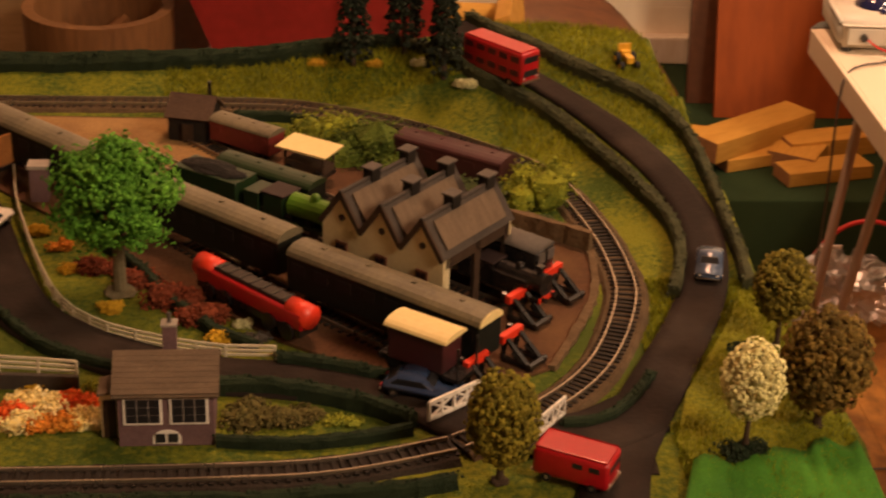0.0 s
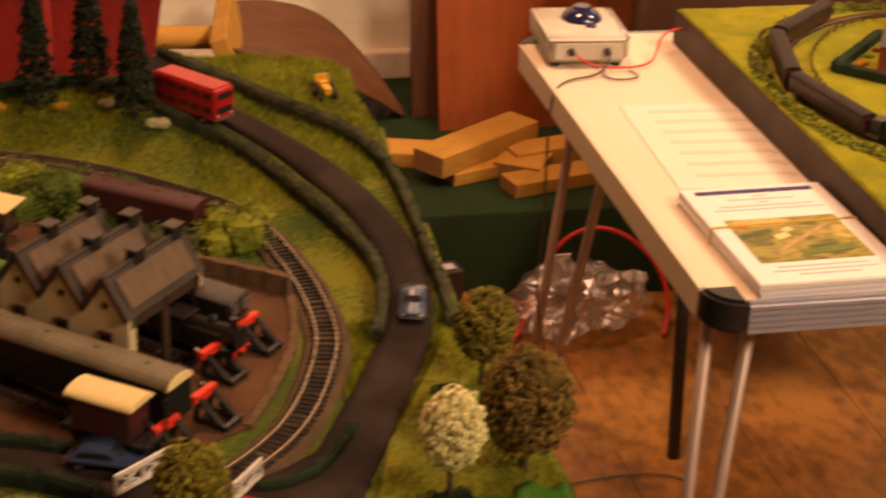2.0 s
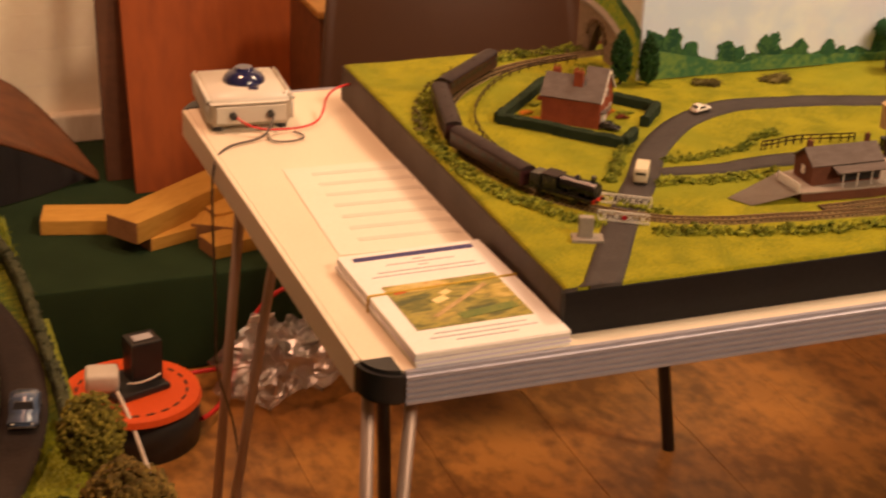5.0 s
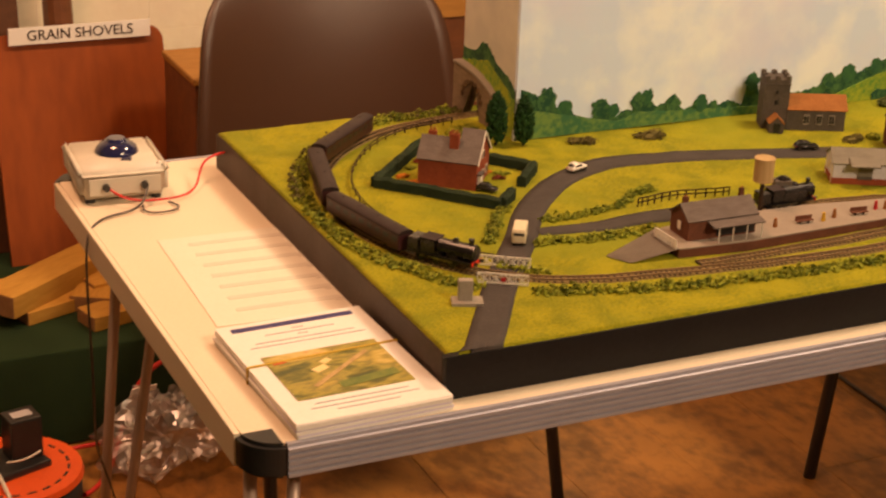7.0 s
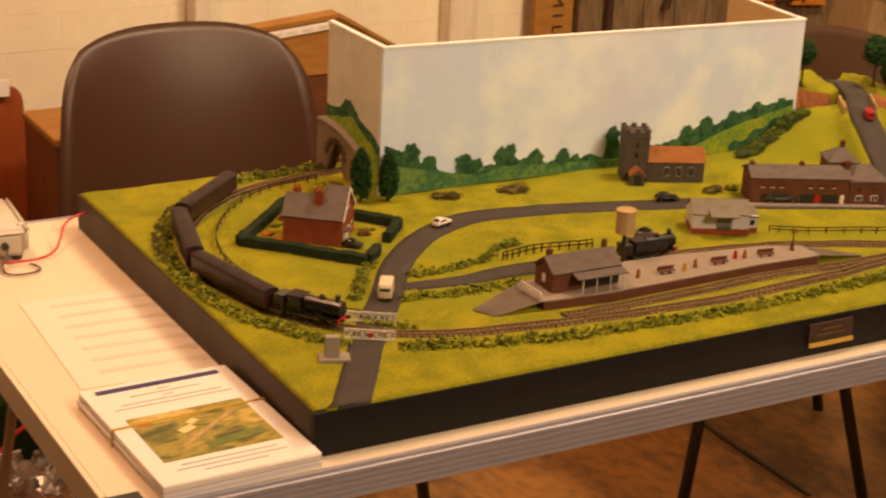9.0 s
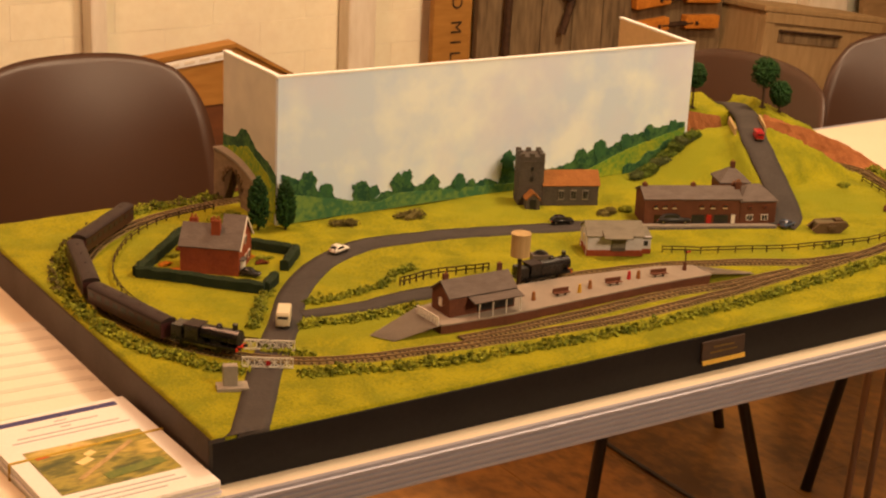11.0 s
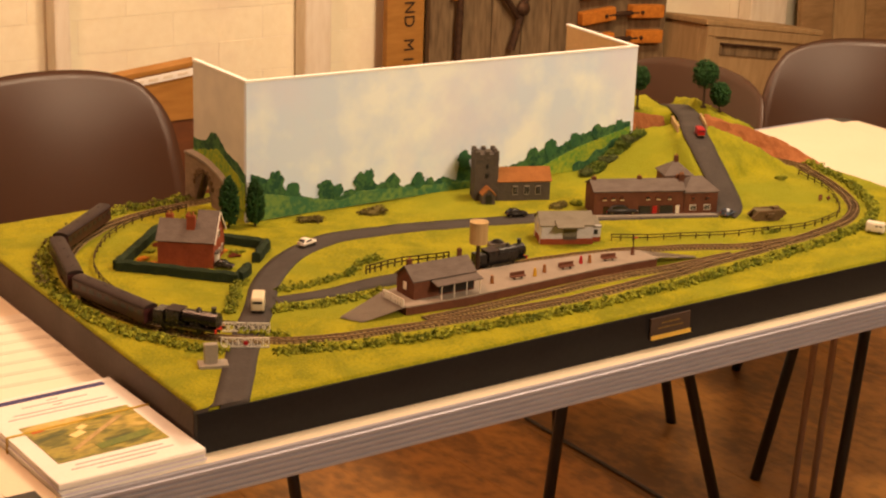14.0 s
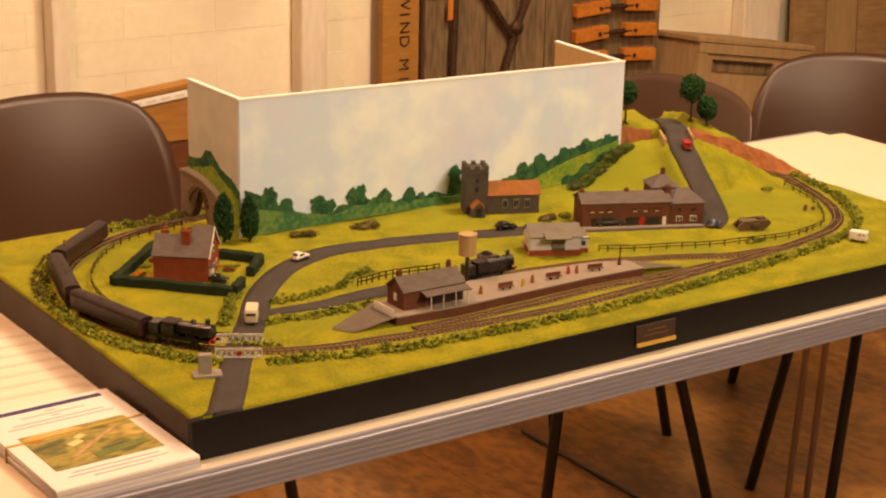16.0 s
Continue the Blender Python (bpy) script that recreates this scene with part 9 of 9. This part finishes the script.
tub = thing("wooden_tub", "round brown wooden tub with a thick rim and spokes", "tub", (-1.19, 1.50, S + 0.0005))
bm = B()
for k, (r0, z0, r1, z1) in enumerate(((0.122, 0, 0.128, 0.305), (0.128, 0.305, 0.108, 0.305), (0.108, 0.305, 0.104, 0.20))):
    n = 40
    A = [bm.verts.new((r0 * math.cos(i / n * 6.2832), r0 * math.sin(i / n * 6.2832), z0)) for i in range(n)]
    C = [bm.verts.new((r1 * math.cos(i / n * 6.2832), r1 * math.sin(i / n * 6.2832), z1)) for i in range(n)]
    for i in range(n):
        bm.faces.new((A[i], A[(i + 1) % n], C[(i + 1) % n], C[i]))
bmesh.ops.remove_doubles(bm, verts=bm.verts[:], dist=1e-5)
bmesh.ops.recalc_face_normals(bm, faces=bm.faces[:])
part("tub_wall", bm, tub_wood, tub)
part("base", rod(B(), (0, 0, 0.19), (0, 0, 0.20), 0.105, 0.105, 36), board_dark, tub)
for i in range(5):
    a = i / 5 * 6.2832
    part("spoke", rod(B(), (0, 0, 0.235), (0.10 * math.cos(a), 0.10 * math.sin(a), 0.245), 0.014, 0.012, 8), tub_wood, tub)
part("hub", ball(B(), (0, 0, 0.235), (0.03, 0.03, 0.02), 2), board_dark, tub)
whole("brown_sack_board", box(B(), (0, 0, 0.25), (0.30, 0.02, 0.5), 0, 0.003), box_wood, "brown board beside the tub", "board", (-1.45, 1.75, S))

# ---------------------------------------------------------------- bricks of the wall
BL, BH = 0.225, 0.075
bricks = [finish("wall_brick", box(B(), (0, 0, 0), (BL - 0.0010 - 0.0003 * q, 0.016, BH - 0.0010), 0, 0.0004), white_brick) for q in range(3)]
rng = random.Random(77)
for r_ in range(14):
    for c_ in range(19):
        x = -0.92 + (c_ + (0.5 if r_ % 2 else 0)) * BL
        ob = new("brick", bricks[rng.randrange(3)])
        ob.parent = wall_north
        ob.location = (x, 2.0971 + rng.uniform(-0.0004, 0.0004), 0.255 + r_ * BH)
        ob.rotation_euler = (rng.uniform(-0.004, 0.004), rng.uniform(-0.002, 0.002), rng.uniform(-0.002, 0.002))
